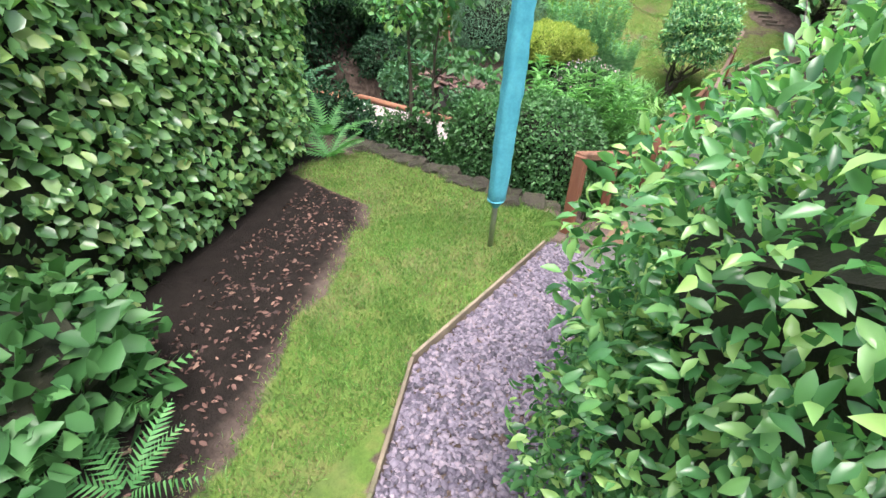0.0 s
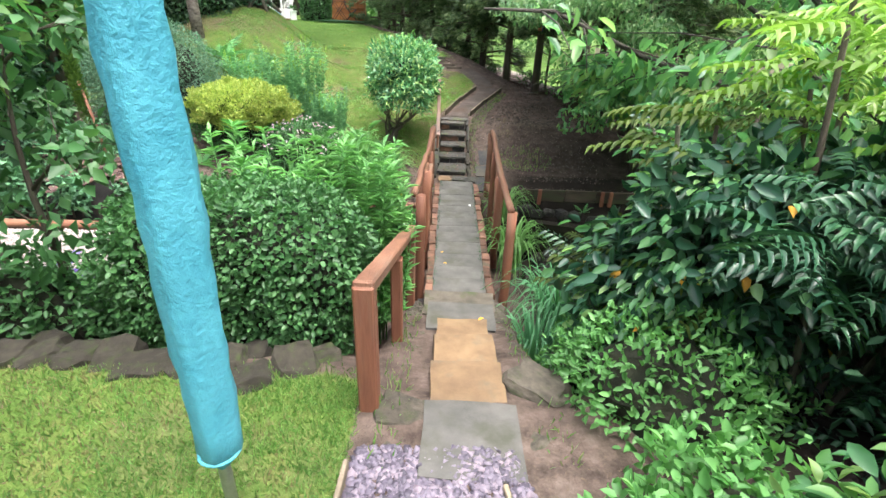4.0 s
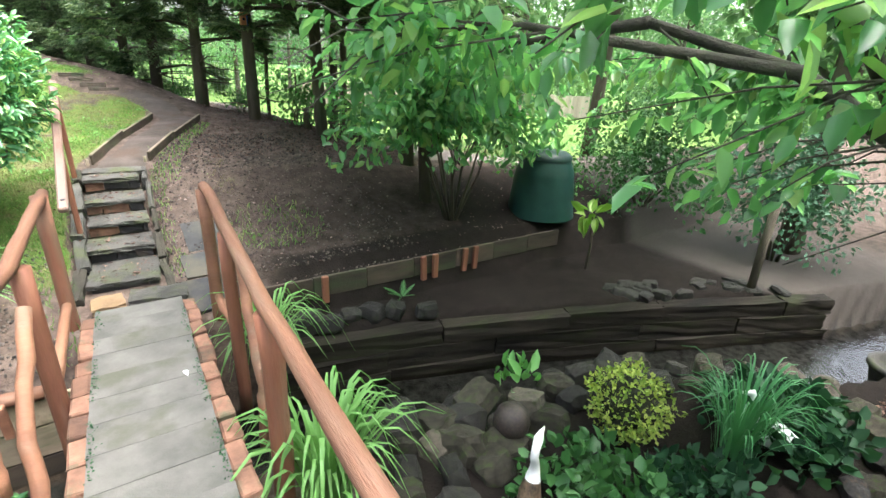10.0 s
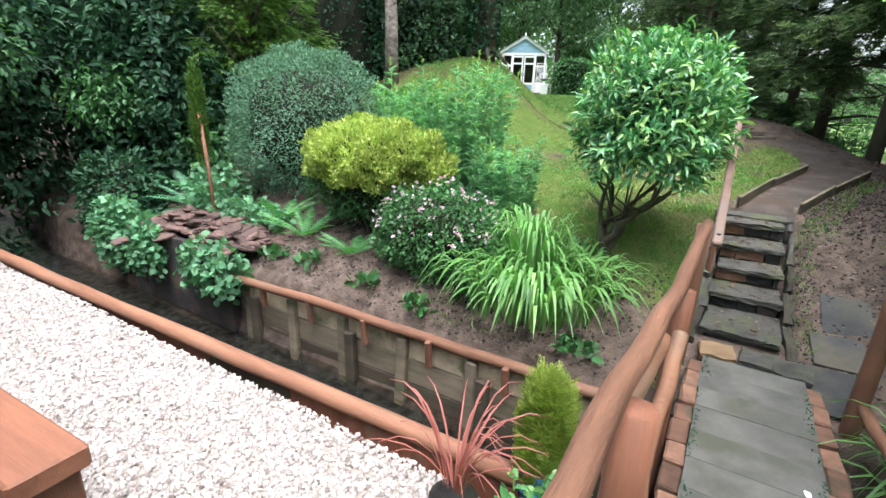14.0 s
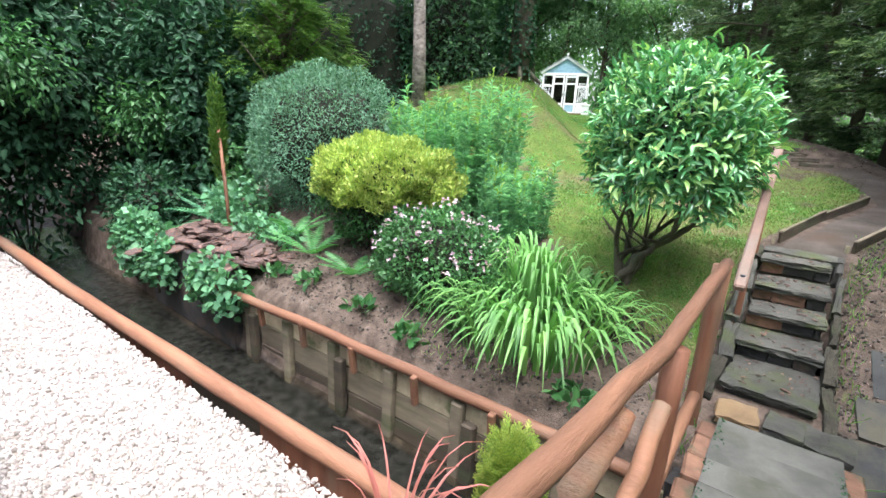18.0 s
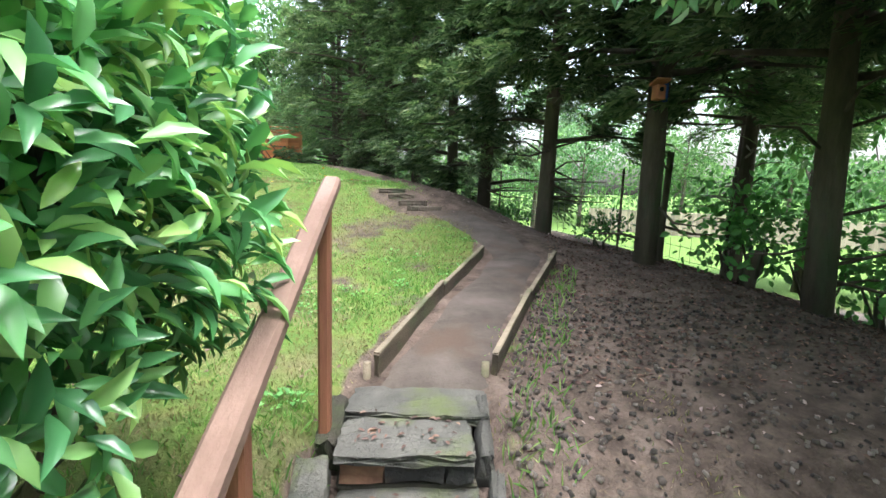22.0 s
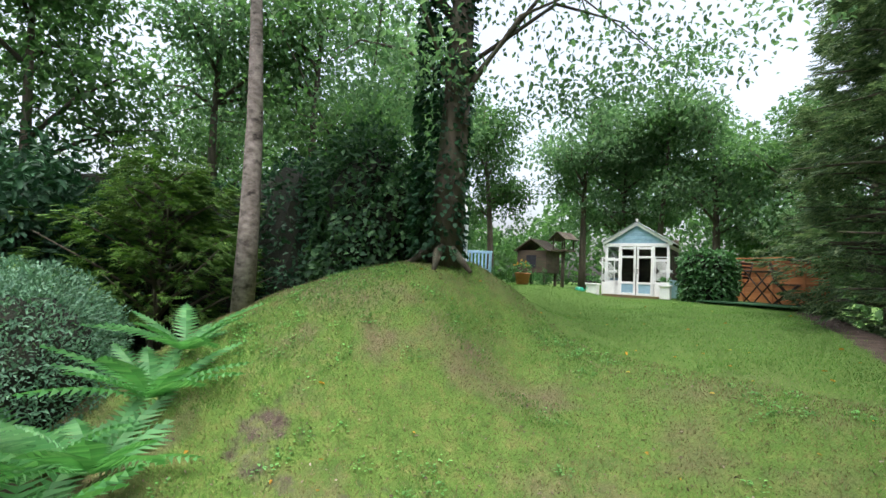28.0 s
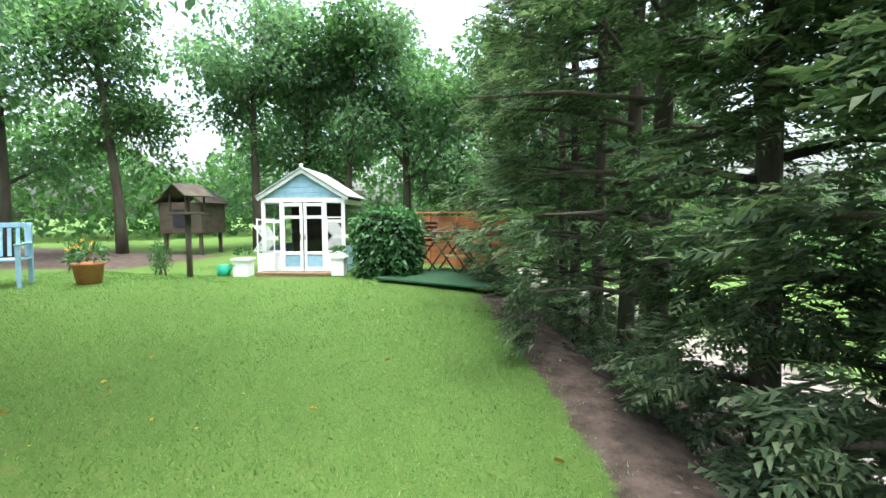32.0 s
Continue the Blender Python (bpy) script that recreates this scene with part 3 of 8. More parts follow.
    c = blend(n, l, sep.outputs[2], c, (0.3, 0.265, 0.235))
    c = blend(n, l, 0.55, c, ramp_of(n, l, fine, 0.45, 1.55), "MULTIPLY")
    l.new(c, p.inputs["Base Color"])
    p.inputs["Roughness"].default_value, p.inputs["Specular IOR Level"].default_value = 0.95, 0.12
    b = n.new("ShaderNodeBump")
    b.inputs["Strength"].default_value, b.inputs["Distance"].default_value = 0.8, 0.02
    l.new(fine, b.inputs["Height"])
    l.new(b.outputs[0], p.inputs["Normal"])
    tagged(part("ground", me, m), "garden ground of lawn, bare dark soil blackened further for shade, and stream bed", "ground", kind="structure")


build_ground()


def build_water():
    xs = np.arange(-12, 13, 0.25)
    rows = np.linspace(-0.06, 1.08, 8)
    yn, yf = stream_near(xs), stream_far(xs)
    gx = np.repeat(xs[:, None], 8, 1)
    gy = yn[:, None] + (yf - yn)[:, None] * rows[None]
    gz = np.full_like(gx, -0.94) + 0.004 * rng.normal(size=gx.shape)
    i = (np.arange(len(xs) - 1)[:, None] * 8 + np.arange(7)[None]).ravel()
    me = fast_mesh("stream", np.stack([gx, gy, gz], -1).reshape(-1, 3), np.stack([i, i + 8, i + 9, i + 1], 1), smooth=True)
    m, n, l, p = nodes_of("shallow_water")
    p.inputs["Base Color"].default_value = (0.45, 0.45, 0.36, 1)
    p.inputs["Roughness"].default_value, p.inputs["IOR"].default_value = 0.04, 1.33
    p.inputs["Transmission Weight"].default_value = 1.0
    geo = n.new("ShaderNodeNewGeometry")
    b = n.new("ShaderNodeBump")
    b.inputs["Strength"].default_value, b.inputs["Distance"].default_value = 0.5, 0.02
    l.new(noise_tex(n, l, geo.outputs["Position"], 9, 3), b.inputs["Height"])
    l.new(b.outputs[0], p.inputs["Normal"])
    ob = tagged(part("water", me, m), "shallow clear stream running between timber and stone banks", "water", kind="structure")
    ob.visible_shadow = False


build_water()
# ---- bridge, steps, edgings, walls ----
def slab(name, sx, sy, sz, at, material, parent, rough=0.006, turn=0.0, tilt=0.0, cuts=2, label=""):
    """A worn stone or concrete slab with uneven edges."""
    bm = block(sx, sy, sz, cuts=cuts)
    for v in bm.verts:
        e = Vector((2 * v.co.x / sx, 2 * v.co.y / sy, 2 * v.co.z / sz))
        edge = max(abs(e.x), abs(e.y)) > 0.95
        v.co += Vector(rng.uniform(-rough, rough, 3)) * (1.0 if edge else 0.5)
        if edge and e.z > 0.9:
            v.co.z -= rough * 0.8
    bmesh.ops.transform(bm, matrix=pose(*at, tilt, 0, turn), verts=bm.verts)
    return part(name, bm, material, parent, label)


DECK = (-3.62, -3.36, -3.1, -2.81, -2.5, -2.23, -2.02, -1.78, -1.55, -1.34, -1.11, -0.88, -0.68, -0.47, -0.265)


def build_bridge():
    t = thing("footbridge", "narrow footbridge of grey slabs edged with bricks over the stream", "bridge", at=(0, 0, 0))
    for ya, yb in zip(DECK, DECK[1:]):
        slab("deck_slab", 0.53 + rng.uniform(-0.006, 0.006), yb - ya - (0.003 if ya in (-2.81, -1.78) else 0.0012), 0.06, (0.025 + rng.uniform(-0.003, 0.003), (ya + yb) / 2, -0.03 + rng.uniform(-0.0012, 0.0012)), M["concrete"], t, 0.001, cuts=3)
    bricks = []
    for k in range(4):
        me = bpy.data.meshes.new("brick")
        bm = block(0.085, 0.158 + 0.008 * k, 0.066, bevel=0.009, rough=0.004)
        bm.to_mesh(me)
        bm.free()
        me.materials.append(M["brick"])
        bricks.append(me)
    for side in (-1, 1):
        y = -3.54
        while y < -0.3:
            b = part("brick", bricks[int(rng.integers(4))], None, t)
            b.matrix_basis = pose(0.025 + side * 0.306 + rng.uniform(-0.012, 0.012), y, -0.054 + rng.uniform(-0.012, 0.006), rng.uniform(-2, 2), rng.uniform(-4, 4), rng.uniform(-5, 5))
            y += 0.186
        part("beam", block(0.09, 3.5, 0.16, (0.025 + side * 0.29, -1.92, -0.165)), M["dark_wood"], t)
    for y in (-3.4, -0.5):
        part("abutment", block(0.8, 0.3, 0.7, (0.02, y, -0.6), cuts=2, rough=0.02), M["dark_stone"], t)


def pole(name, pts, r, parent, material=None, seg=10):
    pts = np.asarray(pts, float)
    fine = np.concatenate([pts[i] + (pts[i + 1] - pts[i]) * np.linspace(0, 1, 6)[:, None][: 6 if i == len(pts) - 2 else 5] for i in range(len(pts) - 1)])
    fine = fine + rng.normal(size=fine.shape) * 0.0035
    return tube(name, fine, r * rng.uniform(0.96, 1.04, len(fine)), material or M["pole_wood"], parent, seg, 0.03)


def build_rails():
    left = thing("bridge_railing", "brown-stained rustic pole railing along the footbridge", "railing", "bridge railings", at=(-0.4, 0, 0))
    pole("handrail", [(0.03, -0.1, 0.82), (0.0, -1.3, 0.76), (-0.02, -2.4, 0.86), (-0.035, -3.36, 0.9)], 0.034, left, M["rail_pole"])
    for y, h, r in ((-0.2, 0.83, 0.045), (-1.2, 0.72, 0.045), (-2.42, 0.84, 0.05), (-3.36, 0.9, 0.05)):
        pole("post", [(0.02, y, -0.55), (0.02, y, h)], r, left, M["red_wood"])
    pole("brace", [(0.02, -0.3, 0.1), (0.02, -1.15, 0.02)], 0.03, left, M["rail_pole"])
    pole("brace", [(0.05, -1.45, 0.62), (0.03, -1.9, 0.25), (0.05, -2.1, -0.1)], 0.03, left)
    pole("brace", [(0.0, -2.45, 0.2), (0.0, -3.3, 0.0)], 0.03, left)
    pole("knee", [(0.0, -1.75, 0.72), (-0.05, -1.95, 0.55), (-0.04, -2.1, 0.2)], 0.04, left)
    right = thing("bridge_railing", "brown-stained rustic pole railing along the footbridge", "railing", "bridge railings", at=(0.5, 0, 0))
    pole("handrail", [(0.04, -0.34, 0.84), (0.03, -1.2, 0.75), (0.02, -2.3, 0.7), (0, -3.3, 0.74)], 0.037, right, M["rail_pole"])
    for y, h, r in ((-0.36, 0.82, 0.045), (-1.15, 0.74, 0.04), (-2.1, 0.68, 0.05), (-3.28, 0.72, 0.05)):
        pole("post", [(0.02, y, -0.55), (0.02, y, h)], r, right, M["pole_wood"] if y > -1 else M["red_wood"])
    pole("brace", [(0.02, -0.45, 0.02), (0.02, -1.1, 0.1)], 0.03, right, M["rail_pole"])
    pole("brace", [(0.06, -1.3, 0.6), (0.03, -1.75, 0.1), (0.0, -1.8, -0.3)], 0.03, right)
    start = thing("newel_railing", "square brown timber post with a sloping rail beside the slabs", "railing", at=(-0.5, -5.72, 0.6))
    part("post", block(0.1, 0.1, 0.82, (0, 0, 0.34), bevel=0.01), M["red_wood"], start)
    part("post", block(0.08, 0.08, 0.85, (0.04, 0.95, -0.05), bevel=0.01), M["red_wood"], start)
    part("post", block(0.08, 0.08, 0.95, (0.06, 1.95, -0.4), bevel=0.01), M["red_wood"], start)
    d = Vector((0.06, 2.0, -0.62))
    bm = block(0.1, d.length, 0.07, bevel=0.012)
    bmesh.ops.transform(bm, matrix=Matrix.Translation(Vector((0, -0.04, 0.745)) + d / 2) @ d.to_track_quat("Y", "Z").to_matrix().to_4x4(), verts=bm.verts)
    part("rail", bm, M["rail_pole"], start)
    hr = thing("stair_handrail", "sloping brown timber handrail beside the stone steps", "handrail", at=(-0.3, 0, 0))
    d = Vector((-0.04, 1.72, 0.755))
    bm = block(0.06, d.length, 0.045, bevel=0.01)
    bmesh.ops.transform(bm, matrix=Matrix.Translation(Vector((0, 0.02, 0.66)) + d / 2) @ d.to_track_quat("Y", "Z").to_matrix().to_4x4(), verts=bm.verts)
    part("rail", bm, M["rail_wood"], hr)
    tube("bolt_hole", [(0, 0.1, 0.71), (0, 0.1, 0.724)], 0.014, M["black_net"], hr, 10)
    for y, zt in ((0.84, 1.0), (1.6, 1.33)):
        g = float(ground(-0.33, y))
        part("post", block(0.04, 0.05, zt - g + 0.2, (-0.02 * y - 0.005, y, (zt + g - 0.2) / 2), bevel=0.008), M["red_wood"], hr)


def build_slabs():
    for y, z, sy, m, w in ((-5.93, 0.64, 0.5, "concrete", 0.48), (-5.47, 0.565, 0.38, "buff", 0.42), (-5.06, 0.45, 0.4, "buff", 0.41), (-4.68, 0.33, 0.34, "buff", 0.38), (-4.3, 0.2, 0.44, "concrete", 0.56), (-3.87, 0.04, 0.46, "stone", 0.66)):
        s = slab("path_slab", w, sy, 0.07, (0.02, y, z - 0.035), M[m], None, 0.006, rng.uniform(-2, 2), tilt=-5.0)
        tagged(s, "worn %s paving slab stepping down to the bridge" % ("buff" if m == "buff" else "grey"), "paving slab", "slabs down to the bridge")
    for i in range(14):
        y = -5.9 + 0.16 * i
        for sx in (-1, 1):
            w = rng.uniform(0.07, 0.15)
            stone("kerb_stone", (0.02 + sx * (0.33 + rng.uniform(0, 0.08)), y, float(np.interp(y, [-5.75, -4.2, -3.6], [0.57, 0.1, -0.1])) - 0.05), (w, 0.17, 0.09), M["stone"], "small mossy edging stone beside the slabs", "stone", "edging stones of the slab path")


STONES = []


def stone_meshes():
    """A few uneven stone shapes, shared by all loose stones."""
    for k in range(8):
        bm = bmesh.new()
        bmesh.ops.create_cube(bm, size=1.0)
        bmesh.ops.subdivide_edges(bm, edges=bm.edges[:], cuts=2, use_grid_fill=True)
        for v in bm.verts:
            d = v.co.normalized()
            v.co = v.co.lerp(d * 0.58, 0.5)
            v.co += Vector(rng.uniform(-0.07, 0.07, 3))
        me = bpy.data.meshes.new("stone")
        bm.to_mesh(me)
        bm.free()
        STONES.append(me)


stone_meshes()
STONE_SKIN = {}


def stone(name, at, size, material, label, category, group, parent=None, tilt=12):
    k = int(rng.integers(len(STONES)))
    key = (k, material.name)
    if key not in STONE_SKIN:
        STONE_SKIN[key] = STONES[k].copy()
        STONE_SKIN[key].materials.append(material)
    ob = part(name, STONE_SKIN[key], None, parent)
    ob.matrix_basis = pose(*at, *rng.uniform(-tilt, tilt, 2), rng.uniform(0, 360)) @ Matrix.Diagonal((*size, 1))
    if not parent:
        tagged(ob, label, category, group)
    return ob


def build_steps():
    t = thing("stone_steps", "six worn dark stone steps with mossy edges up the bank", "steps", at=(0, 0, 0))
    for k, (y, z, d) in enumerate(((0.08, 0.055, 0.52), (0.55, 0.17, 0.4), (0.87, 0.3, 0.34), (1.14, 0.43, 0.38), (1.45, 0.57, 0.23))):
        slab("tread", 0.47 + rng.uniform(-0.03, 0.02), d, 0.04, (-0.05 + rng.uniform(-0.015, 0.015), y + d / 2, z - 0.02), M["step_stone"], t, 0.009, rng.uniform(-3, 3), rng.uniform(-1.5, 1.5), cuts=6)
        x = -0.27
        while x < 0.15:
            w = min(rng.uniform(0.1, 0.23), 0.17 - x)
            red = k > 0 and rng.random() < 0.4
            slab("brick" if red else "riser_stone", w - 0.008, 0.1, 0.075, (x + w / 2, y + 0.075 + rng.uniform(-0.008, 0.008), z - 0.08), M["brick"] if red else M["dark_stone"], t, 0.005, rng.uniform(-3, 3))
            x += w
        slab("footing_stone", 0.45, 0.09, 0.05, (-0.05, y + 0.085, z - 0.145), M["mossy_stone"], t, 0.008, rng.uniform(-2, 2))
    slab("tread", 0.52, 0.27, 0.04, (-0.02, 1.83, 0.567), M["step_stone"], t, 0.009, -3.0, 1.0, cuts=6)
    for sx, w in ((-0.335, 0.085), (0.232, 0.05)):
        y = -0.02
        while y < 1.62:
            d = rng.uniform(0.26, 0.46)
            za, zb = (float(np.interp(q, [0, 0.5, 0.9, 1.5, 1.8], [0.0, 0.12, 0.26, 0.54, 0.59])) for q in (y, y + d))
            slab("side_stone", w + rng.uniform(-0.015, 0.015), d - 0.015, 0.13, (sx + rng.uniform(-0.012, 0.012), y + d / 2, (za + zb) / 2 - 0.06 + rng.uniform(-0.015, 0.012)), M["mossy_stone"] if rng.random() < 0.6 else M["step_stone"], t, 0.009, rng.uniform(-4, 4), math.degrees(math.atan2(zb - za, d)) + rng.uniform(-3, 3), cuts=3)
            y += d
    for x, y in ((-0.17, -0.12), (0.06, -0.1), (0.24, -0.14)):
        slab("threshold_stone", 0.2, 0.22, 0.06, (x, y, -0.02), M["buff"] if x < -0.1 else M["step_stone"], t, 0.01, rng.uniform(-8, 8))
    for x, y, d in ((0.47, -0.14, 0.36), (0.5, 0.24, 0.34), (0.57, 0.66, 0.42)):
        s = slab("side_slab", 0.29, d, 0.05, (x, y, float(ground(x, y)) - 0.005), M["slate_slab"], None, 0.003, 3, float(np.degrees(np.arctan(ground(0.46, y + 0.2) - ground(0.46, y - 0.2))) * 2.4))
        tagged(s, "loose grey slab laid in the dirt beside the steps", "paving slab", "loose slabs beside the steps")


def build_logs():
    for pts, lab in (([(-0.2, 1.95), (0.1, 2.9), (0.48, 4.06)], "left"), ([(0.3, 1.98), (0.62, 2.8), (1.06, 3.88)], "right")):
        t = thing("path_edging", "weathered timber board edging along the dirt path", "edging", "board edgings of the path", at=(0, 0, 0))
        for (x0, y0), (x1, y1) in zip(pts, pts[1:]):
            d = Vector((x1 - x0, y1 - y0, float(ground(x1, y1) - ground(x0, y0))))
            bm = block(0.024, d.length, 0.12, cuts=2, rough=0.004)
            c = Vector(((x0 + x1) / 2, (y0 + y1) / 2, float(ground((x0 + x1) / 2, (y0 + y1) / 2)) + 0.025))
            bmesh.ops.transform(bm, matrix=Matrix.Translation(c) @ d.to_track_quat("Y", "Z").to_matrix().to_4x4(), verts=bm.verts)
            part("board", bm, M["dark_wood"], t)
            bm = block(0.026, d.length, 0.01, cuts=2, rough=0.002)
            bmesh.ops.transform(bm, matrix=Matrix.Translation(c + Vector((0, 0, 0.064))) @ d.to_track_quat("Y", "Z").to_matrix().to_4x4(), verts=bm.verts)
            part("worn_edge", bm, M["grey_wood"], t, "pale worn top edge")
        for (x0, y0) in pts:
            z = float(ground(x0, y0))
            tube("peg", [(x0 - 0.04, y0, z - 0.1), (x0 - 0.04, y0, z + 0.06)], 0.018, M["grey_wood"], t, 6)
    for i, (xa, xb, y, z) in enumerate(((-0.24, 0.15, 5.34, 1.1), (-0.34, -0.02, 5.46, 1.2), (-0.47, -0.17, 5.62, 1.28), (-0.6, -0.28, 5.76, 1.36))):
        s = slab("log_step", xb - xa, 0.09, 0.06, ((xa + xb) / 2, y, float(ground((xa + xb) / 2, y)) + 0.008), M["bark"], None, 0.008, rng.uniform(-6, 6))
        tagged(s, "weathered timber step edge sunk in bare soil", "step", "sunken timber steps")


def build_edging_near():
    pts = [(-0.54, -6.12), (-0.54, -7.9), (-0.17, -8.64), (0.2, -9.4)]
    t = thing("lawn_edging", "thin weathered timber board edging between lawn and slate", "edging", "board edgings", at=(0, 0, 0))
    for (x0, y0), (x1, y1) in zip(pts, pts[1:]):
        d = math.hypot(x1 - x0, y1 - y0)
        z = float(ground((x0 + x1) / 2 - 0.1, (y0 + y1) / 2))
        part("board", block(0.022, d, 0.11, ((x0 + x1) / 2, (y0 + y1) / 2, z), (math.degrees(math.atan2(ground(x1, y1) - ground(x0, y0), d)), 0, -math.degrees(math.atan2(x1 - x0, y1 - y0))), 0.004), M["grey_wood"], t)
    t = thing("path_edging", "thin weathered timber board edging beside the slate path", "edging", "board edgings", at=(0, 0, 0))
    part("board", block(0.022, 1.1, 0.1, (0.24, -6.75, 0.67), (-4, 0, 9), 0.004), M["old_board"], t)


def build_left_wall():
    """Timber-faced bank on the far side of the stream, with a round rail along its top."""
    t = thing("stream_wall", "retaining wall of old boards and posts with a round brown rail", "retaining wall", at=(0, -0.66, 0))
    pole("top_rail", [(-5.0, -0.1, -0.3), (-3.0, -0.02, -0.28), (-1.5, 0.02, -0.3), (-0.55, 0.05, -0.31)], 0.045, t)
    for i in range(7):
        x0 = -5.0 + 0.66 * i
        for z, h in ((-0.45, 0.2), (-0.67, 0.22), (-0.9, 0.22)):
            part("board", block(0.65, 0.03, h, (x0 + 0.33, 0.06, z), (rng.uniform(-2, 2), rng.uniform(-0.6, 0.6), 0.9), 0.005, cuts=0), M["old_board"] if z > -0.6 else M["grey_wood"] if z > -0.8 else M["dark_wood"], t)
        part("post", block(0.1, 0.07, 0.72, (x0, 0.01, -0.72), (0, rng.uniform(-3, 3), 0), 0.012), M["grey_wood"], t)
        if i % 2 == 1:
            part("post", block(0.1, 0.07, 0.62, (x0 + 0.11, -0.01, -0.78), (0, rng.uniform(-3, 3), 0), 0.012), M["dark_wood"], t)
        part("strut", block(0.045, 0.05, 0.24, (x0 + 0.3, -0.04, -0.4), (6, 0, 0), 0.006), M["pole_wood"], t)
    e = thing("gravel_edging", "round brown log edging on dark boards beside the stream", "edging", at=(0, -1.58, 0))
    pole("log", [(-9.0, -0.22, -0.36), (-6.0, -0.16, -0.35), (-3.0, -0.05, -0.34), (-0.9, 0.05, -0.34)], 0.06, e, M["pole_wood"])
    for i in range(9):
        part("board", block(0.92, 0.035, 0.5, (-8.6 + 0.92 * i, -0.09 + 0.015 * i, -0.66), (0, 0, 1), 0.005), M["red_wood"] if i % 3 else M["dark_wood"], e)


def build_right_bank():
    t = thing("board_edging", "low line of brown boards and pegs holding back dark soil", "edging", at=(0, -0.16, 0))
    for i in range(7):
        x0 = 0.8 + 0.52 * i
        part("board", block(0.51, 0.03, 0.2, (x0 + 0.26, 0.0, -0.22), (0, 0, -1.5), 0.005), M["dark_wood"], t)
        for k in range(int(rng.integers(0, 3))):
            part("peg", block(0.06, 0.04, 0.26, (x0 + 0.1 + 0.14 * k, -0.04, -0.24), (0, rng.uniform(-4, 4), 0), 0.006), M["red_wood"], t)
    w = thing("stream_wall", "low retaining wall of dark wet timber sleepers along the stream", "retaining wall", at=(0, 0, 0))
    for z, h, off, start in ((-0.95, 0.2, -0.02, 0.85), (-0.755, 0.185, 0.0, 0.5), (-0.575, 0.17, 0.01, 1.0)):
        xs = start
        while xs < 6.2:
            d = min(rng.uniform(0.9, 1.5), 6.35 - xs)
            xa, xb = max(xs, 0.8), xs + d
            ya, yb = float(stream_far(xa)) + 0.03 + off, float(stream_far(xb)) + 0.03 + off
            slab("sleeper", math.hypot(xb - xa, yb - ya) - 0.012, 0.16, h + 0.004, ((xa + xb) / 2, (ya + yb) / 2 + rng.uniform(-0.01, 0.01), z), M["wet_wood"], w, 0.009, math.degrees(math.atan2(yb - ya, xb - xa)), cuts=3)
            xs += d
    for i in range(26):
        x = rng.uniform(4.2, 6.0)
        stone("loose_stone", (x, float(stream_far(x)) + rng.uniform(0.15, 0.5), -0.47), rng.uniform(0.08, 0.2, 3) * (1, 1, 0.6), M["wet_stone"], "small dark loose stone on the stream bank", "stone", "loose bank stones")
    for x, y, s in ((1.18, -0.4, 0.26), (1.35, -0.5, 0.2), (1.0, -0.42, 0.18), (1.75, -0.5, 0.22), (1.95, -0.55, 0.2), (1.55, -0.46, 0.18), (2.2, -0.7, 0.2)):
        stone("bank_stone", (x, y, -0.42), (s, s * 0.8, s * 0.7), M["wet_stone"], "rough dark stone on top of the stream wall", "stone", "bank stones")
    ring = [(1.25, -1.62), (1.37, -1.75), (1.6, -1.85), (1.78, -1.9), (2.0, -2.02), (2.25, -2.02), (2.6, -1.98), (2.9, -1.97), (3.15, -2.02), (3.4, -2.12), (3.7, -2.3), (3.95, -2.45), (4.2, -2.65), (4.42, -2.85), (4.48, -3.1), (4.42, -3.35), (4.2, -3.5), (3.9, -3.6), (3.6, -3.65), (3.33, -3.68), (3.0, -3.62), (2.7, -3.5), (2.5, -3.4), (1.5, -2.0), (1.9, -2.2), (1.7, -2.3), (1.45, -2.25), (3.3, -2.35), (4.1, -2.9), (2.1, -3.3), (1.8, -3.2), (1.3, -1.9), (1.6, -2.1), (1.2, -2.1), (1.75, -2.05), (2.0, -1.75), (1.15, -1.8), (1.35, -2.45), (2.3, -2.2), (2.6, -2.15), (1.05, -2.3), (3.6, -2.5), (3.0, -2.2), (2.8, -2.25)]
    for x, y in ring:
        s = rng.uniform(0.14, 0.31)
        z = -0.62 + 0.05 * rng.random()
        stone("rockery_stone", (x, y, z), (s, s * rng.uniform(0.6, 0.9), s * rng.uniform(0.55, 0.85)), M["stone"] if rng.random() < 0.1 else M["mossy_stone"] if rng.random() < 0.6 else M["wet_stone"], "rough dark rockery stone round the stream bed planting", "stone", "rockery stones", tilt=25)
        stone("rockery_stone", (x + rng.uniform(-0.1, 0.1), y + rng.uniform(-0.05, 0.2), z - 0.2), (s, s * 0.8, s * 0.8), M["wet_stone"], "rough dark rockery stone round the stream bed planting", "stone", "rockery stones", tilt=25)


build_bridge()
build_rails()
build_slabs()
build_steps()
build_logs()
build_edging_near()
build_left_wall()
build_right_bank()


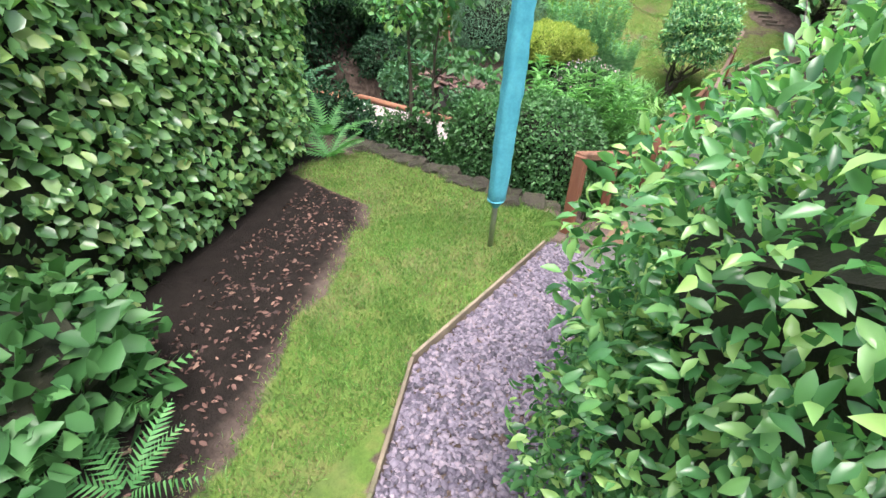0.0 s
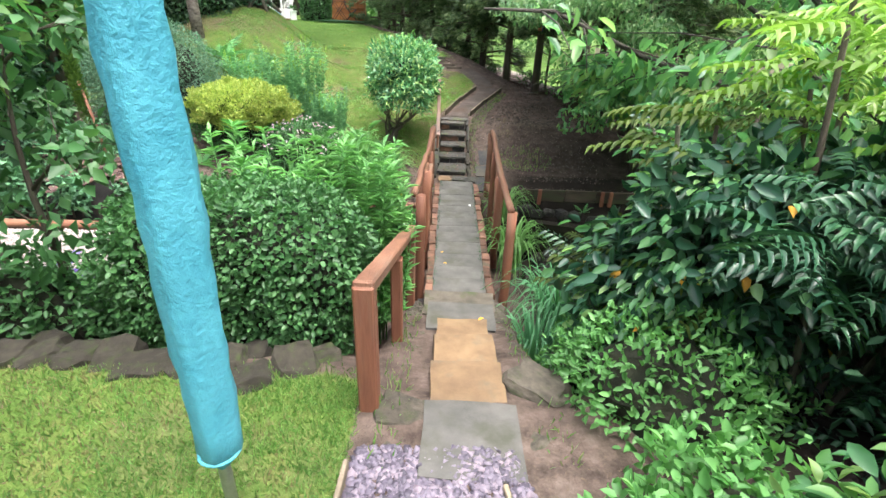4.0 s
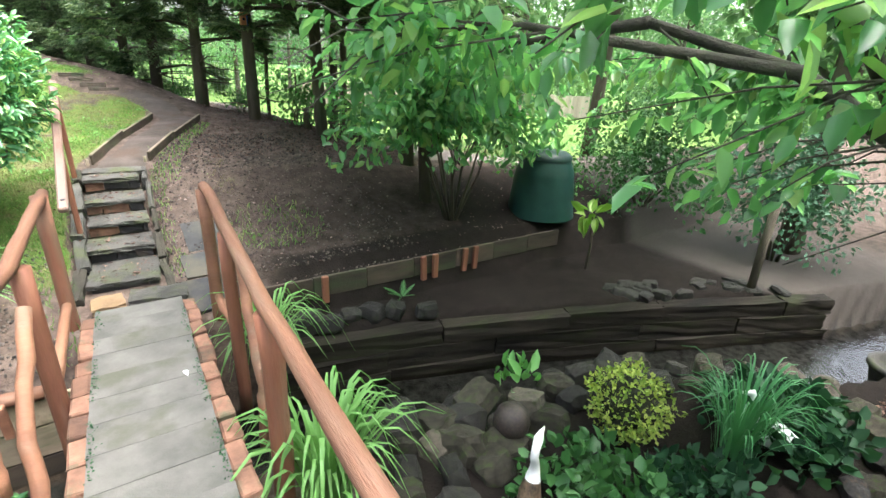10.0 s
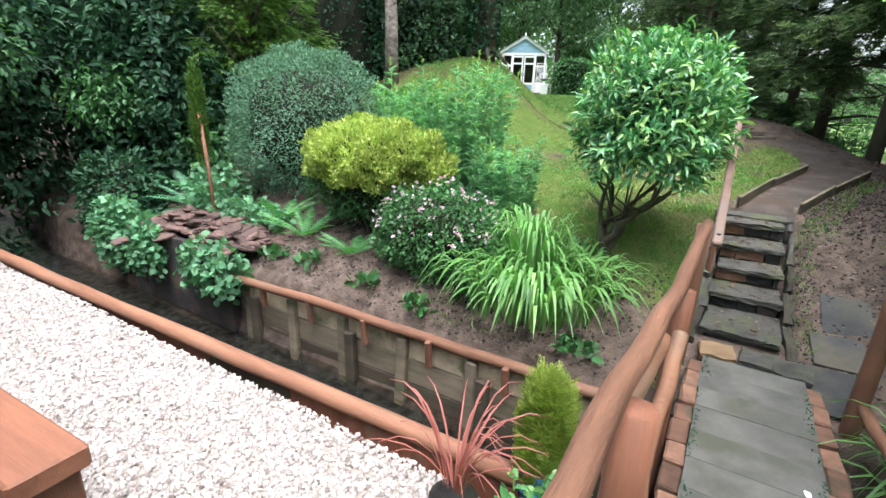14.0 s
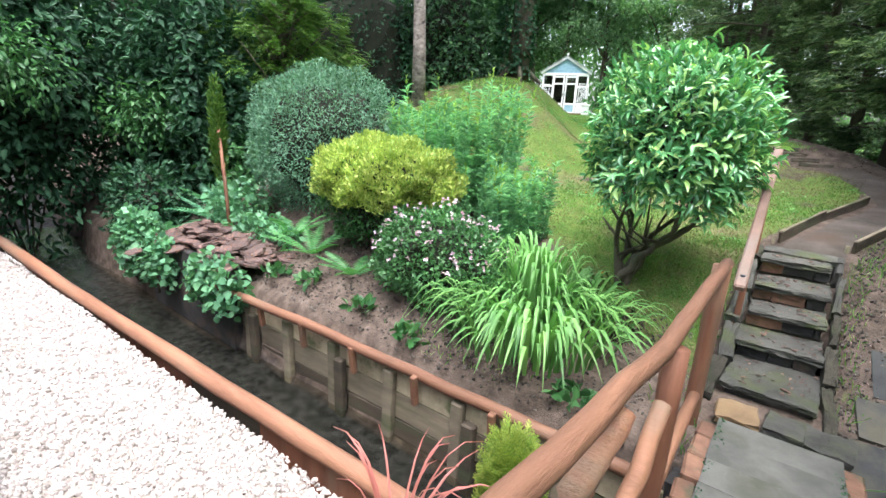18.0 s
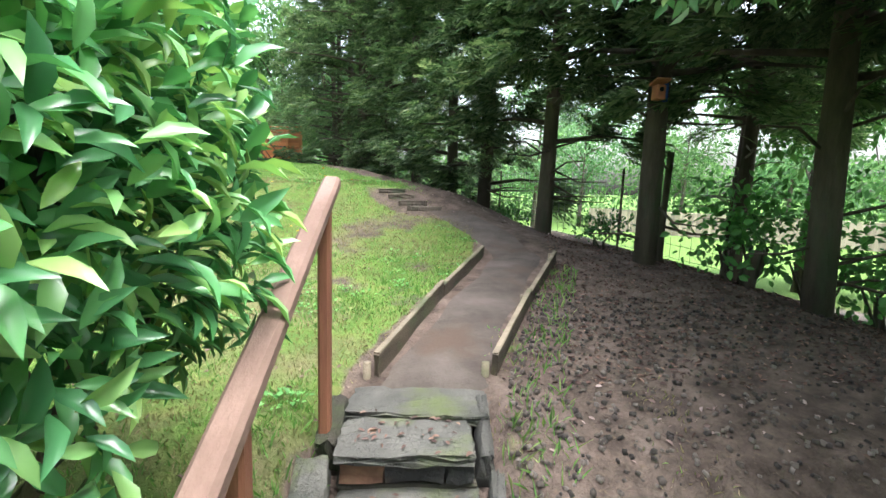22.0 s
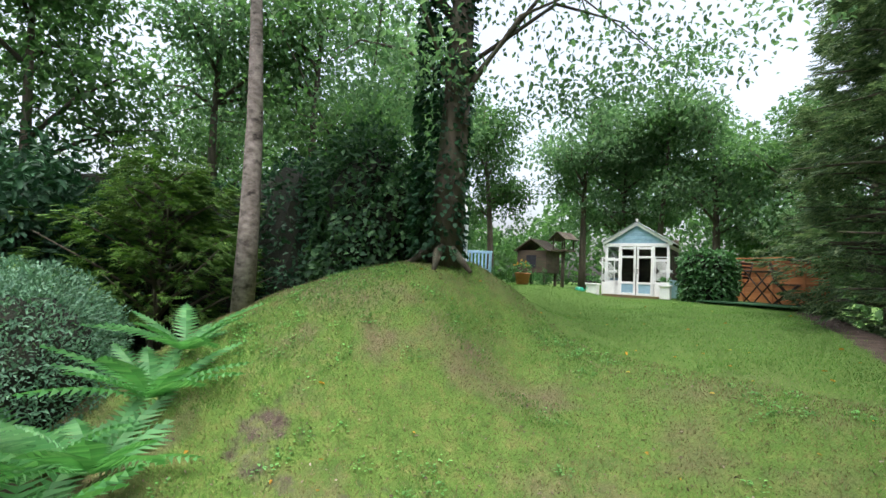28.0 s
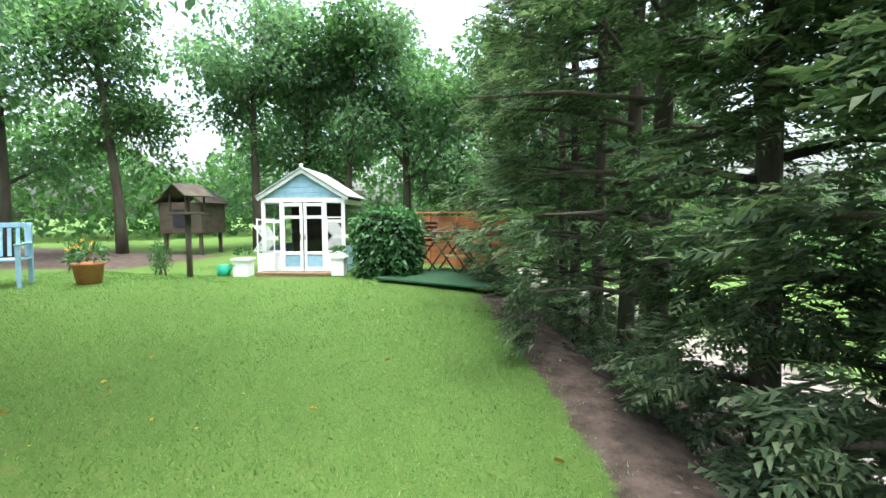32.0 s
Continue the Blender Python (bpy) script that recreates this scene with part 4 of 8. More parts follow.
def dirt_path():
    """Trodden pale soil between the edging boards and on towards the sunken steps."""
    ys = np.linspace(1.6, 5.3, 60)
    k = np.linspace(-1, 1, 9)
    half = np.interp(ys, [1.6, 2.0, 4.0, 5.3], [0.2, 0.24, 0.24, 0.3]) * (1 + 0.08 * np.sin(ys * 7))
    mid = np.interp(ys, [1.6, 2.0, 3.0, 4.0, 4.6, 5.3], [0.0, 0.06, 0.42, 0.77, 0.6, 0.25])
    gx = mid[:, None] + half[:, None] * k[None]
    gy = np.repeat(ys[:, None], 9, 1)
    gz = ground(gx, gy) + 0.008 - 0.02 * np.abs(k[None]) ** 6
    i = (np.arange(59)[:, None] * 9 + np.arange(8)[None]).ravel()
    me = fast_mesh("dirt_path", np.stack([gx, gy, gz], -1).reshape(-1, 3), np.stack([i, i + 1, i + 10, i + 9], 1), smooth=True)
    m = surface("trodden_soil", [(0.045, 0.037, 0.031), (0.1, 0.084, 0.073)], 4, 60, 0.95, 0.7, 0.01, vary=0, stain=(0.07, 0.05, 0.038), spec=0.2)
    tagged(part("dirt_path", me, m), "trodden grey-brown dirt path between timber boards", "path", kind="structure")


dirt_path()


def chips(name, label, n, inside, size, material, flat, lift=0.0):
    """Loose chips scattered over a patch of ground, as one heap."""
    tv = np.array([(-0.5, -0.4, -0.5), (0.5, -0.5, -0.5), (0.42, 0.5, -0.5), (-0.45, 0.38, -0.5), (-0.4, -0.3, 0.5), (0.38, -0.42, 0.5), (0.45, 0.35, 0.5), (-0.5, 0.42, 0.5)])
    tf = np.array([(0, 4, 5, 1), (1, 5, 6, 2), (2, 6, 7, 3), (3, 7, 4, 0), (4, 7, 6, 5)])
    p = inside(n)
    z = ground(p[:, 0], p[:, 1]) + lift + rng.uniform(0, 0.012, len(p))
    ax, ay, az = frames_of(np.concatenate([rng.normal(size=(len(p), 2)), rng.normal(size=(len(p), 1)) * 0.25], 1), up=np.concatenate([rng.normal(size=(len(p), 2)) * 0.35, np.ones((len(p), 1))], 1))
    s = size * rng.uniform(0.5, 1.4, (len(p), 1)) * np.stack([np.ones(len(p)), rng.uniform(0.45, 0.9, len(p)), np.full(len(p), flat)], 1)
    ob = part(name, fast_mesh(name, *stamped(tv, tf, np.column_stack([p, z]), ax, ay, az, s)), material)
    return tagged(ob, label, name.replace("_", " "), kind="stuff")


def in_slate(n):
    y = rng.uniform(-9.6, -6.0, n)
    x = slate_left(y) + 0.02 + (slate_right(y) + 0.06 - slate_left(y)) * rng.random(n)
    return np.column_stack([x, y])


def in_gravel(n):
    x = -8.3 + 7.1 * rng.random(n) ** 0.7
    lo = np.interp(x, [-8.4, -7, -5.2, -3.6, -2.4, -1.2], [-2.8, -3.35, -3.4, -3.2, -3.2, -3.0])
    y = lo + (-1.66 - 0.02 * np.abs(x) - lo) * rng.random(n)
    return np.column_stack([x, y])


def in_slatebed(n):
    x = rng.uniform(-6.4, -2.2, n)
    lo = np.interp(x, [-6.4, -2.2], [-4.5, -4.1])
    return np.column_stack([x, lo + (np.interp(x, [-6.4, -2.2], [-3.6, -3.5]) - lo) * rng.random(n)])


SLATE = island("plum_slate", [(0.04, 0.036, 0.048), (0.09, 0.078, 0.105), (0.15, 0.13, 0.165), (0.21, 0.175, 0.2)], 0.55)
GRAVEL = island("white_gravel", [(0.16, 0.135, 0.12), (0.33, 0.295, 0.275), (0.4, 0.365, 0.345), (0.44, 0.41, 0.39), (0.35, 0.29, 0.265)], 0.8)
DARKCHIP = island("dark_slate", [(0.018, 0.018, 0.021), (0.042, 0.042, 0.046), (0.075, 0.07, 0.072)], 0.6)
chips("slate_chippings", "plum-coloured slate chippings on the path", 14000, in_slate, 0.034, SLATE, 0.3)
chips("white_gravel", "cream-white gravel of the seating terrace", 25000, in_gravel, 0.022, GRAVEL, 0.6, 0.004)
def in_bank(n):
    """Bare soil: the far bank and the earth beside the steps."""
    k = n // 2
    a = np.column_stack([rng.uniform(-5.2, -0.55, k), rng.uniform(-0.52, 0.75, k)])
    y = rng.uniform(-0.1, 3.0, k)
    c = np.column_stack([path_mid(np.maximum(y, 1.4)) + 0.3 + rng.random(k) ** 1.4 * 2.2, y])
    return np.concatenate([a, c])


CRUMB = island("soil_crumbs", [(0.012, 0.01, 0.008), (0.035, 0.028, 0.023), (0.065, 0.053, 0.044), (0.12, 0.105, 0.09)], 0.9)
chips("soil_crumbs", "small stones and clods on bare garden soil", 7000, in_bank, 0.018, CRUMB, 0.6)
chips("slate_bed", "dark wet slate chippings in the raised bed", 7000, in_slatebed, 0.04, DARKCHIP, 0.3)
# ---- planting ----
L = {
    "beech": leafy("hedge_leaves", [(0.07, 0.17, 0.055), (0.13, 0.28, 0.08), (0.2, 0.4, 0.115), (0.32, 0.44, 0.13)], 0.35, 0.25, 0.6),
    "lime": leafy("lime_leaves", [(0.03, 0.12, 0.032), (0.075, 0.22, 0.06), (0.14, 0.34, 0.09), (0.3, 0.48, 0.12)], 0.4, 0.24, 0.55),
    "bright": leafy("bright_leaves", [(0.0644, 0.19, 0.0405), (0.12, 0.32, 0.0743), (0.184, 0.42, 0.108)], 0.4, 0.4),
    "mid": leafy("mid_green_leaves", [(0.0322, 0.1, 0.027), (0.0552, 0.16, 0.0405), (0.092, 0.22, 0.0607)], 0.3, 0.4),
    "dark": leafy("dark_leaves", [(0.011, 0.04, 0.0162), (0.023, 0.07, 0.027), (0.0414, 0.11, 0.0405)], 0.25, 0.55, 0.22),
    "ivy": leafy("ivy_leaves", [(0.018, 0.055, 0.02), (0.035, 0.09, 0.03), (0.07, 0.15, 0.045)], 0.35, 0.5, 0.25, 0.7),
    "glossy": leafy("glossy_leaves", [(0.0138, 0.055, 0.0243), (0.0276, 0.09, 0.0378), (0.0506, 0.14, 0.0473)], 0.15, 0.3, 0.4),
    "yellow": leafy("golden_leaves", [(0.18, 0.29, 0.045), (0.33, 0.42, 0.07), (0.46, 0.51, 0.11)], 0.4, 0.5),
    "grey": leafy("grey_green_leaves", [(0.06, 0.145, 0.072), (0.1, 0.215, 0.105), (0.16, 0.295, 0.155)], 0.25, 0.55),
    "mantle": leafy("mantle_leaves", [(0.07, 0.18, 0.08), (0.11, 0.27, 0.11), (0.17, 0.35, 0.15)], 0.35, 0.5),
    "fern": leafy("fern_leaves", [(0.0644, 0.2, 0.054), (0.101, 0.3, 0.081), (0.156, 0.36, 0.108)], 0.4, 0.5),
    "shuttle": leafy("shade_fern_leaves", [(0.07, 0.2, 0.1), (0.12, 0.3, 0.14), (0.17, 0.38, 0.18)], 0.45, 0.45),
    "young": leafy("young_mahonia_leaves", [(0.16, 0.3, 0.04), (0.24, 0.42, 0.06), (0.32, 0.46, 0.09)], 0.45, 0.35, 0.5),
    "olive": leafy("olive_mahonia_leaves", [(0.032, 0.06, 0.008), (0.055, 0.095, 0.012), (0.09, 0.135, 0.02)], 0.4, 0.5, 0.2),
    "cherry": leafy("cherry_leaves", [(0.09, 0.24, 0.09), (0.15, 0.36, 0.13), (0.22, 0.46, 0.17), (0.34, 0.5, 0.16)], 0.6, 0.28, 0.6),
    "evergreen": leafy("evergreen_leaves", [(0.05, 0.17, 0.055), (0.09, 0.27, 0.085), (0.16, 0.4, 0.12), (0.34, 0.52, 0.13)], 0.25, 0.25, 0.6),
    "strap": leafy("strap_leaves", [(0.075, 0.19, 0.042), (0.135, 0.3, 0.07), (0.22, 0.41, 0.1)], 0.35, 0.4),
    "iris": leafy("sword_leaves", [(0.046, 0.17, 0.0675), (0.0828, 0.26, 0.0945), (0.129, 0.33, 0.121)], 0.35, 0.35),
    "conifer": leafy("conifer_sprays", [(0.042, 0.08, 0.036), (0.09, 0.145, 0.062), (0.16, 0.225, 0.1), (0.24, 0.285, 0.14)], 0.5, 0.6, 0.2, 0.6),
    "cypress": leafy("golden_cypress", [(0.046, 0.11, 0.0162), (0.0828, 0.17, 0.027), (0.129, 0.22, 0.0338)], 0.25, 0.6, 0.2),
    "tree": leafy("tree_leaves", [(0.055, 0.12, 0.04), (0.09, 0.18, 0.058), (0.14, 0.25, 0.085)], 0.62, 0.5, 0.25, 0.35),
    "palefar": leafy("pale_tree_leaves", [(0.09, 0.18, 0.08), (0.15, 0.265, 0.12), (0.23, 0.35, 0.17)], 0.65, 0.5, 0.25, 0.3),
    "elder": leafy("elder_leaves", [(0.11, 0.24, 0.1), (0.18, 0.35, 0.15), (0.27, 0.44, 0.2), (0.36, 0.46, 0.24)], 0.5, 0.45, 0.35, 0.5),
    "aqua": leafy("blue_green_leaves", [(0.11, 0.26, 0.12), (0.17, 0.38, 0.17), (0.25, 0.48, 0.2)], 0.45, 0.5),
    "red": leafy("red_leaves", [(0.16, 0.035, 0.03), (0.34, 0.1, 0.07), (0.5, 0.3, 0.2)], 0.3, 0.4),
    "pink": leafy("pale_pink_petals", [(0.6, 0.33, 0.4), (0.72, 0.5, 0.55), (0.78, 0.68, 0.68)], 0.4, 0.6),
    "litter": leafy("dead_leaves", [(0.035, 0.02, 0.014), (0.07, 0.037, 0.024), (0.12, 0.066, 0.042), (0.24, 0.15, 0.09)], 0.1, 0.7),
    "bark_chip": leafy("bark_chips", [(0.05, 0.03, 0.02), (0.11, 0.07, 0.048), (0.2, 0.14, 0.1), (0.34, 0.27, 0.2)], 0.05, 0.8),
    "meadow": leafy("upper_grass_blades", [(0.085, 0.19, 0.034), (0.135, 0.28, 0.055), (0.18, 0.33, 0.075), (0.26, 0.33, 0.1)], 0.45, 0.5, 0.3, 1.2),
    "grass": leafy("grass_blades", [(0.06, 0.15, 0.026), (0.105, 0.235, 0.042), (0.155, 0.29, 0.06), (0.23, 0.28, 0.08)], 0.4, 0.5, 0.3, 1.2),
    "drygrass": leafy("worn_grass_blades", [(0.1, 0.12, 0.036), (0.15, 0.15, 0.05), (0.2, 0.17, 0.07), (0.27, 0.2, 0.11)], 0.3, 0.5, 0.3, 0.8),
    "orange": leafy("orange_leaves", [(0.4, 0.2, 0.02), (0.6, 0.3, 0.03), (0.55, 0.42, 0.06)], 0.4, 0.4),
    "purple": leafy("violet_petals", [(0.1, 0.06, 0.4), (0.25, 0.2, 0.6), (0.7, 0.65, 0.8)], 0.4, 0.5),
    "white": leafy("white_petals", [(0.75, 0.75, 0.7), (0.85, 0.84, 0.78)], 0.4, 0.5),
}


def ribbons(name, n, reach, height, width, material, parent, centre=(0, 0, 0), spreadout=0.12, seg=6, upright=0.5):
    """A clump of long strap leaves that rise and arch over."""
    vs, fs, o = [], [], 0
    for i in range(n):
        if i == min(140, n - 1):
            vs, fs, o = [], [], 0
        a = rng.uniform(0, 6.283)
        d = np.array([math.cos(a), math.sin(a), 0])
        base = np.asarray(centre) + d * rng.uniform(0, spreadout) + np.array([0, 0, 0.0])
        r, h = reach * rng.uniform(0.45, 1.1), height * rng.uniform(0.6, 1.1)
        u = np.linspace(0, 1, seg + 1)
        mid = base + d[None] * (r * u ** 1.4)[:, None] + np.array([0, 0, 1.0]) * (h * (np.sin(u * math.pi * (0.5 + upright * rng.uniform(0.35, 1.0))) * 1.0))[:, None]
        side = np.array([-d[1], d[0], 0])
        w = width * rng.uniform(0.7, 1.2) * np.sin(np.pi * np.clip(0.12 + 0.88 * u, 0, 1)) ** 0.6 * (1 - 0.5 * u)
        w[-1] = 0.001
        lft, rgt = mid + side * w[:, None] * 0.5 + (0, 0, 0.004), mid - side * w[:, None] * 0.5 + (0, 0, 0.004)
        vs.append(np.stack([lft, mid, rgt], 1).reshape(-1, 3))
        for k in range(seg):
            b = o + 3 * k
            fs += [(b, b + 1, b + 4, b + 3), (b + 1, b + 2, b + 5, b + 4)]
        o += 3 * (seg + 1)
        if i < min(140, n - 1):
            part("leaf", fast_mesh("leaf", vs[-1], np.array(fs[-2 * seg:]) - fs[-2 * seg][0]), material, parent)
    return part(name, fast_mesh(name, np.concatenate(vs), np.array(fs)), material, parent)


def clump(name, label, at, n, reach, height, width, material, category="plant", group="", **kw):
    g = float(ground(*at[:2])) if len(at) == 2 else at[2]
    t = thing(name, label, category, group, at=(at[0], at[1], g))
    ribbons("leaves", n, reach, height, width, material, t, **kw)
    return t


def fern(at, n, length, label="arching green fern fronds growing from the soil", rising=(0.6, 1.5), material=None, lift=0.0):
    g = float(ground(*at)) + lift
    t = thing("fern", label, "fern", "ferns", at=(at[0], at[1], g))
    for i in range(n):
        a = 6.283 * i / n + rng.uniform(-0.3, 0.3)
        rise = rng.uniform(*rising)
        ax = np.array([[math.cos(a), math.sin(a), rise]])
        ln = length * rng.uniform(0.75, 1.1)
        foliage("frond", np.zeros((1, 3)), ax, ln, 0.34, material or L["fern"], t, FERN, up=np.array([[0, 0, 1.0]]), bow=1.2)
    return t


def herb(name, label, centre, size, height, n, material, leaf=0.09, width=0.22, group="", stems=24, base=None, tips=None):
    """Upright leafy stems standing together."""
    g = float(ground(*centre)) if base is None else base
    t = thing(name, label, "plant", group, at=(centre[0], centre[1], g))
    ps, axs = [], []
    for i in range(stems):
        a, r = rng.uniform(0, 6.283), math.sqrt(rng.random())
        f = np.array([math.cos(a) * r * size[0], math.sin(a) * r * size[1], 0])
        top = f * 1.15 + np.array([rng.normal() * 0.06, rng.normal() * 0.06, height * rng.uniform(0.65, 1.05)])
        tube("stem", [f, (f + top) / 2 + rng.normal(size=3) * 0.02, top], [0.008, 0.006, 0.003], material, t, 5)
        m = n // stems
        u = rng.uniform(0.12, 1, m)
        ang = np.arange(m) * 2.4
        d = np.stack([np.cos(ang), np.sin(ang), rng.uniform(0.1, 0.9, m)], 1)
        ps.append(f + (top - f) * u[:, None])
        axs.append(d)
        if tips:
            k = rng.uniform(0.84, 1.08, 26)
            d = np.stack([rng.normal(size=26) * 0.5, rng.normal(size=26) * 0.5, rng.uniform(0.6, 1.4, 26)], 1)
            foliage("flower_spike", f + (top - f) * k[:, None], d, 0.4 * leaf * rng.uniform(0.6, 1.2, 26), 0.4, tips, t, SLIM)
    p = np.concatenate(ps)
    foliage("foliage", p, np.concatenate(axs), leaf * rng.uniform(0.6, 1.2, len(p)), width, material, t, SLIM, up=np.tile([[0, 0, 1.0]], (len(p), 1)), bow=1.0)
    return t


def broadleaf(name, label, at, height, crown, material, n=6000, leaf=0.12, trunk=0.12, lean=(0, 0), bark=None, crown_low=0.35, limbs=9, seed=3, group="", width=0.6):
    """A tree: tapered trunk, limbs, and a crown of leaf clumps with gaps."""
    g = float(ground(*at))
    t = thing(name, label, "tree", group, at=(at[0], at[1], g))
    r = np.random.default_rng(seed)
    k = np.linspace(0, 1, 8)
    axis = np.stack([lean[0] * k ** 1.5 + 0.05 * np.sin(k * 5 + seed), lean[1] * k ** 1.5 + 0.05 * np.cos(k * 4 + seed), height * 0.9 * k - 0.1], 1)
    tube("trunk", axis, trunk * (1.25 - 1.05 * k ** 0.8), bark or M["bark"], t, 10, 0.06)
    ends = []
    pieces = []
    for i in range(limbs):
        u = r.uniform(crown_low, 0.95)
        o = np.array([np.interp(u, k, axis[:, j]) for j in range(3)])
        a = 6.283 * i / limbs * 1.62 + r.uniform(-0.3, 0.3)
        reach = crown * r.uniform(0.45, 0.95) * (1.1 - 0.5 * u)
        e = o + np.array([math.cos(a) * reach, math.sin(a) * reach, reach * r.uniform(0.25, 0.9)])
        mid = (o + e) / 2 + np.array([0, 0, 0.12 * reach])
        pieces.append(tube_arrays([o, mid, e], [trunk * 0.4, trunk * 0.24, trunk * 0.08], 6))
        ends += [mid, e, (mid + e) / 2]
        for _ in range(2):
            e2 = mid + r.normal(size=3) * reach * 0.4 + (0, 0, 0.1)
            pieces.append(tube_arrays([mid, (mid + e2) / 2 + (0, 0, 0.04), e2], [trunk * 0.18, trunk * 0.12, trunk * 0.04], 5))
            ends.append(e2)
    part("branchwork", fast_mesh("branchwork", *merged(pieces), smooth=True), bark or M["bark"], t)
    ends = np.array(ends)
    which = r.integers(len(ends), size=n)
    p = ends[which] + unit(r.normal(size=(n, 3))) * (crown * 0.33 * r.random((n, 1)) ** 0.45) * (1, 1, 0.7)
    ax = unit(p - ends[which]) * 0.5 + r.normal(size=(n, 3)) * 0.6 + (0, 0, -0.35)
    foliage("foliage", p, ax, leaf * r.uniform(0.6, 1.3, n), width, material, t, SLIM)
    return t


def conifer(label, at, height, radius, low, n=2600, spray=0.3, seed=1, trunk=0.13, group="row of conifers", name="conifer_tree", material=None, slope=0.35, bare=0, flare=False):
    """A conifer with drooping flat sprays on many branches."""
    g = float(ground(*at))
    r = np.random.default_rng(seed)
    t = thing(name, label, "tree", group, at=(at[0], at[1], g))
    k = np.linspace(0, 1, 7)
    axis = np.stack([0.05 * np.sin(k * 4 + seed), 0.05 * np.cos(k * 3 + seed), height * k - 0.12], 1)
    tube("trunk", axis, trunk * (1.25 - 0.95 * k), M["bark"], t, 12, 0.07)
    nb = 46
    pieces, P, A = [], [], []
    for i in range(nb):
        h = low + (height - low) * (i / nb) ** 0.9
        a = i * 2.4 + r.uniform(-0.3, 0.3)
        reach = radius * (1 - 0.75 * ((h - low) / (height - low)) ** 1.4) * r.uniform(0.7, 1.1)
        if flare:
            reach *= 0.45 + 0.55 * float(sstep(low, low + 2.2, h))
        d = np.array([math.cos(a), math.sin(a), 0])
        o = np.array([0, 0, h])
        e = o + d * reach + np.array([0, 0, reach * (slope - 0.3)])
        mid = (o + e) / 2 + np.array([0, 0, 0.06])
        pieces.append(tube_arrays([o, mid, e], [0.03, 0.02, 0.006], 5))
        m = n // nb
        tuft = r.integers(7, size=m)
        u = (r.uniform(0.25, 1.05, 7) ** 0.8)[tuft]
        side = np.array([-d[1], d[0], 0])
        off = (r.normal(size=7) * 0.2 * reach)[tuft][:, None] + r.normal(size=(m, 1)) * 0.07
        P.append(o + (e - o) * u[:, None] + side * off + np.stack([r.normal(size=m) * 0.06, r.normal(size=m) * 0.06, (r.normal(size=7) * 0.15)[tuft] + r.normal(size=m) * 0.06], 1))
        A.append(d + side * np.sign(off) * r.uniform(0.1, 0.9, (m, 1)) + np.stack([np.zeros(m), np.zeros(m), r.uniform(-0.5, 0.45, m)], 1))
    for i in range(bare):
        a, h = r.uniform(0, 6.28), r.uniform(0.15, max(low, 0.3))
        e = np.array([math.cos(a) * 0.6, math.sin(a) * 0.6, h + r.uniform(-0.15, 0.2)])
        pieces.append(tube_arrays([(0, 0, h), e * (0.5, 0.5, 1), e], [0.014, 0.01, 0.004], 5))
    part("branchwork", fast_mesh("branchwork", *merged(pieces)), M["bark"], t)
    P, A = np.concatenate(P), np.concatenate(A)
    foliage("sprays", P, A, spray * r.uniform(0.6, 1.2, len(P)), 0.55, material or L["conifer"], t, SPRAY, up=np.tile([[0, 0, 1.0]], (len(P), 1)) + r.normal(size=P.shape) * 0.35, bow=1.0)
    return t


# the near lawn
def hedge_box(name, label, lo, hi, material, n, leaf, width=0.7, seed=1, size=0.9, power=7.0, lump=0.05, shape=LEAF, k=5.0, depth=0.3, rise=-0.45):
    c = (np.asarray(lo) + np.asarray(hi)) / 2
    return shrub(name, label, c, (np.asarray(hi) - np.asarray(lo)) / 2, material, n, leaf, width, power, depth, lump, k, -1.0, seed, 0.6, rise, shape, category="hedge", size=size, base=lo[2])


hedge = hedge_box("beech_hedge", "tall clipped green beech hedge beside the lawn", (-1.7, -2.3, 0.0), (0.0, 2.3, 2.7), L["beech"], 46000, 0.085, 0.78)
hedge.matrix_world = pose(-3.2, -8.35, 0.74, 0, 0, 25)
shrub("lime_shrub", "large fresh-green shrub with pointed oval leaves over the path", (1.25, -7.86, 1.64), (0.93, 0.92, 1.02), L["lime"], 29000, 0.057, 0.46, 2.9, 0.42, 0.16, 2.6, -0.9, 4, 0.6, -0.1, OVATE)
shrub("lime_shrub", "small-leaved green shrub spilling over the path edge", (0.85, -7.0, 0.85), (0.6, 0.8, 0.4), L["bright"], 6000, 0.06, 0.6, 2.0, 0.5, 0.2, 2.5, -0.9, 5, 0.6, 0.1, LEAF)
shrub("low_shrub", "low leafy green shrub beside the slabs", (1.1, -5.5, 0.56), (0.62, 0.66, 0.52), L["bright"], 9000, 0.05, 0.5, 2.0, 0.6, 0.28, 2.5, -0.9, 6, 0.6, 0.2, LEAF)
shrub("viburnum", "broad-leaved shrub at the foot of the hedge", (-1.62, -9.4, 1.15), (0.52, 0.6, 0.45), L["mid"], 1100, 0.12, 0.7, 2.0, 0.5, 0.2, 2.5, -0.9, 7, 0.6, 0.2, LEAF)
fern((-1.45, -9.2), 9, 0.6)
fern((-0.95, -9.25), 8, 0.4)
fern((-3.3, -6.0), 9, 0.6)
hedge_box("box_hedge", "clipped mixed green hedge between lawn and terrace", (-2.35, -5.2, 0.25), (-0.66, -4.2, 1.38), L["mid"], 26000, 0.042, 0.7, 8, 0.85, 4.0, 0.08, LEAF, 4.0, 0.25, 0.0)
herb("willow_herb", "tall leafy green perennials beside the bridge rail", (-1.2, -4.02), (0.66, 0.34), 1.75, 10500, L["bright"], 0.125, 0.24, stems=105, base=-0.2)


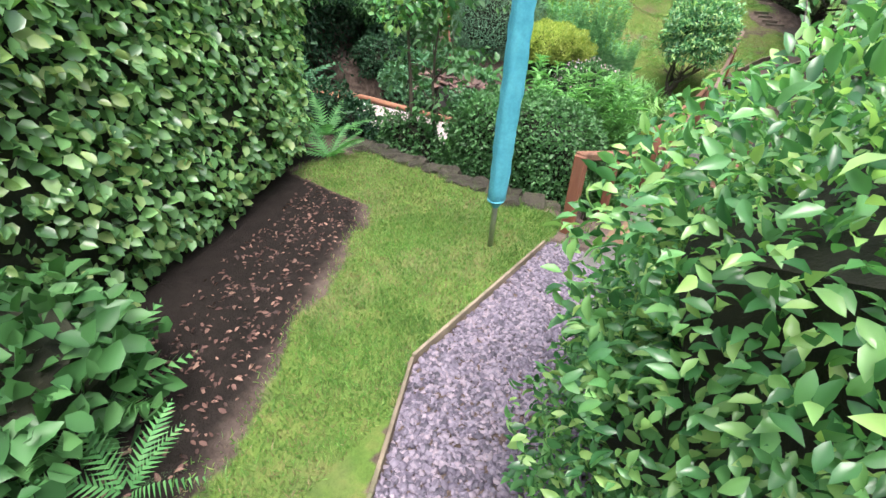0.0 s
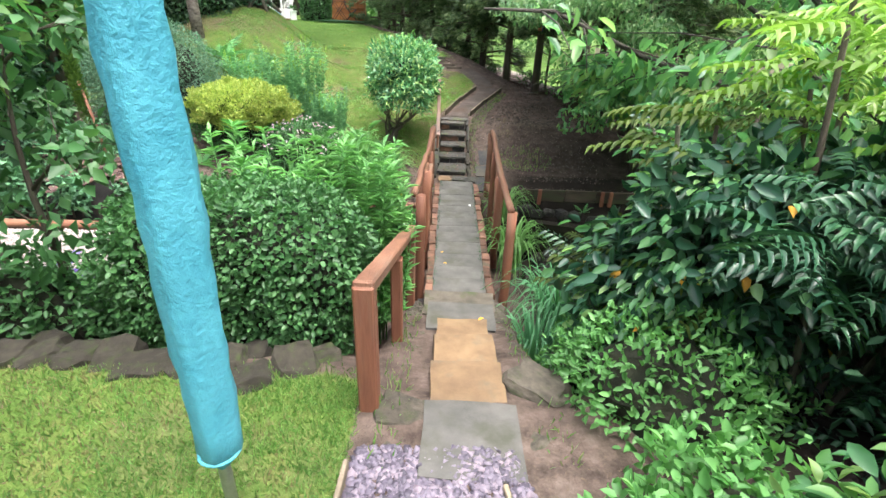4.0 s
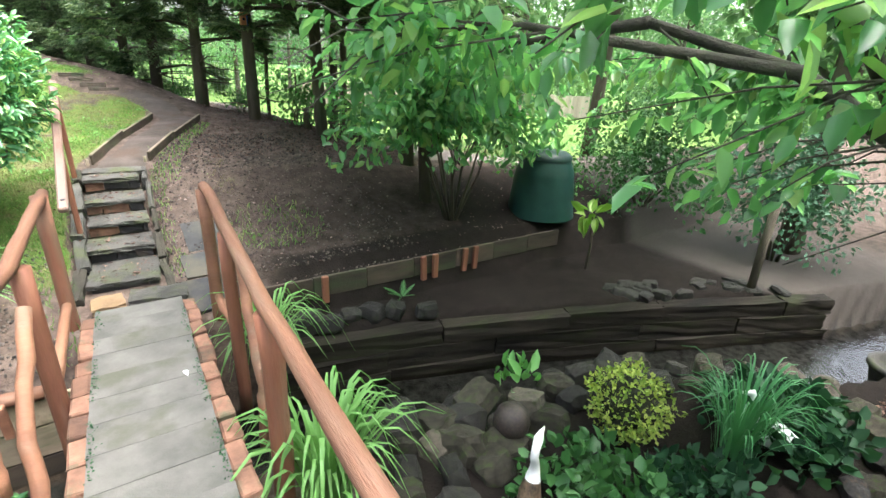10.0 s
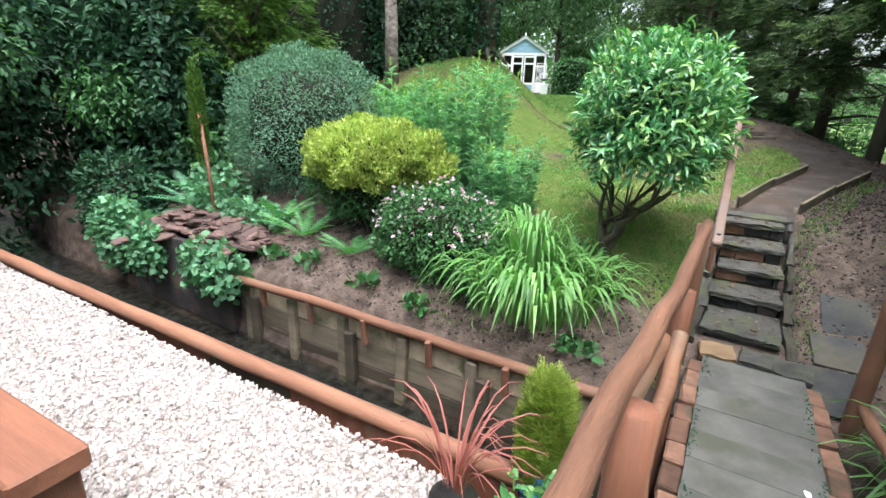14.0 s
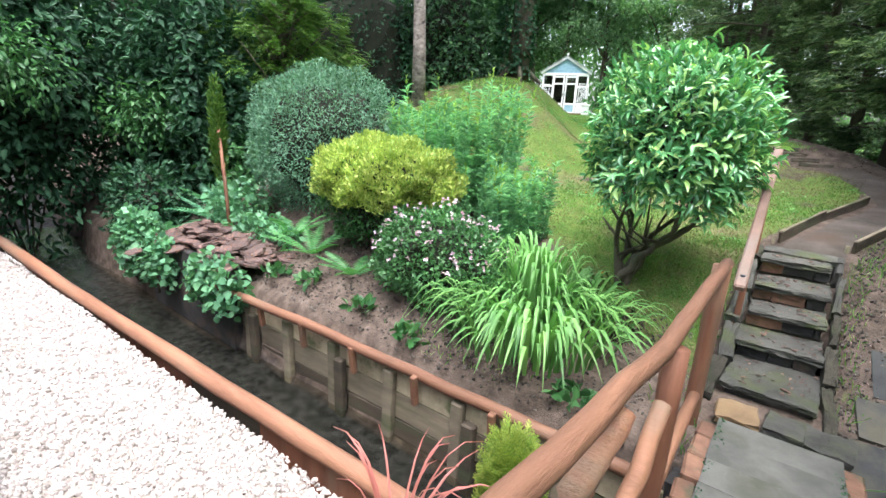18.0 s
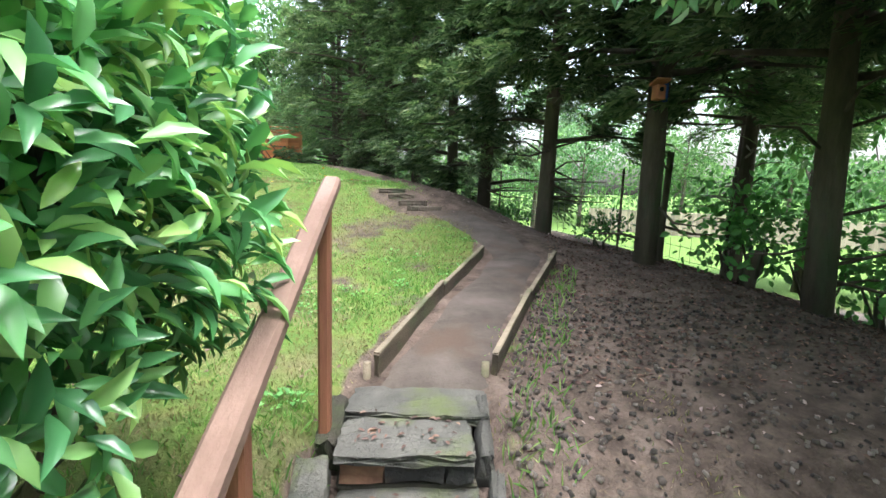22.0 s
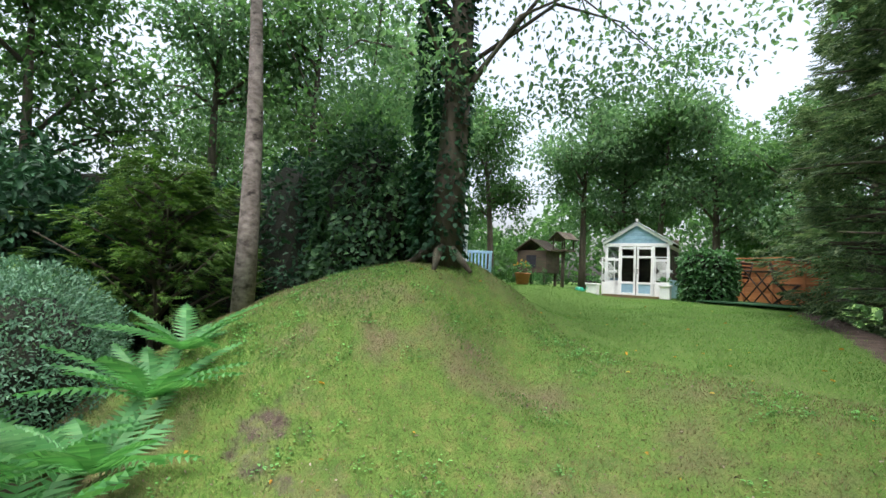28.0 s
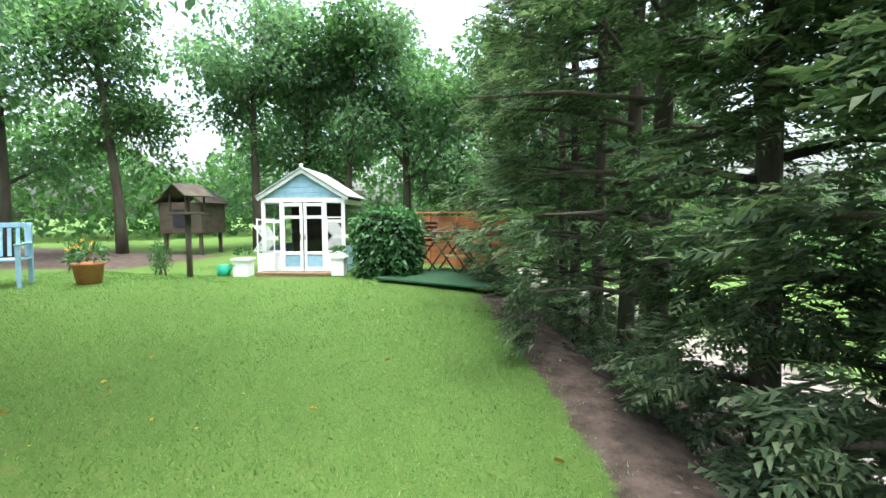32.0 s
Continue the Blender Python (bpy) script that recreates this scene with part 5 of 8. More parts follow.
def pinnate(pairs, reach=0.24, half=0.085):
    """A compound leaf: pairs of pointed leaflets hanging from a midrib."""
    v, f = [], []
    for i in range(pairs):
        u0 = 0.1 + 0.86 * i / pairs
        big = 0.7 + 0.3 * math.sin(math.pi * (i + 1) / (pairs + 1))
        for s in (-1, 1):
            o, w0 = len(v), -0.22 * u0 * u0
            for a, b in ((0, 0), (0.3, -1), (0.68, -0.8), (1, 0), (0.68, 0.8), (0.3, 1), (0.5, 0)):
                v.append((u0 + a * reach * 0.35 * big + b * half * big * 0.5, s * a * reach * 0.85 * big, w0 - a * a * reach * 0.5 + 0.02 * (b != 0)))
            k = [(o, o + 6, o + 1), (o + 1, o + 6, o + 2), (o + 2, o + 6, o + 3), (o + 3, o + 6, o + 4), (o + 4, o + 6, o + 5), (o + 5, o + 6, o)]
            f += [(a, c, b) for a, b, c in k] if s > 0 else k
    o = len(v)
    v += [(0, 0.006, 0), (0, -0.006, 0), (0.5, 0, -0.055), (1, 0, -0.22)]
    f += [(o, o + 1, o + 2), (o, o + 2, o + 3)]
    return v, f


MAHONIA = pinnate(7)


def mahonia(at, count, tall, reach=0.6, label="dark glossy mahonia with spiny pinnate leaves", aim=None, low=0.6, young=1.5, fresh=None, size=1.0):
    t = thing("mahonia", label, "shrub", at=at)
    for i in range(count):
        a = i * 2.4
        e = np.array([math.cos(a) * rng.uniform(0.3, 1) * reach, math.sin(a) * rng.uniform(0.3, 0.8) * reach, rng.uniform(low, tall)])
        tube("stem", [(0.1 * math.cos(a), 0.1 * math.sin(a), -0.1), e * (0.5, 0.5, 0.5), e], [0.025, 0.02, 0.012], M["bark"], t, 6)
        m = 20 if aim is None else 8
        ang = rng.uniform(0, 6.283, m) if aim is None else rng.normal(aim, 0.55, m)
        p = e + rng.normal(size=(m, 3)) * 0.1
        ax = np.stack([np.cos(ang), np.sin(ang), rng.uniform(-0.25, 0.5, m)], 1)
        foliage("leaves", p, ax, size * rng.uniform(0.32, 0.5, m), 1.0, L["glossy"] if e[2] < young else fresh or L["young"], t, MAHONIA, up=np.tile([[0, 0, 1.0]], (m, 1)) + rng.normal(size=(m, 3)) * 0.15)


mahonia((1.95, -5.5, 0.0), 18, 1.7, young=3.0)
mahonia((1.58, -4.88, -0.3), 26, 2.3, 0.7, "dark mahonia with olive young leaves arching over the water", 2.4, 0.6, 1.3, L["olive"], 0.85)
mahonia((2.15, -5.1, -0.2), 8, 2.8, 0.6, "tall mahonia with fresh pale green leaves at the top", None, 2.3, 0.0)
mahonia((2.9, -6.0, 0.2), 16, 2.6, 0.7, "tall mahonia with pale young leaves above dark ones", None, 0.6, 2.2)
shrub("leycesteria", "dense dark shrub of broad pointed leaves over the stream bank", (1.7, -5.02, 0.92), (0.9, 0.64, 1.04), L["glossy"], 7600, 0.115, 0.52, 2.2, 0.6, 0.25, 2.6, -0.95, 9, 0.6, -0.3, LEAF, size=0.62, base=-0.2)
flecks, fleck_out = shell(1100, (0, 0, 1.12), (0.93, 0.67, 1.06), 2.2, 0.25, 0.25, 2.6, -0.3, 9)
foliage("young_leaves", flecks, fleck_out + (0, 0, -0.6), 0.1 * rng.uniform(0.6, 1.2, len(flecks)), 0.5, L["cherry"], bpy.data.objects["leycesteria"], LEAF, label="fresh lighter green leaves")
flecks, fleck_out = shell(80, (0, 0, 1.1), (0.86, 0.66, 1.0), 2.2, 0.15, 0.25, 2.6, -0.2, 9)
foliage("autumn_leaves", flecks, fleck_out + (0, 0, -0.8), 0.085 * rng.uniform(0.6, 1.2, len(flecks)), 0.5, L["orange"], bpy.data.objects["leycesteria"], LEAF, label="a few orange and yellow leaves")
shrub("weigela", "arching mixed green shrub beyond the mahonia", (2.5, -6.3, 1.45), (0.9, 0.8, 1.1), L["dark"], 5200, 0.085, 0.5, 2.0, 0.5, 0.25, 2.5, -0.9, 8, 0.6, 0.0, LEAF)
clump("iris_clump", "clump of sword-shaped green leaves beside the slabs", (0.72, -4.1), 90, 0.55, 0.6, 0.022, L["iris"], group="strap-leaved clumps")
clump("iris_clump", "clump of sword-shaped green leaves beside the bridge", (1.05, -3.65, -0.5), 150, 0.6, 0.75, 0.024, L["iris"], group="strap-leaved clumps", spreadout=0.25)
clump("iris_clump", "clump of arching green leaves under the rail", (0.78, -0.75, -0.45), 80, 0.5, 0.5, 0.024, L["strap"], group="strap-leaved clumps")
clump("iris_clump", "clump of arching green leaves under the rail", (0.75, -2.05, -0.65), 110, 0.55, 0.7, 0.03, L["strap"], group="strap-leaved clumps")
clump("iris_clump", "upright clump of narrow green leaves in the rockery", (3.1, -3.05, -0.6), 110, 0.35, 0.6, 0.018, L["iris"], group="strap-leaved clumps", upright=0.2)
clump("iris_clump", "upright clump of narrow green leaves by the bark path", (3.6, -4.6, -0.6), 110, 0.4, 0.7, 0.02, L["strap"], group="strap-leaved clumps", upright=0.2)
shrub("gold_shrub", "small rounded golden-green shrub in the rockery", (2.65, -2.55, -0.35), (0.26, 0.26, 0.24), L["yellow"], 1800, 0.035, 0.7, 2.0, 0.5, 0.2, 3, -0.9, 11, 0.6, 0.3, SLIM, base=-0.6, stems=3)
shrub("hosta", "broad-leaved green plant among wet stones", (2.35, -1.78, -0.55), (0.17, 0.17, 0.1), L["bright"], 34, 0.16, 0.45, 2.0, 0.8, 0.2, 3, -0.1, 12, 0.8, 0.6, LEAF, base=-0.66, size=0, stems=0, category="plant")
shrub("ground_ivy", "low leafy ground cover round the heron", (2.0, -2.85, -0.54), (0.5, 0.45, 0.14), L["mid"], 460, 0.09, 0.8, 2.0, 0.7, 0.2, 3, -0.1, 13, 0.7, 0.3, LEAF, base=-0.62, size=0, stems=0, category="plant")
shrub("ground_ivy", "low leafy ground cover in the rockery", (3.6, -3.1, -0.5), (0.6, 0.45, 0.14), L["dark"], 700, 0.1, 0.8, 2.0, 0.7, 0.2, 3, -0.1, 14, 0.7, 0.3, LEAF, base=-0.62, size=0, stems=0, category="plant")
fern((2.15, -0.32), 6, 0.22, lift=0.05)
shrub("ground_ivy", "low leafy ground cover between the rockery stones", (2.5, -3.15, -0.54), (0.4, 0.3, 0.1), L["dark"], 320, 0.085, 0.8, 2.0, 0.7, 0.2, 3, -0.1, 15, 0.7, 0.3, LEAF, base=-0.62, size=0, stems=0, category="plant")
clump("iris_clump", "loose clump of sword-shaped green leaves beside the trodden earth", (2.6, -4.3, float(ground(2.6, -4.3))), 36, 0.5, 0.5, 0.024, L["strap"], group="strap-leaved clumps", spreadout=0.2)

# the far bank
clump("day_lily", "large clump of arching strap-shaped green leaves", (-1.54, 0.1, -0.08), 560, 0.42, 0.42, 0.042, L["strap"], category="plant", spreadout=0.62, seg=7, upright=0.42)
ribbons("centre_leaves", 141, 0.3, 0.7, 0.042, L["strap"], bpy.data.objects["day_lily"], (-0.05, 0.08, 0.0), 0.22, 7, 0.26)
shrub("rose_bush", "low bush with small pale pink flowers", (-2.55, 0.15, 0.32), (0.68, 0.45, 0.45), L["mid"], 8000, 0.045, 0.6, 2.0, 0.4, 0.15, 3, -0.8, 15, 0.6, 0.1)
rose = bpy.data.objects["rose_bush"]
rp, rn = shell(240, (0, 0, 0.32 - float(ground(-2.55, 0.15))), (0.71, 0.48, 0.48), 2, 0.1, 0.15, 3, 0.1, 15)
foliage("blossom", np.repeat(rp, 4, 0), rng.normal(size=(len(rp) * 4, 3)) + np.repeat(rn, 4, 0), 0.03, 0.9, L["pink"], rose, SLIM)
shrub("green_shrub", "dense dark green shrub under the golden one", (-3.75, 0.65, 0.6), (0.85, 0.5, 0.45), L["mid"], 7000, 0.045, 0.6, 2.2, 0.4, 0.15, 3, -0.9, 16)
shrub("golden_shrub", "flat-topped bright yellow-green clipped shrub", (-3.62, 0.52, 0.9), (0.84, 0.58, 0.4), L["yellow"], 24000, 0.05, 0.4, 2.1, 0.22, 0.16, 4, -0.7, 17, 0.6, 0.9)
shrub("domed_shrub", "large domed grey-green evergreen shrub", (-5.45, 1.25, 1.15), (1.12, 0.95, 1.0), L["grey"], 27000, 0.045, 0.4, 2.3, 0.25, 0.08, 4, -0.9, 18, 0.8, 0.1)
herb("golden_rod", "tall feathery green perennials on the bank", (-3.25, 1.2), (0.75, 0.35), 1.4, 7000, L["aqua"], 0.1, 0.22, stems=60, tips=L["young"])
herb("golden_rod", "tall feathery green perennials on the bank", (-2.4, 1.05), (0.4, 0.35), 0.85, 3600, L["aqua"], 0.09, 0.22, stems=36, tips=L["young"])
for x, y, n, s in ((-4.3, 0.1, 9, 0.55), (-3.5, 0.0, 9, 0.5), (-4.9, 0.3, 9, 0.6), (-3.3, 1.7, 18, 0.85), (-3.75, 2.05, 16, 0.85), (-4.3, 2.35, 15, 0.85), (-2.9, 1.5, 16, 0.7), (-4.8, 2.6, 14, 0.75), (-4.0, 1.7, 16, 0.8), (-3.5, 1.3, 16, 0.75)):
    fern((x, y), n, s)


def crown_bush():
    x, y = -1.17, 0.93
    t = thing("clipped_evergreen", "round-crowned glossy evergreen on gnarled bare stems", "shrub", at=(x, y, float(ground(x, y))))
    c = np.array((0.24, -0.07, 1.18))
    r3 = (0.58, 0.58, 0.6)
    for a, r in ((0.2, 0.42), (1.3, 0.3), (2.6, 0.4), (3.9, 0.34), (5.2, 0.42)):
        u = np.linspace(0, 1, 9)
        bend = a + 0.5 * np.sin(u * 4 + a)
        q = np.stack([(r * np.cos(bend) + 0.2 * u) * (0.06 + u ** 1.5), (r * np.sin(bend) - 0.06 * u) * (0.06 + u ** 1.5), -0.05 + 0.14 * np.minimum(u * 5, 1) + 0.72 * u ** 1.7], 1)
        tube("stem", q + rng.normal(size=q.shape) * 0.014, np.linspace(0.034, 0.01, 9), M["bark"], t, 8, 0.14)
        for k in (3, 4, 5, 6, 7):
            e = q[k] + rng.normal(size=3) * 0.1 + (0.16 * math.cos(a + k), 0.16 * math.sin(a + k), 0.22)
            tube("twig", [q[k], (q[k] + e) / 2 + rng.normal(size=3) * 0.03 - (0, 0, 0.03), e], [0.014, 0.01, 0.006], M["bark"], t, 6, 0.1)
    p, n = shell(7600, c, r3, 2.3, 0.5, 0.16, 3.0, -0.75, 20)
    foliage("foliage", p, n * 0.6 + rng.normal(size=p.shape) * 0.5 + (0, 0, 0.05), 0.088 * rng.uniform(0.7, 1.25, len(p)), 0.32, L["evergreen"], t, OVATE, up=n + (0, 0, 0.8))
    # solid near-black core, standing in for shade inside the crown
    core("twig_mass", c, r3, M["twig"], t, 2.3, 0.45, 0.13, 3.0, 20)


crown_bush()

# dark growth behind the terrace
for c, r, n, lf, w in (((-8.9, -4.9, 1.9), (2.3, 1.3, 2.3), 11000, "dark", 21), ((-10.3, -1.2, 2.0), (1.6, 2.0, 2.6), 11000, "dark", 22), ((-8.7, 0.9, 1.7), (1.3, 0.9, 1.9), 9000, "dark", 23), ((-6.3, -6.2, 2.2), (1.4, 0.9, 2.0), 7000, "dark", 24), ((-7.9, 1.2, 0.5), (0.8, 0.6, 0.7), 2600, "mid", 25), ((-11.2, -3.6, 2.2), (1.5, 1.6, 3.2), 9000, "dark", 26), ((-7.6, -4.5, 2.5), (1.0, 0.7, 0.9), 5000, "dark", 27)):
    shrub("laurel", "large dark broad-leaved evergreen shading the terrace", c, r, L[lf], int(n * 1.5), 0.14, 0.5, 2.2, 0.6, 0.4, 4.0, -0.97, w, 0.6, -0.3, LEAF, group="dark evergreens", size=0.5)
for c, r, n, k in (((-7.3, -3.9, 2.2), (0.9, 0.6, 0.5), 1500, "laurel"), ((-8.5, -1.7, 2.0), (0.7, 0.9, 0.6), 1700, "laurel.001"), ((-6.1, -4.9, 2.3), (0.9, 0.5, 0.5), 1300, "laurel.003"), ((-8.2, 0.1, 1.4), (0.6, 0.6, 0.5), 1100, "laurel.002")):
    host = bpy.data.objects[k]
    bp, bn = shell(n, np.asarray(c) - np.array(host.matrix_world.translation), r, 2.0, 0.8, 0.4, 3.0, -0.97, 28)
    foliage("bough", bp, bn * 0.5 + rng.normal(size=bp.shape) * 0.5 + (0, 0, -0.5), 0.1 * rng.uniform(0.6, 1.25, len(bp)), 0.5, L["mid"], host, LEAF, label="lighter green leaves of an overhanging bough")
for c, r, n, w in (((-6.85, -0.7, -0.25), (0.5, 0.25, 0.5), 1100, 31), ((-5.9, -0.85, -0.25), (0.25, 0.14, 0.36), 420, 32), ((-4.75, -0.78, -0.25), (0.5, 0.18, 0.32), 620, 33), ((-5.2, 0.05, 0.12), (0.6, 0.3, 0.18), 480, 34), ((-6.2, 0.35, 0.25), (0.5, 0.4, 0.35), 700, 36)):
    shrub("lady_mantle", "soft round-leaved plant trailing over the wall", c, r, L["mantle"], n, 0.08, 0.95, 2.0, 0.6, 0.2, 3, -0.9, w, 0.7, 0.1, LEAF, base=c[2] - r[2], size=0, stems=2, category="plant", group="trailing plants")
for x, y, n, s in ((-6.3, -4.65, 26, 1.3), (-5.5, -4.8, 18, 1.0), (-7.2, -4.9, 13, 1.1)):
    fern((x, y), n, s, "large arching shuttlecock fern above the dry stone wall", (0.9, 2.1), L["shuttle"], 0.3 - float(ground(x, y)))
herb("bank_plant", "leafy green plants beside the slate bed", (-3.0, -4.2), (0.55, 0.2), 0.8, 2400, L["bright"], 0.15, 0.25, stems=34, base=-0.42)
shrub("bedding_plant", "small pale green plant in the slate bed", (-4.35, -3.6, -0.3), (0.16, 0.16, 0.12), L["lime"], 90, 0.09, 0.6, 2, 0.7, 0.2, 3, -0.3, 35, 0.7, 0.4, LEAF, base=-0.42, size=0, stems=0, category="plant")
for x, y in ((-3.0, -0.35), (-2.4, -0.42), (-3.8, -0.3), (-2.0, -0.2), (-4.3, -0.35), (-1.0, -0.42)):
    shrub("seedling", "small green seedling on the bare bank", (x, y, float(ground(x, y)) + 0.05), (0.14, 0.1, 0.06), L["mid"], 40, 0.09, 0.7, 2, 0.7, 0.2, 3, -0.2, int(40 + abs(x) * 10), 0.8, 0.4, LEAF, size=0, stems=0, category="plant", group="seedlings")


def column_plant():
    t = thing("stake", "bare pole tied to a thin dying columnar conifer", "plant stake", at=(-5.75, -0.05, -0.05))
    tube("pole", [(0, 0, -0.2), (-0.05, 0, 0.7), (-0.12, 0, 1.35)], 0.022, M["pole_wood"], t, 7)
    p, n = shell(1300, (-0.17, 0.02, 1.3), (0.08, 0.08, 0.62), 2, 0.7, 0.2, 3, -1, 41)
    foliage("foliage", p, n + (0, 0, 1.4), 0.07, 0.3, L["cypress"], t, SLIM)


column_plant()


# the cherry and its canopy
def cherry():
    t = thing("cherry_tree", "dark-barked leaning cherry tree with broad drooping leaves", "tree", at=(3.82, -4.25, -0.62))
    tube("trunk", [(0, 0, -0.1), (0.0, 0.02, 0.5), (0.05, 0.02, 1.0), (0.02, 0.1, 1.3)], [0.16, 0.125, 0.12, 0.115], M["cherry_bark"], t, 12, 0.06)
    limbs = [[(0.02, 0.1, 1.28), (-0.05, 0.35, 1.65), (-0.2, 0.7, 1.75), (-0.35, 1.0, 2.0), (-0.6, 1.5, 2.35), (-1.0, 2.2, 2.6)],
             [(0.02, 0.1, 1.28), (0.3, -0.1, 1.6), (0.8, -0.3, 2.2), (1.2, -0.2, 2.9)],
             [(-0.35, 1.0, 2.0), (-1.2, 1.1, 2.5), (-2.2, 1.2, 2.75), (-3.2, 0.7, 3.1), (-3.75, 0.35, 3.1)], [(-0.6, 1.5, 2.35), (-1.6, 2.6, 2.55), (-2.3, 3.4, 2.5)],
             [(-0.35, 1.0, 2.0), (0.3, 2.0, 2.5), (0.6, 3.2, 2.5)], [(-0.2, 0.7, 1.75), (-1.0, 0.6, 2.6), (-1.9, 0.2, 3.1)], [(-1.0, 2.2, 2.6), (-0.9, 3.6, 2.5), (-0.8, 4.6, 2.3)]]
    for i, p in enumerate(limbs):
        p = np.array(p, float)
        r = np.linspace(0.085 if i < 2 else 0.04, 0.03 if i < 2 else 0.008, len(p))
        tube("limb", p, r, M["cherry_bark"], t, 9, 0.06)
    pieces, P, A = [], [], []
    for i, p in enumerate(limbs):
        p = np.array(p, float)
        for j in range(21):
            u = rng.uniform(0.35, 1.0) * (len(p) - 1)
            o = p[int(u)] + (p[min(int(u) + 1, len(p) - 1)] - p[int(u)]) * (u % 1)
            d = rng.normal(size=3) * (0.55, 0.55, 0.2) + (-0.1, 0.1, -0.05)
            e = o + d
            e[2] -= 0.15
            if e[0] < -3.3:
                continue
            pieces.append(tube_arrays([o, (o + e) / 2 + (0, 0, 0.06), e], [0.009, 0.006, 0.003], 5))
            m = 24
            k = rng.uniform(0.1, 1.05, m)
            P.append(o + (e - o) * k[:, None] + rng.normal(size=(m, 3)) * 0.05)
            A.append(unit(d[None])[0] * 0.5 + rng.normal(size=(m, 3)) * 0.45 + (0, 0, -0.6))
    # upper limbs and leaf clumps added, mostly out of view, to shade the stream bank
    for e in ((-0.6, 0.9, 3.6), (-2.2, 1.6, 3.9), (-1.2, 3.0, 3.8), (0.6, 1.8, 3.9), (0.4, 3.9, 3.7), (-2.3, 3.3, 3.9), (1.8, 3.0, 4.0), (-1.8, 2.4, 4.1)):
        e = np.array(e)
        tube("limb", [(0.3, -0.1, 1.7), e * (0.4, 0.4, 0.75), e * (0.8, 0.8, 1.0), e], [0.03, 0.024, 0.015, 0.007], M["cherry_bark"], t, 7, 0.05)
        q = e + unit(rng.normal(size=(1000, 3))) * rng.random((1000, 1)) ** 0.4 * (1.15, 1.15, 0.45)
        foliage("crown_leaves", q, rng.normal(size=q.shape) + (0, 0, -0.5), 0.15 * rng.uniform(0.6, 1.2, 1000), 0.55, L["cherry"], t, SLIM)
    part("twig_mass", fast_mesh("twig_mass", *merged(pieces)), M["cherry_bark"], t)
    P, A = np.concatenate(P), np.concatenate(A)
    clear = np.array([(0.05, 0.02, 1.0), (0.0, 0.2, 1.4), (-0.05, 0.35, 1.65), (-0.2, 0.7, 1.75), (-0.35, 1.0, 2.0)])
    near = np.linalg.norm(P[:, None] - clear[None], axis=2).min(1)
    keep = ((P[:, 0] > -2.5) | ((P[:, 2] > 2.88) & (rng.random(len(P)) < 0.4))) & (near > 0.42) & (P[:, 2] > 1.75 - 0.12 * P[:, 1])
    foliage("foliage", P[keep], A[keep], 0.15 * rng.uniform(0.55, 1.2, keep.sum()), 0.52, L["cherry"], t, LEAF, up=np.tile([[0, 0, 1.0]], (keep.sum(), 1)) + rng.normal(size=(keep.sum(), 3)) * 0.3)


cherry()
for c, r, n, m, sd in (((5.6, -4.9, 0.3), (0.7, 0.7, 0.9), 3500, "young", 51), ((5.1, -4.3, 0.2), (0.5, 0.5, 0.7), 1800, "young", 61), ((6.6, -3.9, 0.2), (0.8, 0.6, 0.8), 3500, "mid", 52), ((5.2, 1.0, 0.5), (0.8, 0.9, 0.8), 800, "bright", 53), ((4.9, 2.7, 0.9), (0.9, 0.8, 0.8), 500, "bright", 54), ((6.3, 0.0, 0.6), (0.8, 1.0, 1.0), 3500, "mid", 55), ((3.7, 4.3, 1.0), (0.7, 0.6, 0.7), 450, "bright", 56), ((7.0, -1.6, 0.4), (0.8, 0.8, 0.9), 3000, "grey", 57), ((5.8, -6.5, 1.0), (1.2, 1.0, 1.6), 5000, "mid", 58)):
    shrub("thicket_shrub", "loose leafy shrub with thin bare stems under the trees", c, r, L[m], n, 0.08, 0.6, 2.0, 0.8, 0.3, 2.5, -0.7, sd, 0.5, -0.1, SLIM, size=0, stems=8, group="thicket shrubs")
shrub("bank_shrub", "spreading leafy shrub with bare dark stems by the compost bin", (3.15, 0.35, 1.3), (1.4, 0.6, 0.75), L["cherry"], 3600, 0.11, 0.5, 2.0, 0.8, 0.3, 2.5, -0.7, 59, 0.5, -0.4, LEAF, size=0, stems=9)
shrub("leaf_rosette", "single drooping rosette of pale green leaves on a thin stem", (4.37, -0.68, 0.2), (0.1, 0.1, 0.06), L["young"], 16, 0.22, 0.42, 2.0, 0.5, 0.1, 2, -0.3, 60, 0.9, -0.3, LEAF, size=0, stems=1, category="plant")
shrub("fuchsia", "loose mid-green shrub at the edge of the terrace", (-3.35, -4.75, 0.05), (0.85, 0.28, 0.6), L["mid"], 4200, 0.07, 0.55, 2.0, 0.5, 0.2, 2.5, -0.9, 63, 0.6, 0.1, LEAF, base=-0.3)
shrub("fuchsia", "loose mid-green shrub at the edge of the terrace", (-4.35, -5.0, 0.3), (0.9, 0.35, 0.75), L["dark"], 5200, 0.08, 0.55, 2.0, 0.5, 0.2, 2.5, -0.9, 64, 0.6, 0.1, LEAF, base=0.0)
fern((-3.9, -5.5), 12, 0.7)
shrub("bank_laurel", "low dark evergreen at the shaded end of the stream bank", (-7.7, -0.25, 0.1), (0.9, 0.45, 0.6), L["dark"], 3600, 0.09, 0.55, 2.0, 0.5, 0.25, 2.5, -0.9, 65, 0.6, 0.0, LEAF, base=-0.3)
for x, y, n, sz in ((-6.5, 0.15, 14, 0.6), (-7.0, 0.4, 12, 0.7), (-6.9, -0.35, 12, 0.5)):
    fern((x, y), n, sz, "dark green fern at the shaded end of the stream bank", material=L["shuttle"])
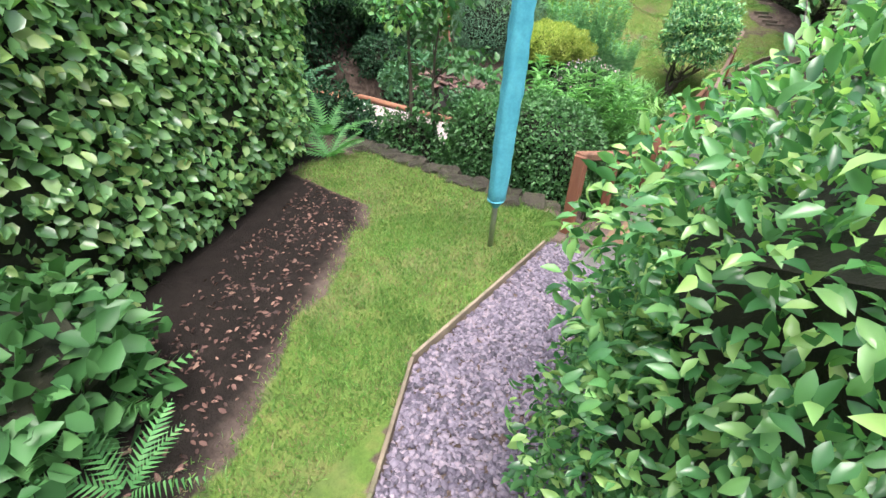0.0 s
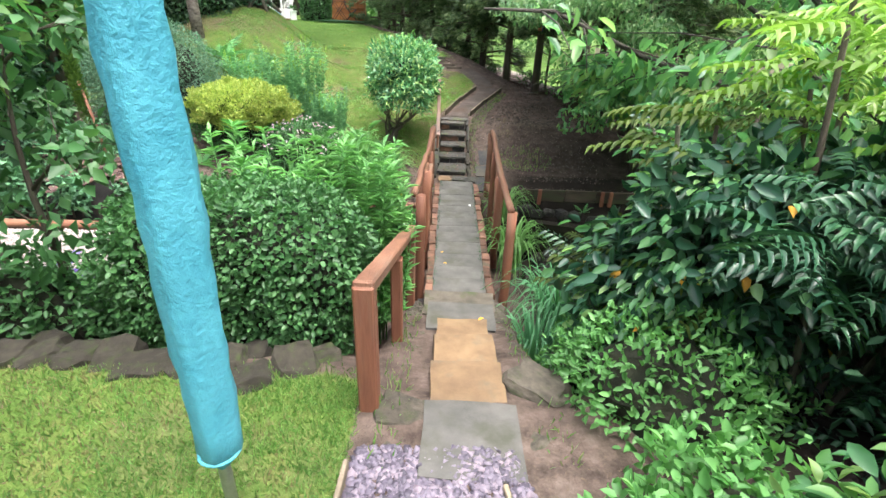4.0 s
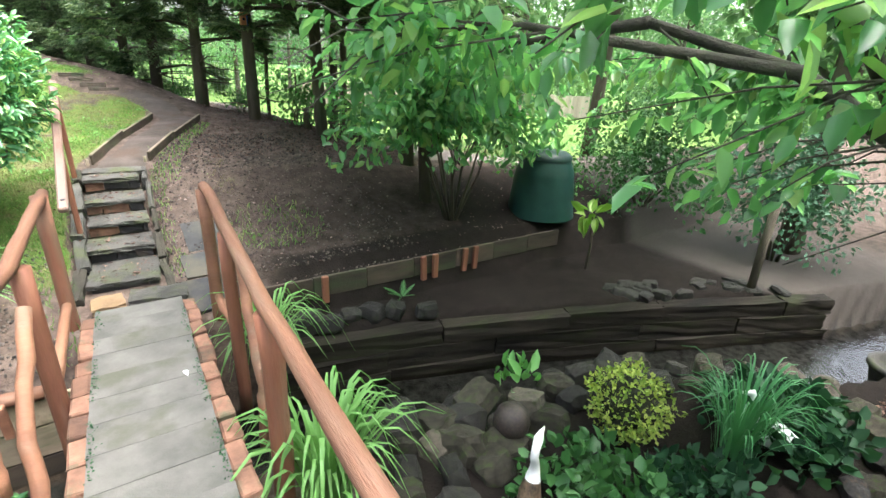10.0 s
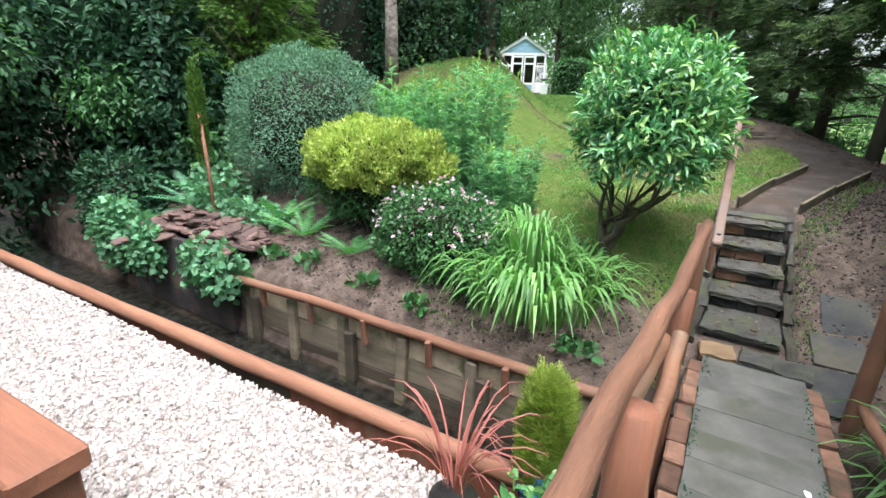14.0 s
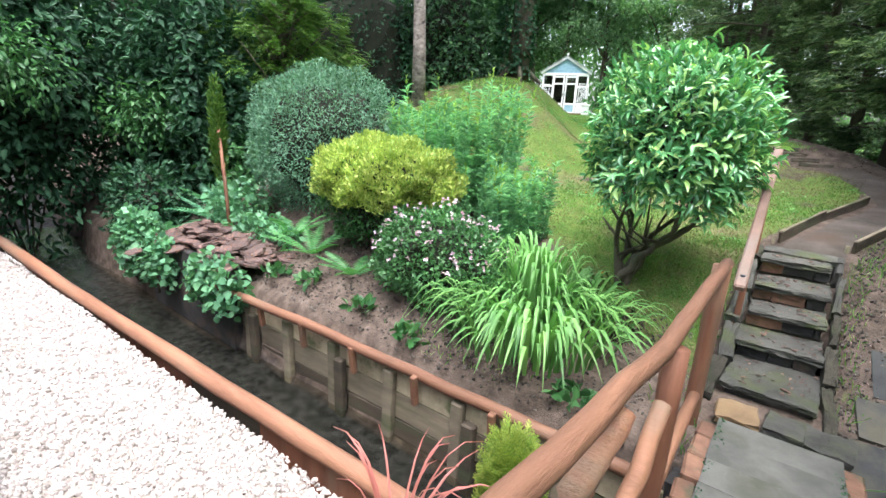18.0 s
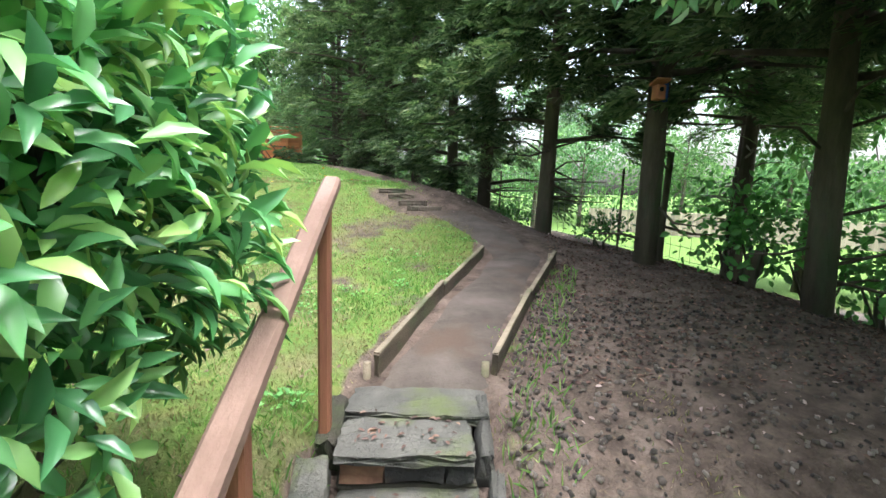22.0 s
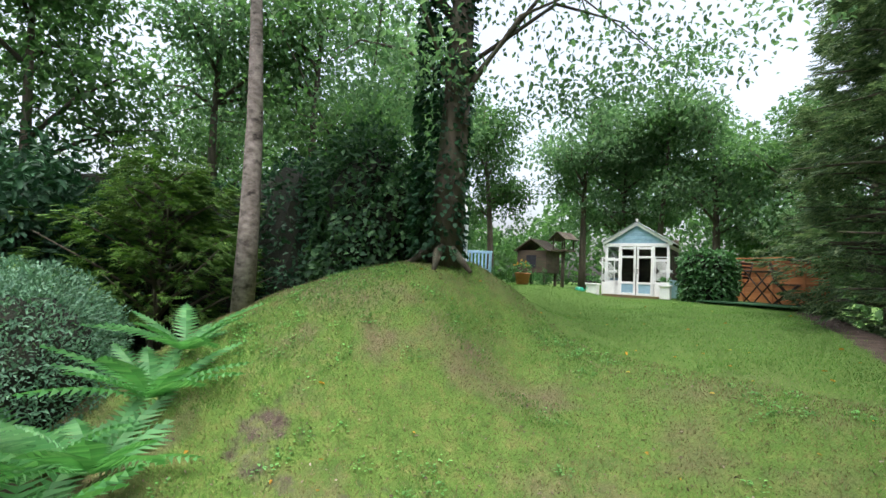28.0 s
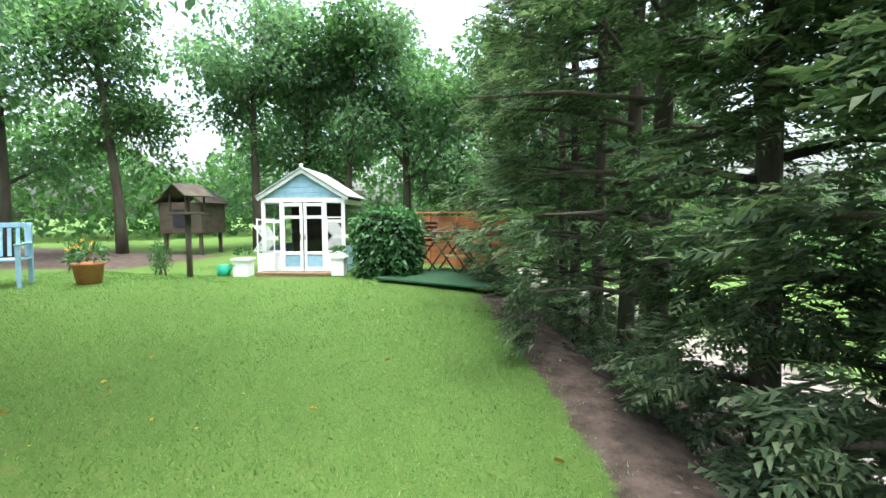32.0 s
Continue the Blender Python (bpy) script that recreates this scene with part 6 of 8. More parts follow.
shrub("bramble", "straggling bramble with pale serrated leaves beside a conifer trunk", (2.55, 3.75, 1.15), (0.55, 0.4, 0.45), L["bright"], 620, 0.07, 0.65, 2.0, 0.9, 0.3, 3.0, -0.9, 66, 0.5, 0.0, LEAF, size=0, stems=9, group="brambles")
shrub("bramble", "straggling bramble with pale serrated leaves on the dark bank", (3.3, 3.2, 0.9), (0.6, 0.4, 0.35), L["bright"], 520, 0.07, 0.65, 2.0, 0.9, 0.3, 3.0, -0.9, 67, 0.5, 0.0, LEAF, size=0, stems=8, group="brambles")
for x, y in ((1.75, 5.1), (1.0, 6.6), (0.5, 7.4)):
    shrub("undergrowth", "low ragged green growth at the foot of the conifers", (x + 0.15, y, float(ground(x, y)) + 0.18), (0.35, 0.3, 0.2), L["mid"], 380, 0.06, 0.5, 2.0, 0.8, 0.3, 3.0, -0.6, int(70 + 3 * y), 0.6, 0.3, SLIM, size=0, stems=4, group="undergrowth", category="plant")
shrub("fuchsia", "loose mid-green shrub beyond the lawn edge stones", (-2.95, -4.95, 0.45), (0.6, 0.22, 0.55), L["mid"], 3600, 0.06, 0.55, 2.0, 0.5, 0.2, 2.5, -0.9, 68, 0.6, 0.1, LEAF, base=0.1)


def elder():
    """A leaning tree whose pale leafy boughs hang over the path."""
    t = thing("elder_tree", "leaning tree with pale green leaves hanging over the path", "tree", at=(3.05, 0.75, float(ground(3.05, 0.75))))
    tube("trunk", [(0, 0, -0.1), (-0.05, 0.05, 0.9), (-0.2, 0.15, 1.8), (-0.5, 0.3, 2.5)], [0.075, 0.06, 0.05, 0.04], M["bark"], t, 9, 0.08)
    for e in ((-1.1, 0.5, 2.5), (-1.9, 0.9, 2.42), (-1.5, 1.6, 2.45), (-0.6, 1.4, 2.6), (-1.9, 0.1, 2.45), (-1.0, -0.5, 2.55), (-1.9, 1.5, 2.35), (-0.4, -0.6, 2.1), (0.5, 0.9, 2.3)):
        e = np.array(e)
        tube("bough", [(-0.3, 0.2, 2.1), e * (0.5, 0.5, 0.97) + (0, 0, 0.15), e * (0.85, 0.85, 1.05), e], [0.03, 0.022, 0.013, 0.006], M["bark"], t, 7, 0.06)
        q = e * (rng.uniform(0.65, 1.05, (800, 1)) * (1, 1, 0) + (0, 0, 1)) + unit(rng.normal(size=(800, 3))) * rng.random((800, 1)) ** 0.5 * (0.55, 0.55, 0.28)
        foliage("bough_leaves", q, rng.normal(size=q.shape) * 0.7 + (0, 0, -0.6), 0.1 * rng.uniform(0.6, 1.2, 800), 0.45, L["elder"], t, LEAF)


elder()
# ---- trees ----
ROW = [(2.6, 3.05, 1.5), (1.9, 3.95, 1.55), (1.33, 5.25, 1.01), (0.73, 6.35, 0.4), (0.3, 7.3, 0.1), (-0.25, 8.25, 0.08), (-0.75, 9.2, 0.08), (-1.3, 10.1, 0.1), (-1.6, 11.1, 0.25), (-2.05, 12.1, 0.25), (-2.5, 13.2, 0.3), (-2.85, 14.4, 0.3)]
for i, (x, y, low) in enumerate(ROW):
    conifer("tall dark green conifer with drooping sprays and a bare lower trunk" if low > 1 else "tall dark green conifer clothed almost to the ground", (x, y), (6.5 if i < 7 else 8.2) + 0.4 * (i % 3), (1.7, 1.4, 1.15)[i] if i < 3 else 2.1 if i > 6 else 0.88, low, 14000 if i < 3 else 8400 if i == 3 else 10500 if i < 7 else 8200, 0.24 if i < 4 else 0.2, 60 + i, 0.075, bare=10 if low > 1 else 4, flare=i > 6)
for i, (x, y, low) in enumerate(((3.3, 1.6, 1.9), (4.4, 6.6, 2.3), (3.75, 5.6, 2.2), (4.9, 3.6, 2.0))):
    conifer("tall dark green conifer with drooping sprays and a bare lower trunk", (x, y), 6.4, 1.7, low, 6500, 0.27, 80 + i, 0.075, bare=8)
conifer("broad golden-green cypress bush", (-8.15, 2.5), 2.7, 1.7, 0.12, 8000, 0.18, 90, 0.08, "", "cypress_bush", L["cypress"], slope=0.9)
broadleaf("birch_tree", "slender pale-barked tree with airy light foliage", (-5.42, 3.16), 8.5, 2.4, L["palefar"], 15000, 0.07, 0.1, (-0.68, -0.3), M["birch_bark"], 0.45, 12, 5)


def oak():
    t = broadleaf("oak_tree", "stout ivy-clad tree on the grassy mound", (-4.9, 5.34), 10.0, 4.4, L["tree"], 15000, 0.1, 0.185, (0.3, 0.2), M["bark"], 0.34, 16, 6)
    for a, r in ((0.2, 0.5), (1.6, 0.45), (2.9, 0.6), (4.4, 0.5), (5.5, 0.4)):
        tube("root", [(0, 0, 0.25), (math.cos(a) * 0.25, math.sin(a) * 0.25, 0.08), (math.cos(a) * r, math.sin(a) * r, -0.12)], [0.1, 0.06, 0.025], M["bark"], t, 8, 0.06)
    ends = [(1.6, 1.8, 2.9), (2.9, 3.4, 3.5), (0.8, -1.5, 3.0), (-1.2, -1.2, 2.9), (0.6, 4.4, 3.6), (-1.6, 1.0, 3.0)]
    for i, e in enumerate(ends):
        e = np.array(e)
        tube("bough", [(0.05, 0.03, 1.9 + 0.12 * i), e * (0.35, 0.3, 1.0) + rng.normal(size=3) * 0.12, e * (0.6, 0.7, 1.12) + rng.normal(size=3) * 0.12, e + (0, 0, -0.25)], [0.034, 0.024, 0.014, 0.005], M["bark"], t, 7, 0.05)
        w = e * rng.uniform(0.45, 1.0, (700, 1)) + unit(rng.normal(size=(700, 3))) * 0.95 * rng.random((700, 1)) ** 0.5 * (1, 1, 0.5)
        w[:, 2] = np.maximum(w[:, 2], 1.9) + 0.2
        foliage("bough_leaves", w, rng.normal(size=(700, 3)) + (0, 0, -0.6), 0.085 * rng.uniform(0.6, 1.2, 700), 0.6, L["palefar"], t, LEAF)
    n = 4200
    h, a = rng.uniform(0.05, 4.2, n), rng.uniform(0, 6.283, n)
    r = 0.2 + 0.09 * rng.random(n) + 0.12 * (np.cos(a - 3.5) > 0.2)
    p = np.stack([np.cos(a) * r, np.sin(a) * r, h], 1)
    keep = rng.random(n) < 0.35 + 0.65 * (np.cos(a - 3.5) > -0.2)
    foliage("ivy", p[keep], np.stack([np.cos(a), np.sin(a), -0.6 * np.ones(n)], 1)[keep] + rng.normal(size=(keep.sum(), 3)) * 0.4, 0.085, 0.8, L["dark"], t, LEAF)


oak()
shrub("ivy_thicket", "dark mass of ivy and holly behind the mound", (-6.2, 4.9, 2.75), (1.05, 0.8, 1.5), L["ivy"], 10000, 0.1, 0.6, 2.2, 0.4, 0.2, 2.4, -0.95, 91, 0.6, -0.2, SLIM)
shrub("boundary_hedge", "long dark clipped boundary hedge", (-9.2, 4.4, 2.6), (2.6, 0.5, 1.4), L["dark"], 10000, 0.1, 0.6, 6.0, 0.3, 0.06, 4.0, -0.95, 92, 0.6, 0.0, SLIM, category="hedge", size=0.9)

FAR = [(-10.5, 0.5, 9, 3.0, "tree"), (-12.5, 3.5, 10, 3.4, "palefar"), (-11.0, 5.5, 9, 3.0, "tree"), (-13.5, 8.5, 9, 3.2, "palefar"), (-12.5, -4.5, 9, 3.2, "tree"), (-9.0, -8.5, 8, 3.0, "tree"),
       (-16.0, 12.0, 7, 2.8, "palefar"), (-14.6, 13.9, 8.5, 2.8, "tree"), (-11.7, 15.9, 7.5, 2.5, "palefar"), (-10.6, 16.9, 6.5, 2.4, "palefar"), (-9.4, 17.2, 6.5, 2.3, "tree"), (-7.6, 17.5, 6.5, 2.6, "palefar"), (-5.6, 18.0, 7, 2.6, "tree"), (-3.6, 17.5, 7, 2.6, "palefar"), (-1.5, 16.5, 7, 2.6, "tree"),
       (6.6, 8.0, 7.5, 2.2, "tree"), (8.6, 10.2, 8, 2.8, "palefar"), (5.5, 24, 8, 3.6, "palefar"), (11.0, 33.5, 9, 4.0, "mid"), (17.5, 32.0, 8, 4.0, "tree"), (22.0, 28.0, 9, 4.0, "mid"), (26.5, 23.0, 8, 4.0, "palefar"), (29.0, 17.0, 9, 4.0, "tree"), (18.0, 7.0, 7, 3.0, "palefar"), (9.5, 6.5, 8, 3.2, "tree"), (8.2, 2.6, 7.5, 3.0, "palefar"), (11.5, -0.5, 8, 3.0, "tree"), (10.0, -5.0, 8, 3.0, "palefar"), (7.0, -8.5, 8, 3.0, "tree"), (7.6, -1.5, 7.5, 2.8, "palefar"),  (-18, 4, 10, 3.4, "tree"), (-17, -2, 10, 3.4, "tree")]
for i, (x, y, h, c, m) in enumerate(FAR):
    broadleaf("broadleaf_tree", "broad-leaved tree in full summer leaf" if m == "tree" else "dark green broad-leaved tree in full summer leaf" if m == "mid" else "pale green broad-leaved tree in summer leaf", (x, y), h, c, L[m], 9500 if x < 0 else 5000, 0.15 if x < 0 else 0.18, 0.13, (rng.uniform(-0.6, 0.6), rng.uniform(-0.4, 0.4)), M["bark"], 0.28, 10, 100 + i, "boundary trees")


shrub("boundary_hedge", "long dark clipped boundary hedge", (-10.2, 3.2, 2.2), (0.7, 3.2, 1.6), L["dark"], 9000, 0.12, 0.6, 6.0, 0.3, 0.06, 4.0, -0.95, 93, 0.6, 0.0, SLIM, category="hedge", size=0.9)


def woods():
    """A belt of woods that closes the view all round."""
    n = 110000
    a = rng.uniform(0, 6.283, n)
    r = rng.uniform(22, 34, n) + 14 * sstep(-0.1, 0.3, a) * sstep(1.75, 1.4, a)
    h = rng.random(n) ** 0.8 * (6.5 + 2.5 * np.sin(a * 7) + 1.5 * np.sin(a * 17 + 2))
    p = np.stack([np.cos(a) * r - 3, np.sin(a) * r + 4, h], 1)
    p[:, 2] += ground(p[:, 0], p[:, 1])
    ob = foliage("woods", p, rng.normal(size=(n, 3)) + (0, 0, -0.4), rng.uniform(0.2, 0.5, n), 0.65, L["tree"], None, SLIM)
    tagged(ob, "belt of green woods beyond the garden", "woods", kind="stuff")


woods()


# ---- lawn blades and litter ----
def blades(name, label, n, box, mask, height, keep=1.0, leaf="grass"):
    x, y = rng.uniform(box[0], box[1], n), rng.uniform(box[2], box[3], n)
    m = rng.random(n) < mask(x, y) * keep
    x, y = x[m], y[m]
    p = np.stack([x, y, ground(x, y) - 0.004], 1)
    ax = rng.normal(size=p.shape) * (0.5, 0.5, 0.1) + (0, 0, 1)
    tv, tf = [(0, -0.5, 0), (0, 0.5, 0), (0.55, 0.36, 0.08), (1, 0, 0.35)], [(0, 1, 2), (0, 2, 3)]
    f, s, u = frames_of(ax, rng.normal(size=p.shape))
    ln = height * rng.uniform(0.5, 1.3, len(p))
    me = fast_mesh(name, *stamped(tv, tf, p, f, s, u, np.stack([ln, np.full(len(p), 0.0055), ln], 1)))
    tagged(part(name, me, L[leaf]), label, "grass", kind="stuff")


blades("near_lawn_grass", "short green mown grass of the near lawn", 120000, (-3.4, -0.4, -9.8, -5.3), lambda x, y: lawn_near(x, y) * (0.3 + 0.7 * lush(x, y)), 0.04)
blades("near_lawn_straw", "dry straw-coloured grass in the near lawn", 45000, (-3.4, -0.4, -9.8, -5.3), lambda x, y: lawn_near(x, y) * (1 - lush(x, y)), 0.03, 0.8, "drygrass")


def weedy(x, y):
    return (0.5 * (np.hypot((x - 1.25) / 0.5, (y - 0.65) / 0.35) < 1) + 0.6 * (np.abs(x - path_mid(y) - 0.42) < 0.12) * (y > 1.4) * (y < 3.6) + 0.6 * (np.abs(x - 0.3) < 0.09) * (y > 0.1) * (y < 1.7) + 0.5 * (np.abs(x + 0.48) < 0.14) * (y > -0.5) * (y < 1.6)
            + 0.35 * (np.hypot((x + 2.0) / 0.7, (y + 0.35) / 0.14) < 1) + 0.4 * (np.abs(np.abs(x - 0.02) - 0.42) < 0.08) * (y > -6.1) * (y < -4.2))


blades("weed_grass", "tufts of thin grass in the bare soil", 60000, (-2.8, 2.0, -6.2, 3.7), weedy, 0.06)
blades("bank_lawn_grass", "short green grass of the sloping lawn", 300000, (-7.0, 1.0, 0.0, 8.5), lambda x, y: lawn_far(x, y) * lush(x, y) * sstep(8.5, 5.5, y), 0.032, 0.95)
blades("bank_lawn_straw", "thin worn straw-coloured grass of the sloping lawn", 190000, (-7.0, 1.0, 0.0, 6.5), lambda x, y: lawn_far(x, y) * (1 - 0.75 * lush(x, y)), 0.024, 0.8, "drygrass")
blades("upper_lawn_grass", "short bright green grass of the upper lawn", 140000, (-9.5, 1.0, 5.0, 13.0), lambda x, y: lawn_far(x, y) * sstep(5.0, 8.5, y), 0.028, leaf="meadow")


def clover(n):
    """Little rosettes of broad leaves in the greener patches of the slope."""
    x, y = rng.uniform(-5.5, 0.6, n), rng.uniform(1.6, 6.4, n)
    k = rng.random(n) < lawn_far(x, y) * lush(x, y)
    x, y = np.repeat(x[k], 14), np.repeat(y[k], 14)
    a, r = rng.uniform(0, 6.283, len(x)), rng.random(len(x)) ** 0.6 * 0.07
    x, y = x + np.cos(a) * r, y + np.sin(a) * r
    p = np.stack([x, y, ground(x, y) + rng.uniform(0.008, 0.03, len(x))], 1)
    ob = foliage("clover", p, np.stack([np.cos(a), np.sin(a), rng.uniform(0.0, 0.7, len(x))], 1), 0.026 * rng.uniform(0.6, 1.3, len(x)), 0.75, L["bright"], None, LEAF, up=np.tile([[0, 0, 1.0]], (len(x), 1)))
    tagged(ob, "small broad-leaved weeds growing in the sloping lawn", "weeds", kind="stuff")


clover(800)


def litter(name, label, n, box, mask, size, material):
    x, y = rng.uniform(box[0], box[1], n), rng.uniform(box[2], box[3], n)
    m = mask(x, y)
    x, y = x[m], y[m]
    p = np.stack([x, y, ground(x, y) + 0.006], 1)
    ob = foliage(name, p, rng.normal(size=p.shape) * (1, 1, 0.25), size * rng.uniform(0.5, 1.3, len(p)), 0.5, material, None, LEAF, up=np.tile([[0, 0, 1.0]], (len(p), 1)) + rng.normal(size=p.shape) * 0.4)
    tagged(ob, label, "leaf litter", kind="stuff")


litter("hedge_litter", "dead brown leaves on the soil under the hedge", 3000, (-3.2, -0.7, -9.6, -6.4), lambda x, y: (x < soil_edge(y)) & (x > soil_edge(y) - 0.8), 0.042, L["litter"])
litter("bank_litter", "scattered dead leaves and bark on the dark bank", 1300, (0.3, 6.0, -0.1, 2.0), lambda x, y: x > path_mid(y), 0.026, L["bark_chip"])
litter("root_litter", "thick brown leaf and twig litter under the nearest conifers", 11000, (0.5, 4.2, 1.9, 5.6), lambda x, y: x > path_mid(y) + 0.3, 0.026, L["litter"])
litter("row_litter", "scattered dead leaves and bark under the conifers", 3500, (-3.5, 2.5, 5.0, 13.0), lambda x, y: (row_side(x, y) > -1.0) & (row_side(x, y) < 1.2), 0.035, L["bark_chip"])
litter("bark_chips", "pale bark chips under the cherry tree", 6000, (4.0, 6.2, -5.4, -3.4), lambda x, y: y < -3.3 - 0.2 * (x - 4.5), 0.04, L["litter"])
litter("lawn_leaves", "a few fallen yellow leaves on the lawn", 140, (-6, 1, 0.9, 11), lambda x, y: lawn_far(x, y) > 0.5, 0.05, L["orange"])


def deck_moss(n):
    y = rng.uniform(-3.62, -0.27, n)
    side = np.where(rng.random(n) < 0.5, -1, 1)
    x = 0.025 + side * (0.262 - np.abs(rng.normal(size=n)) * 0.018)
    p = np.stack([x, y, np.full(n, 0.002)], 1)[np.sin(y * 9 + side) + np.sin(y * 23) > -0.6]
    ob = foliage("deck_moss", p, rng.normal(size=p.shape) * (1, 1, 0.4) + (0, 0, 0.3), 0.01 * rng.uniform(0.5, 1.5, len(p)), 0.8, L["dark"], None, SLIM)
    tagged(ob, "thin green moss along the edges of the bridge planks", "moss", kind="stuff")


deck_moss(1500)


def step_litter(n):
    y, x = rng.uniform(0.12, 1.9, n), rng.uniform(-0.26, 0.17, n)
    z = np.select([y < 0.55, y < 0.87, y < 1.14, y < 1.45], [0.055, 0.17, 0.3, 0.43], 0.57) + 0.008
    p = np.stack([x, y, z], 1)
    ob = foliage("step_litter", p, rng.normal(size=p.shape) * (1, 1, 0.15), 0.026 * rng.uniform(0.5, 1.5, n), 0.5, L["litter"], None, LEAF, up=np.tile([[0, 0, 1.0]], (n, 1)))
    tagged(ob, "dead leaves and moss caught on the stone steps", "leaf litter", kind="stuff")


step_litter(260)
litter("gravel_litter", "scattered dark leaf bits on the white gravel", 420, (-8.0, -1.2, -3.3, -1.7), lambda x, y: x < 0, 0.022, L["litter"])
litter("slate_litter", "scattered yellow and brown leaves on the dark slate", 240, (-6.3, -2.4, -4.4, -3.6), lambda x, y: x < 0, 0.05, L["orange"])
litter("lawn_litter", "small brown leaf bits and clippings in the sloping lawn", 2600, (-6.5, 1.0, 0.5, 6.5), lambda x, y: lawn_far(x, y) > 0.5, 0.026, L["bark_chip"])
# ---- things of the near lawn ----
def lathe(name, profile, material, parent=None, seg=20, label="", at=(0, 0, 0)):
    """A turned shape from radius, height pairs; the pairs go up the outside and down the inside."""
    pr = np.asarray(profile, float)
    a = np.linspace(0, 2 * np.pi, seg, endpoint=False)
    v = np.stack([pr[:, :1] * np.cos(a), pr[:, :1] * np.sin(a), np.repeat(pr[:, 1:], seg, 1)], -1).reshape(-1, 3) + np.asarray(at)
    n = len(pr)
    f = [(i * seg + j, i * seg + (j + 1) % seg, (i + 1) * seg + (j + 1) % seg, (i + 1) * seg + j) for i in range(n - 1) for j in range(seg)]
    return part(name, fast_mesh(name, v, np.array(f), smooth=True), material, parent, label)


def clothes_dryer():
    t = thing("rotary_dryer", "rotary clothes dryer folded inside a wrinkled teal cover", "clothes dryer", at=(-0.88, -6.43, 0.7))
    tube("pole", [(-0.01, 0, -0.15), (0, 0, 0.35), (0.02, 0, 0.6)], 0.022, M["steel"], t, 10)
    h = np.linspace(0.33, 2.4, 26)
    k = np.linspace(0, 1, 26)
    rad = np.interp(k, [0, 0.02, 0.05, 0.5, 0.92, 1], [0.022, 0.06, 0.068, 0.074, 0.066, 0.02])
    a = np.linspace(0, 2 * np.pi, 18, endpoint=False)
    rr = rad[:, None] * (1 + 0.12 * np.sin(a * 4 + 1)[None] + 0.05 * np.sin(a[None] * 7 + h[:, None] * 9) + 0.06 * np.sin(h[:, None] * 31 + a[None] * 2))
    v = np.stack([rr * np.cos(a) + 0.07 * k[:, None], rr * np.sin(a), np.repeat(h[:, None], 18, 1)], -1).reshape(-1, 3)
    f = [(i * 18 + j, i * 18 + (j + 1) % 18, (i + 1) * 18 + (j + 1) % 18, (i + 1) * 18 + j) for i in range(25) for j in range(18)]
    part("cover", fast_mesh("cover", v, np.array(f), smooth=True), M["teal"], t)
    a = np.linspace(0, 2 * np.pi, 19)
    tube("drawcord", np.stack([0.066 * np.cos(a), 0.066 * np.sin(a), np.full(19, 0.4)], 1), 0.006, M["teal"], t, 6)


clothes_dryer()
for i in range(12):
    x = -3.3 + 0.21 * i
    stone("lawn_stone", (x, -5.42 + 0.05 * rng.normal(), 0.55), (rng.uniform(0.24, 0.38), 0.24, 0.17), M["mossy_stone"], "dark mossy stone along the edge of the lawn", "stone", "stones edging the lawn", tilt=12)
    if i % 2:
        stone("lawn_stone", (x + 0.1, -5.3, 0.46), (0.3, 0.22, 0.2), M["mossy_stone"], "dark mossy stone along the edge of the lawn", "stone", "stones edging the lawn", tilt=14)
for i, (x, y, z) in enumerate(((-3.75, -5.35, 0.5), (-3.95, -5.0, 0.36), (-4.2, -4.7, 0.2), (-4.35, -4.4, 0.02))):
    s = slab("rough_step", 0.75, 0.4, 0.12, (x, y, z - 0.03), M["stone"], None, 0.015, 25)
    tagged(s, "rough brown stone step going down to the terrace", "step", "rough steps to the terrace")
broadleaf("laburnum", "slender many-stemmed sapling with yellow-green leaves", (-3.0, -5.0), 3.0, 0.9, L["lime"], 900, 0.1, 0.03, (0.1, 0.1), None, 0.4, 8, 201)
broadleaf("laburnum", "slender many-stemmed sapling with yellow-green leaves", (-2.75, -4.8), 2.6, 0.8, L["mid"], 800, 0.1, 0.03, (0.2, 0.0), None, 0.4, 7, 202)
for x, y, sx, sy in ((-0.33, -5.75, 0.24, 0.28), (-0.3, -6.02, 0.26, 0.2), (0.33, -6.0, 0.16, 0.3), (0.42, -5.5, 0.24, 0.36)):
    stone("path_stone", (x, y, 0.56), (sx, sy, 0.12), M["stone"], "rough flat stone beside the top slab", "stone", "stones beside the slabs", tilt=5)


# ---- terrace ----
def plank_bench(at, turn, label):
    t = thing("plank_bench", label, "bench", "plank benches", at=at, turn=turn)
    part("seat", block(1.28, 0.26, 0.1, (0, 0, 0.56), bevel=0.012), M["bench_wood"], t)
    for x in (-0.52, 0.55):
        part("leg", block(0.1, 0.2, 0.56, (x, 0, 0.25), bevel=0.01), M["red_wood"], t)


plank_bench((-2.82, -3.04, -0.42), 4, "brown-stained solid timber bench on white gravel")
plank_bench((-6.6, -3.3, -0.42), 3, "brown-stained solid timber bench at the terrace end")


def pot(label, at, r, h, material, taper=0.75):
    t = thing("flower_pot", label, "plant pot", "flower pots", at=at)
    lathe("pot", [(r * taper * 0.9, 0), (r * taper, 0.0), (r * 0.97, h * 0.88), (r * 1.06, h * 0.9), (r * 1.06, h), (r * 0.95, h), (r * 0.9, h * 0.86), (0.001, h * 0.84)], material, t)
    return t


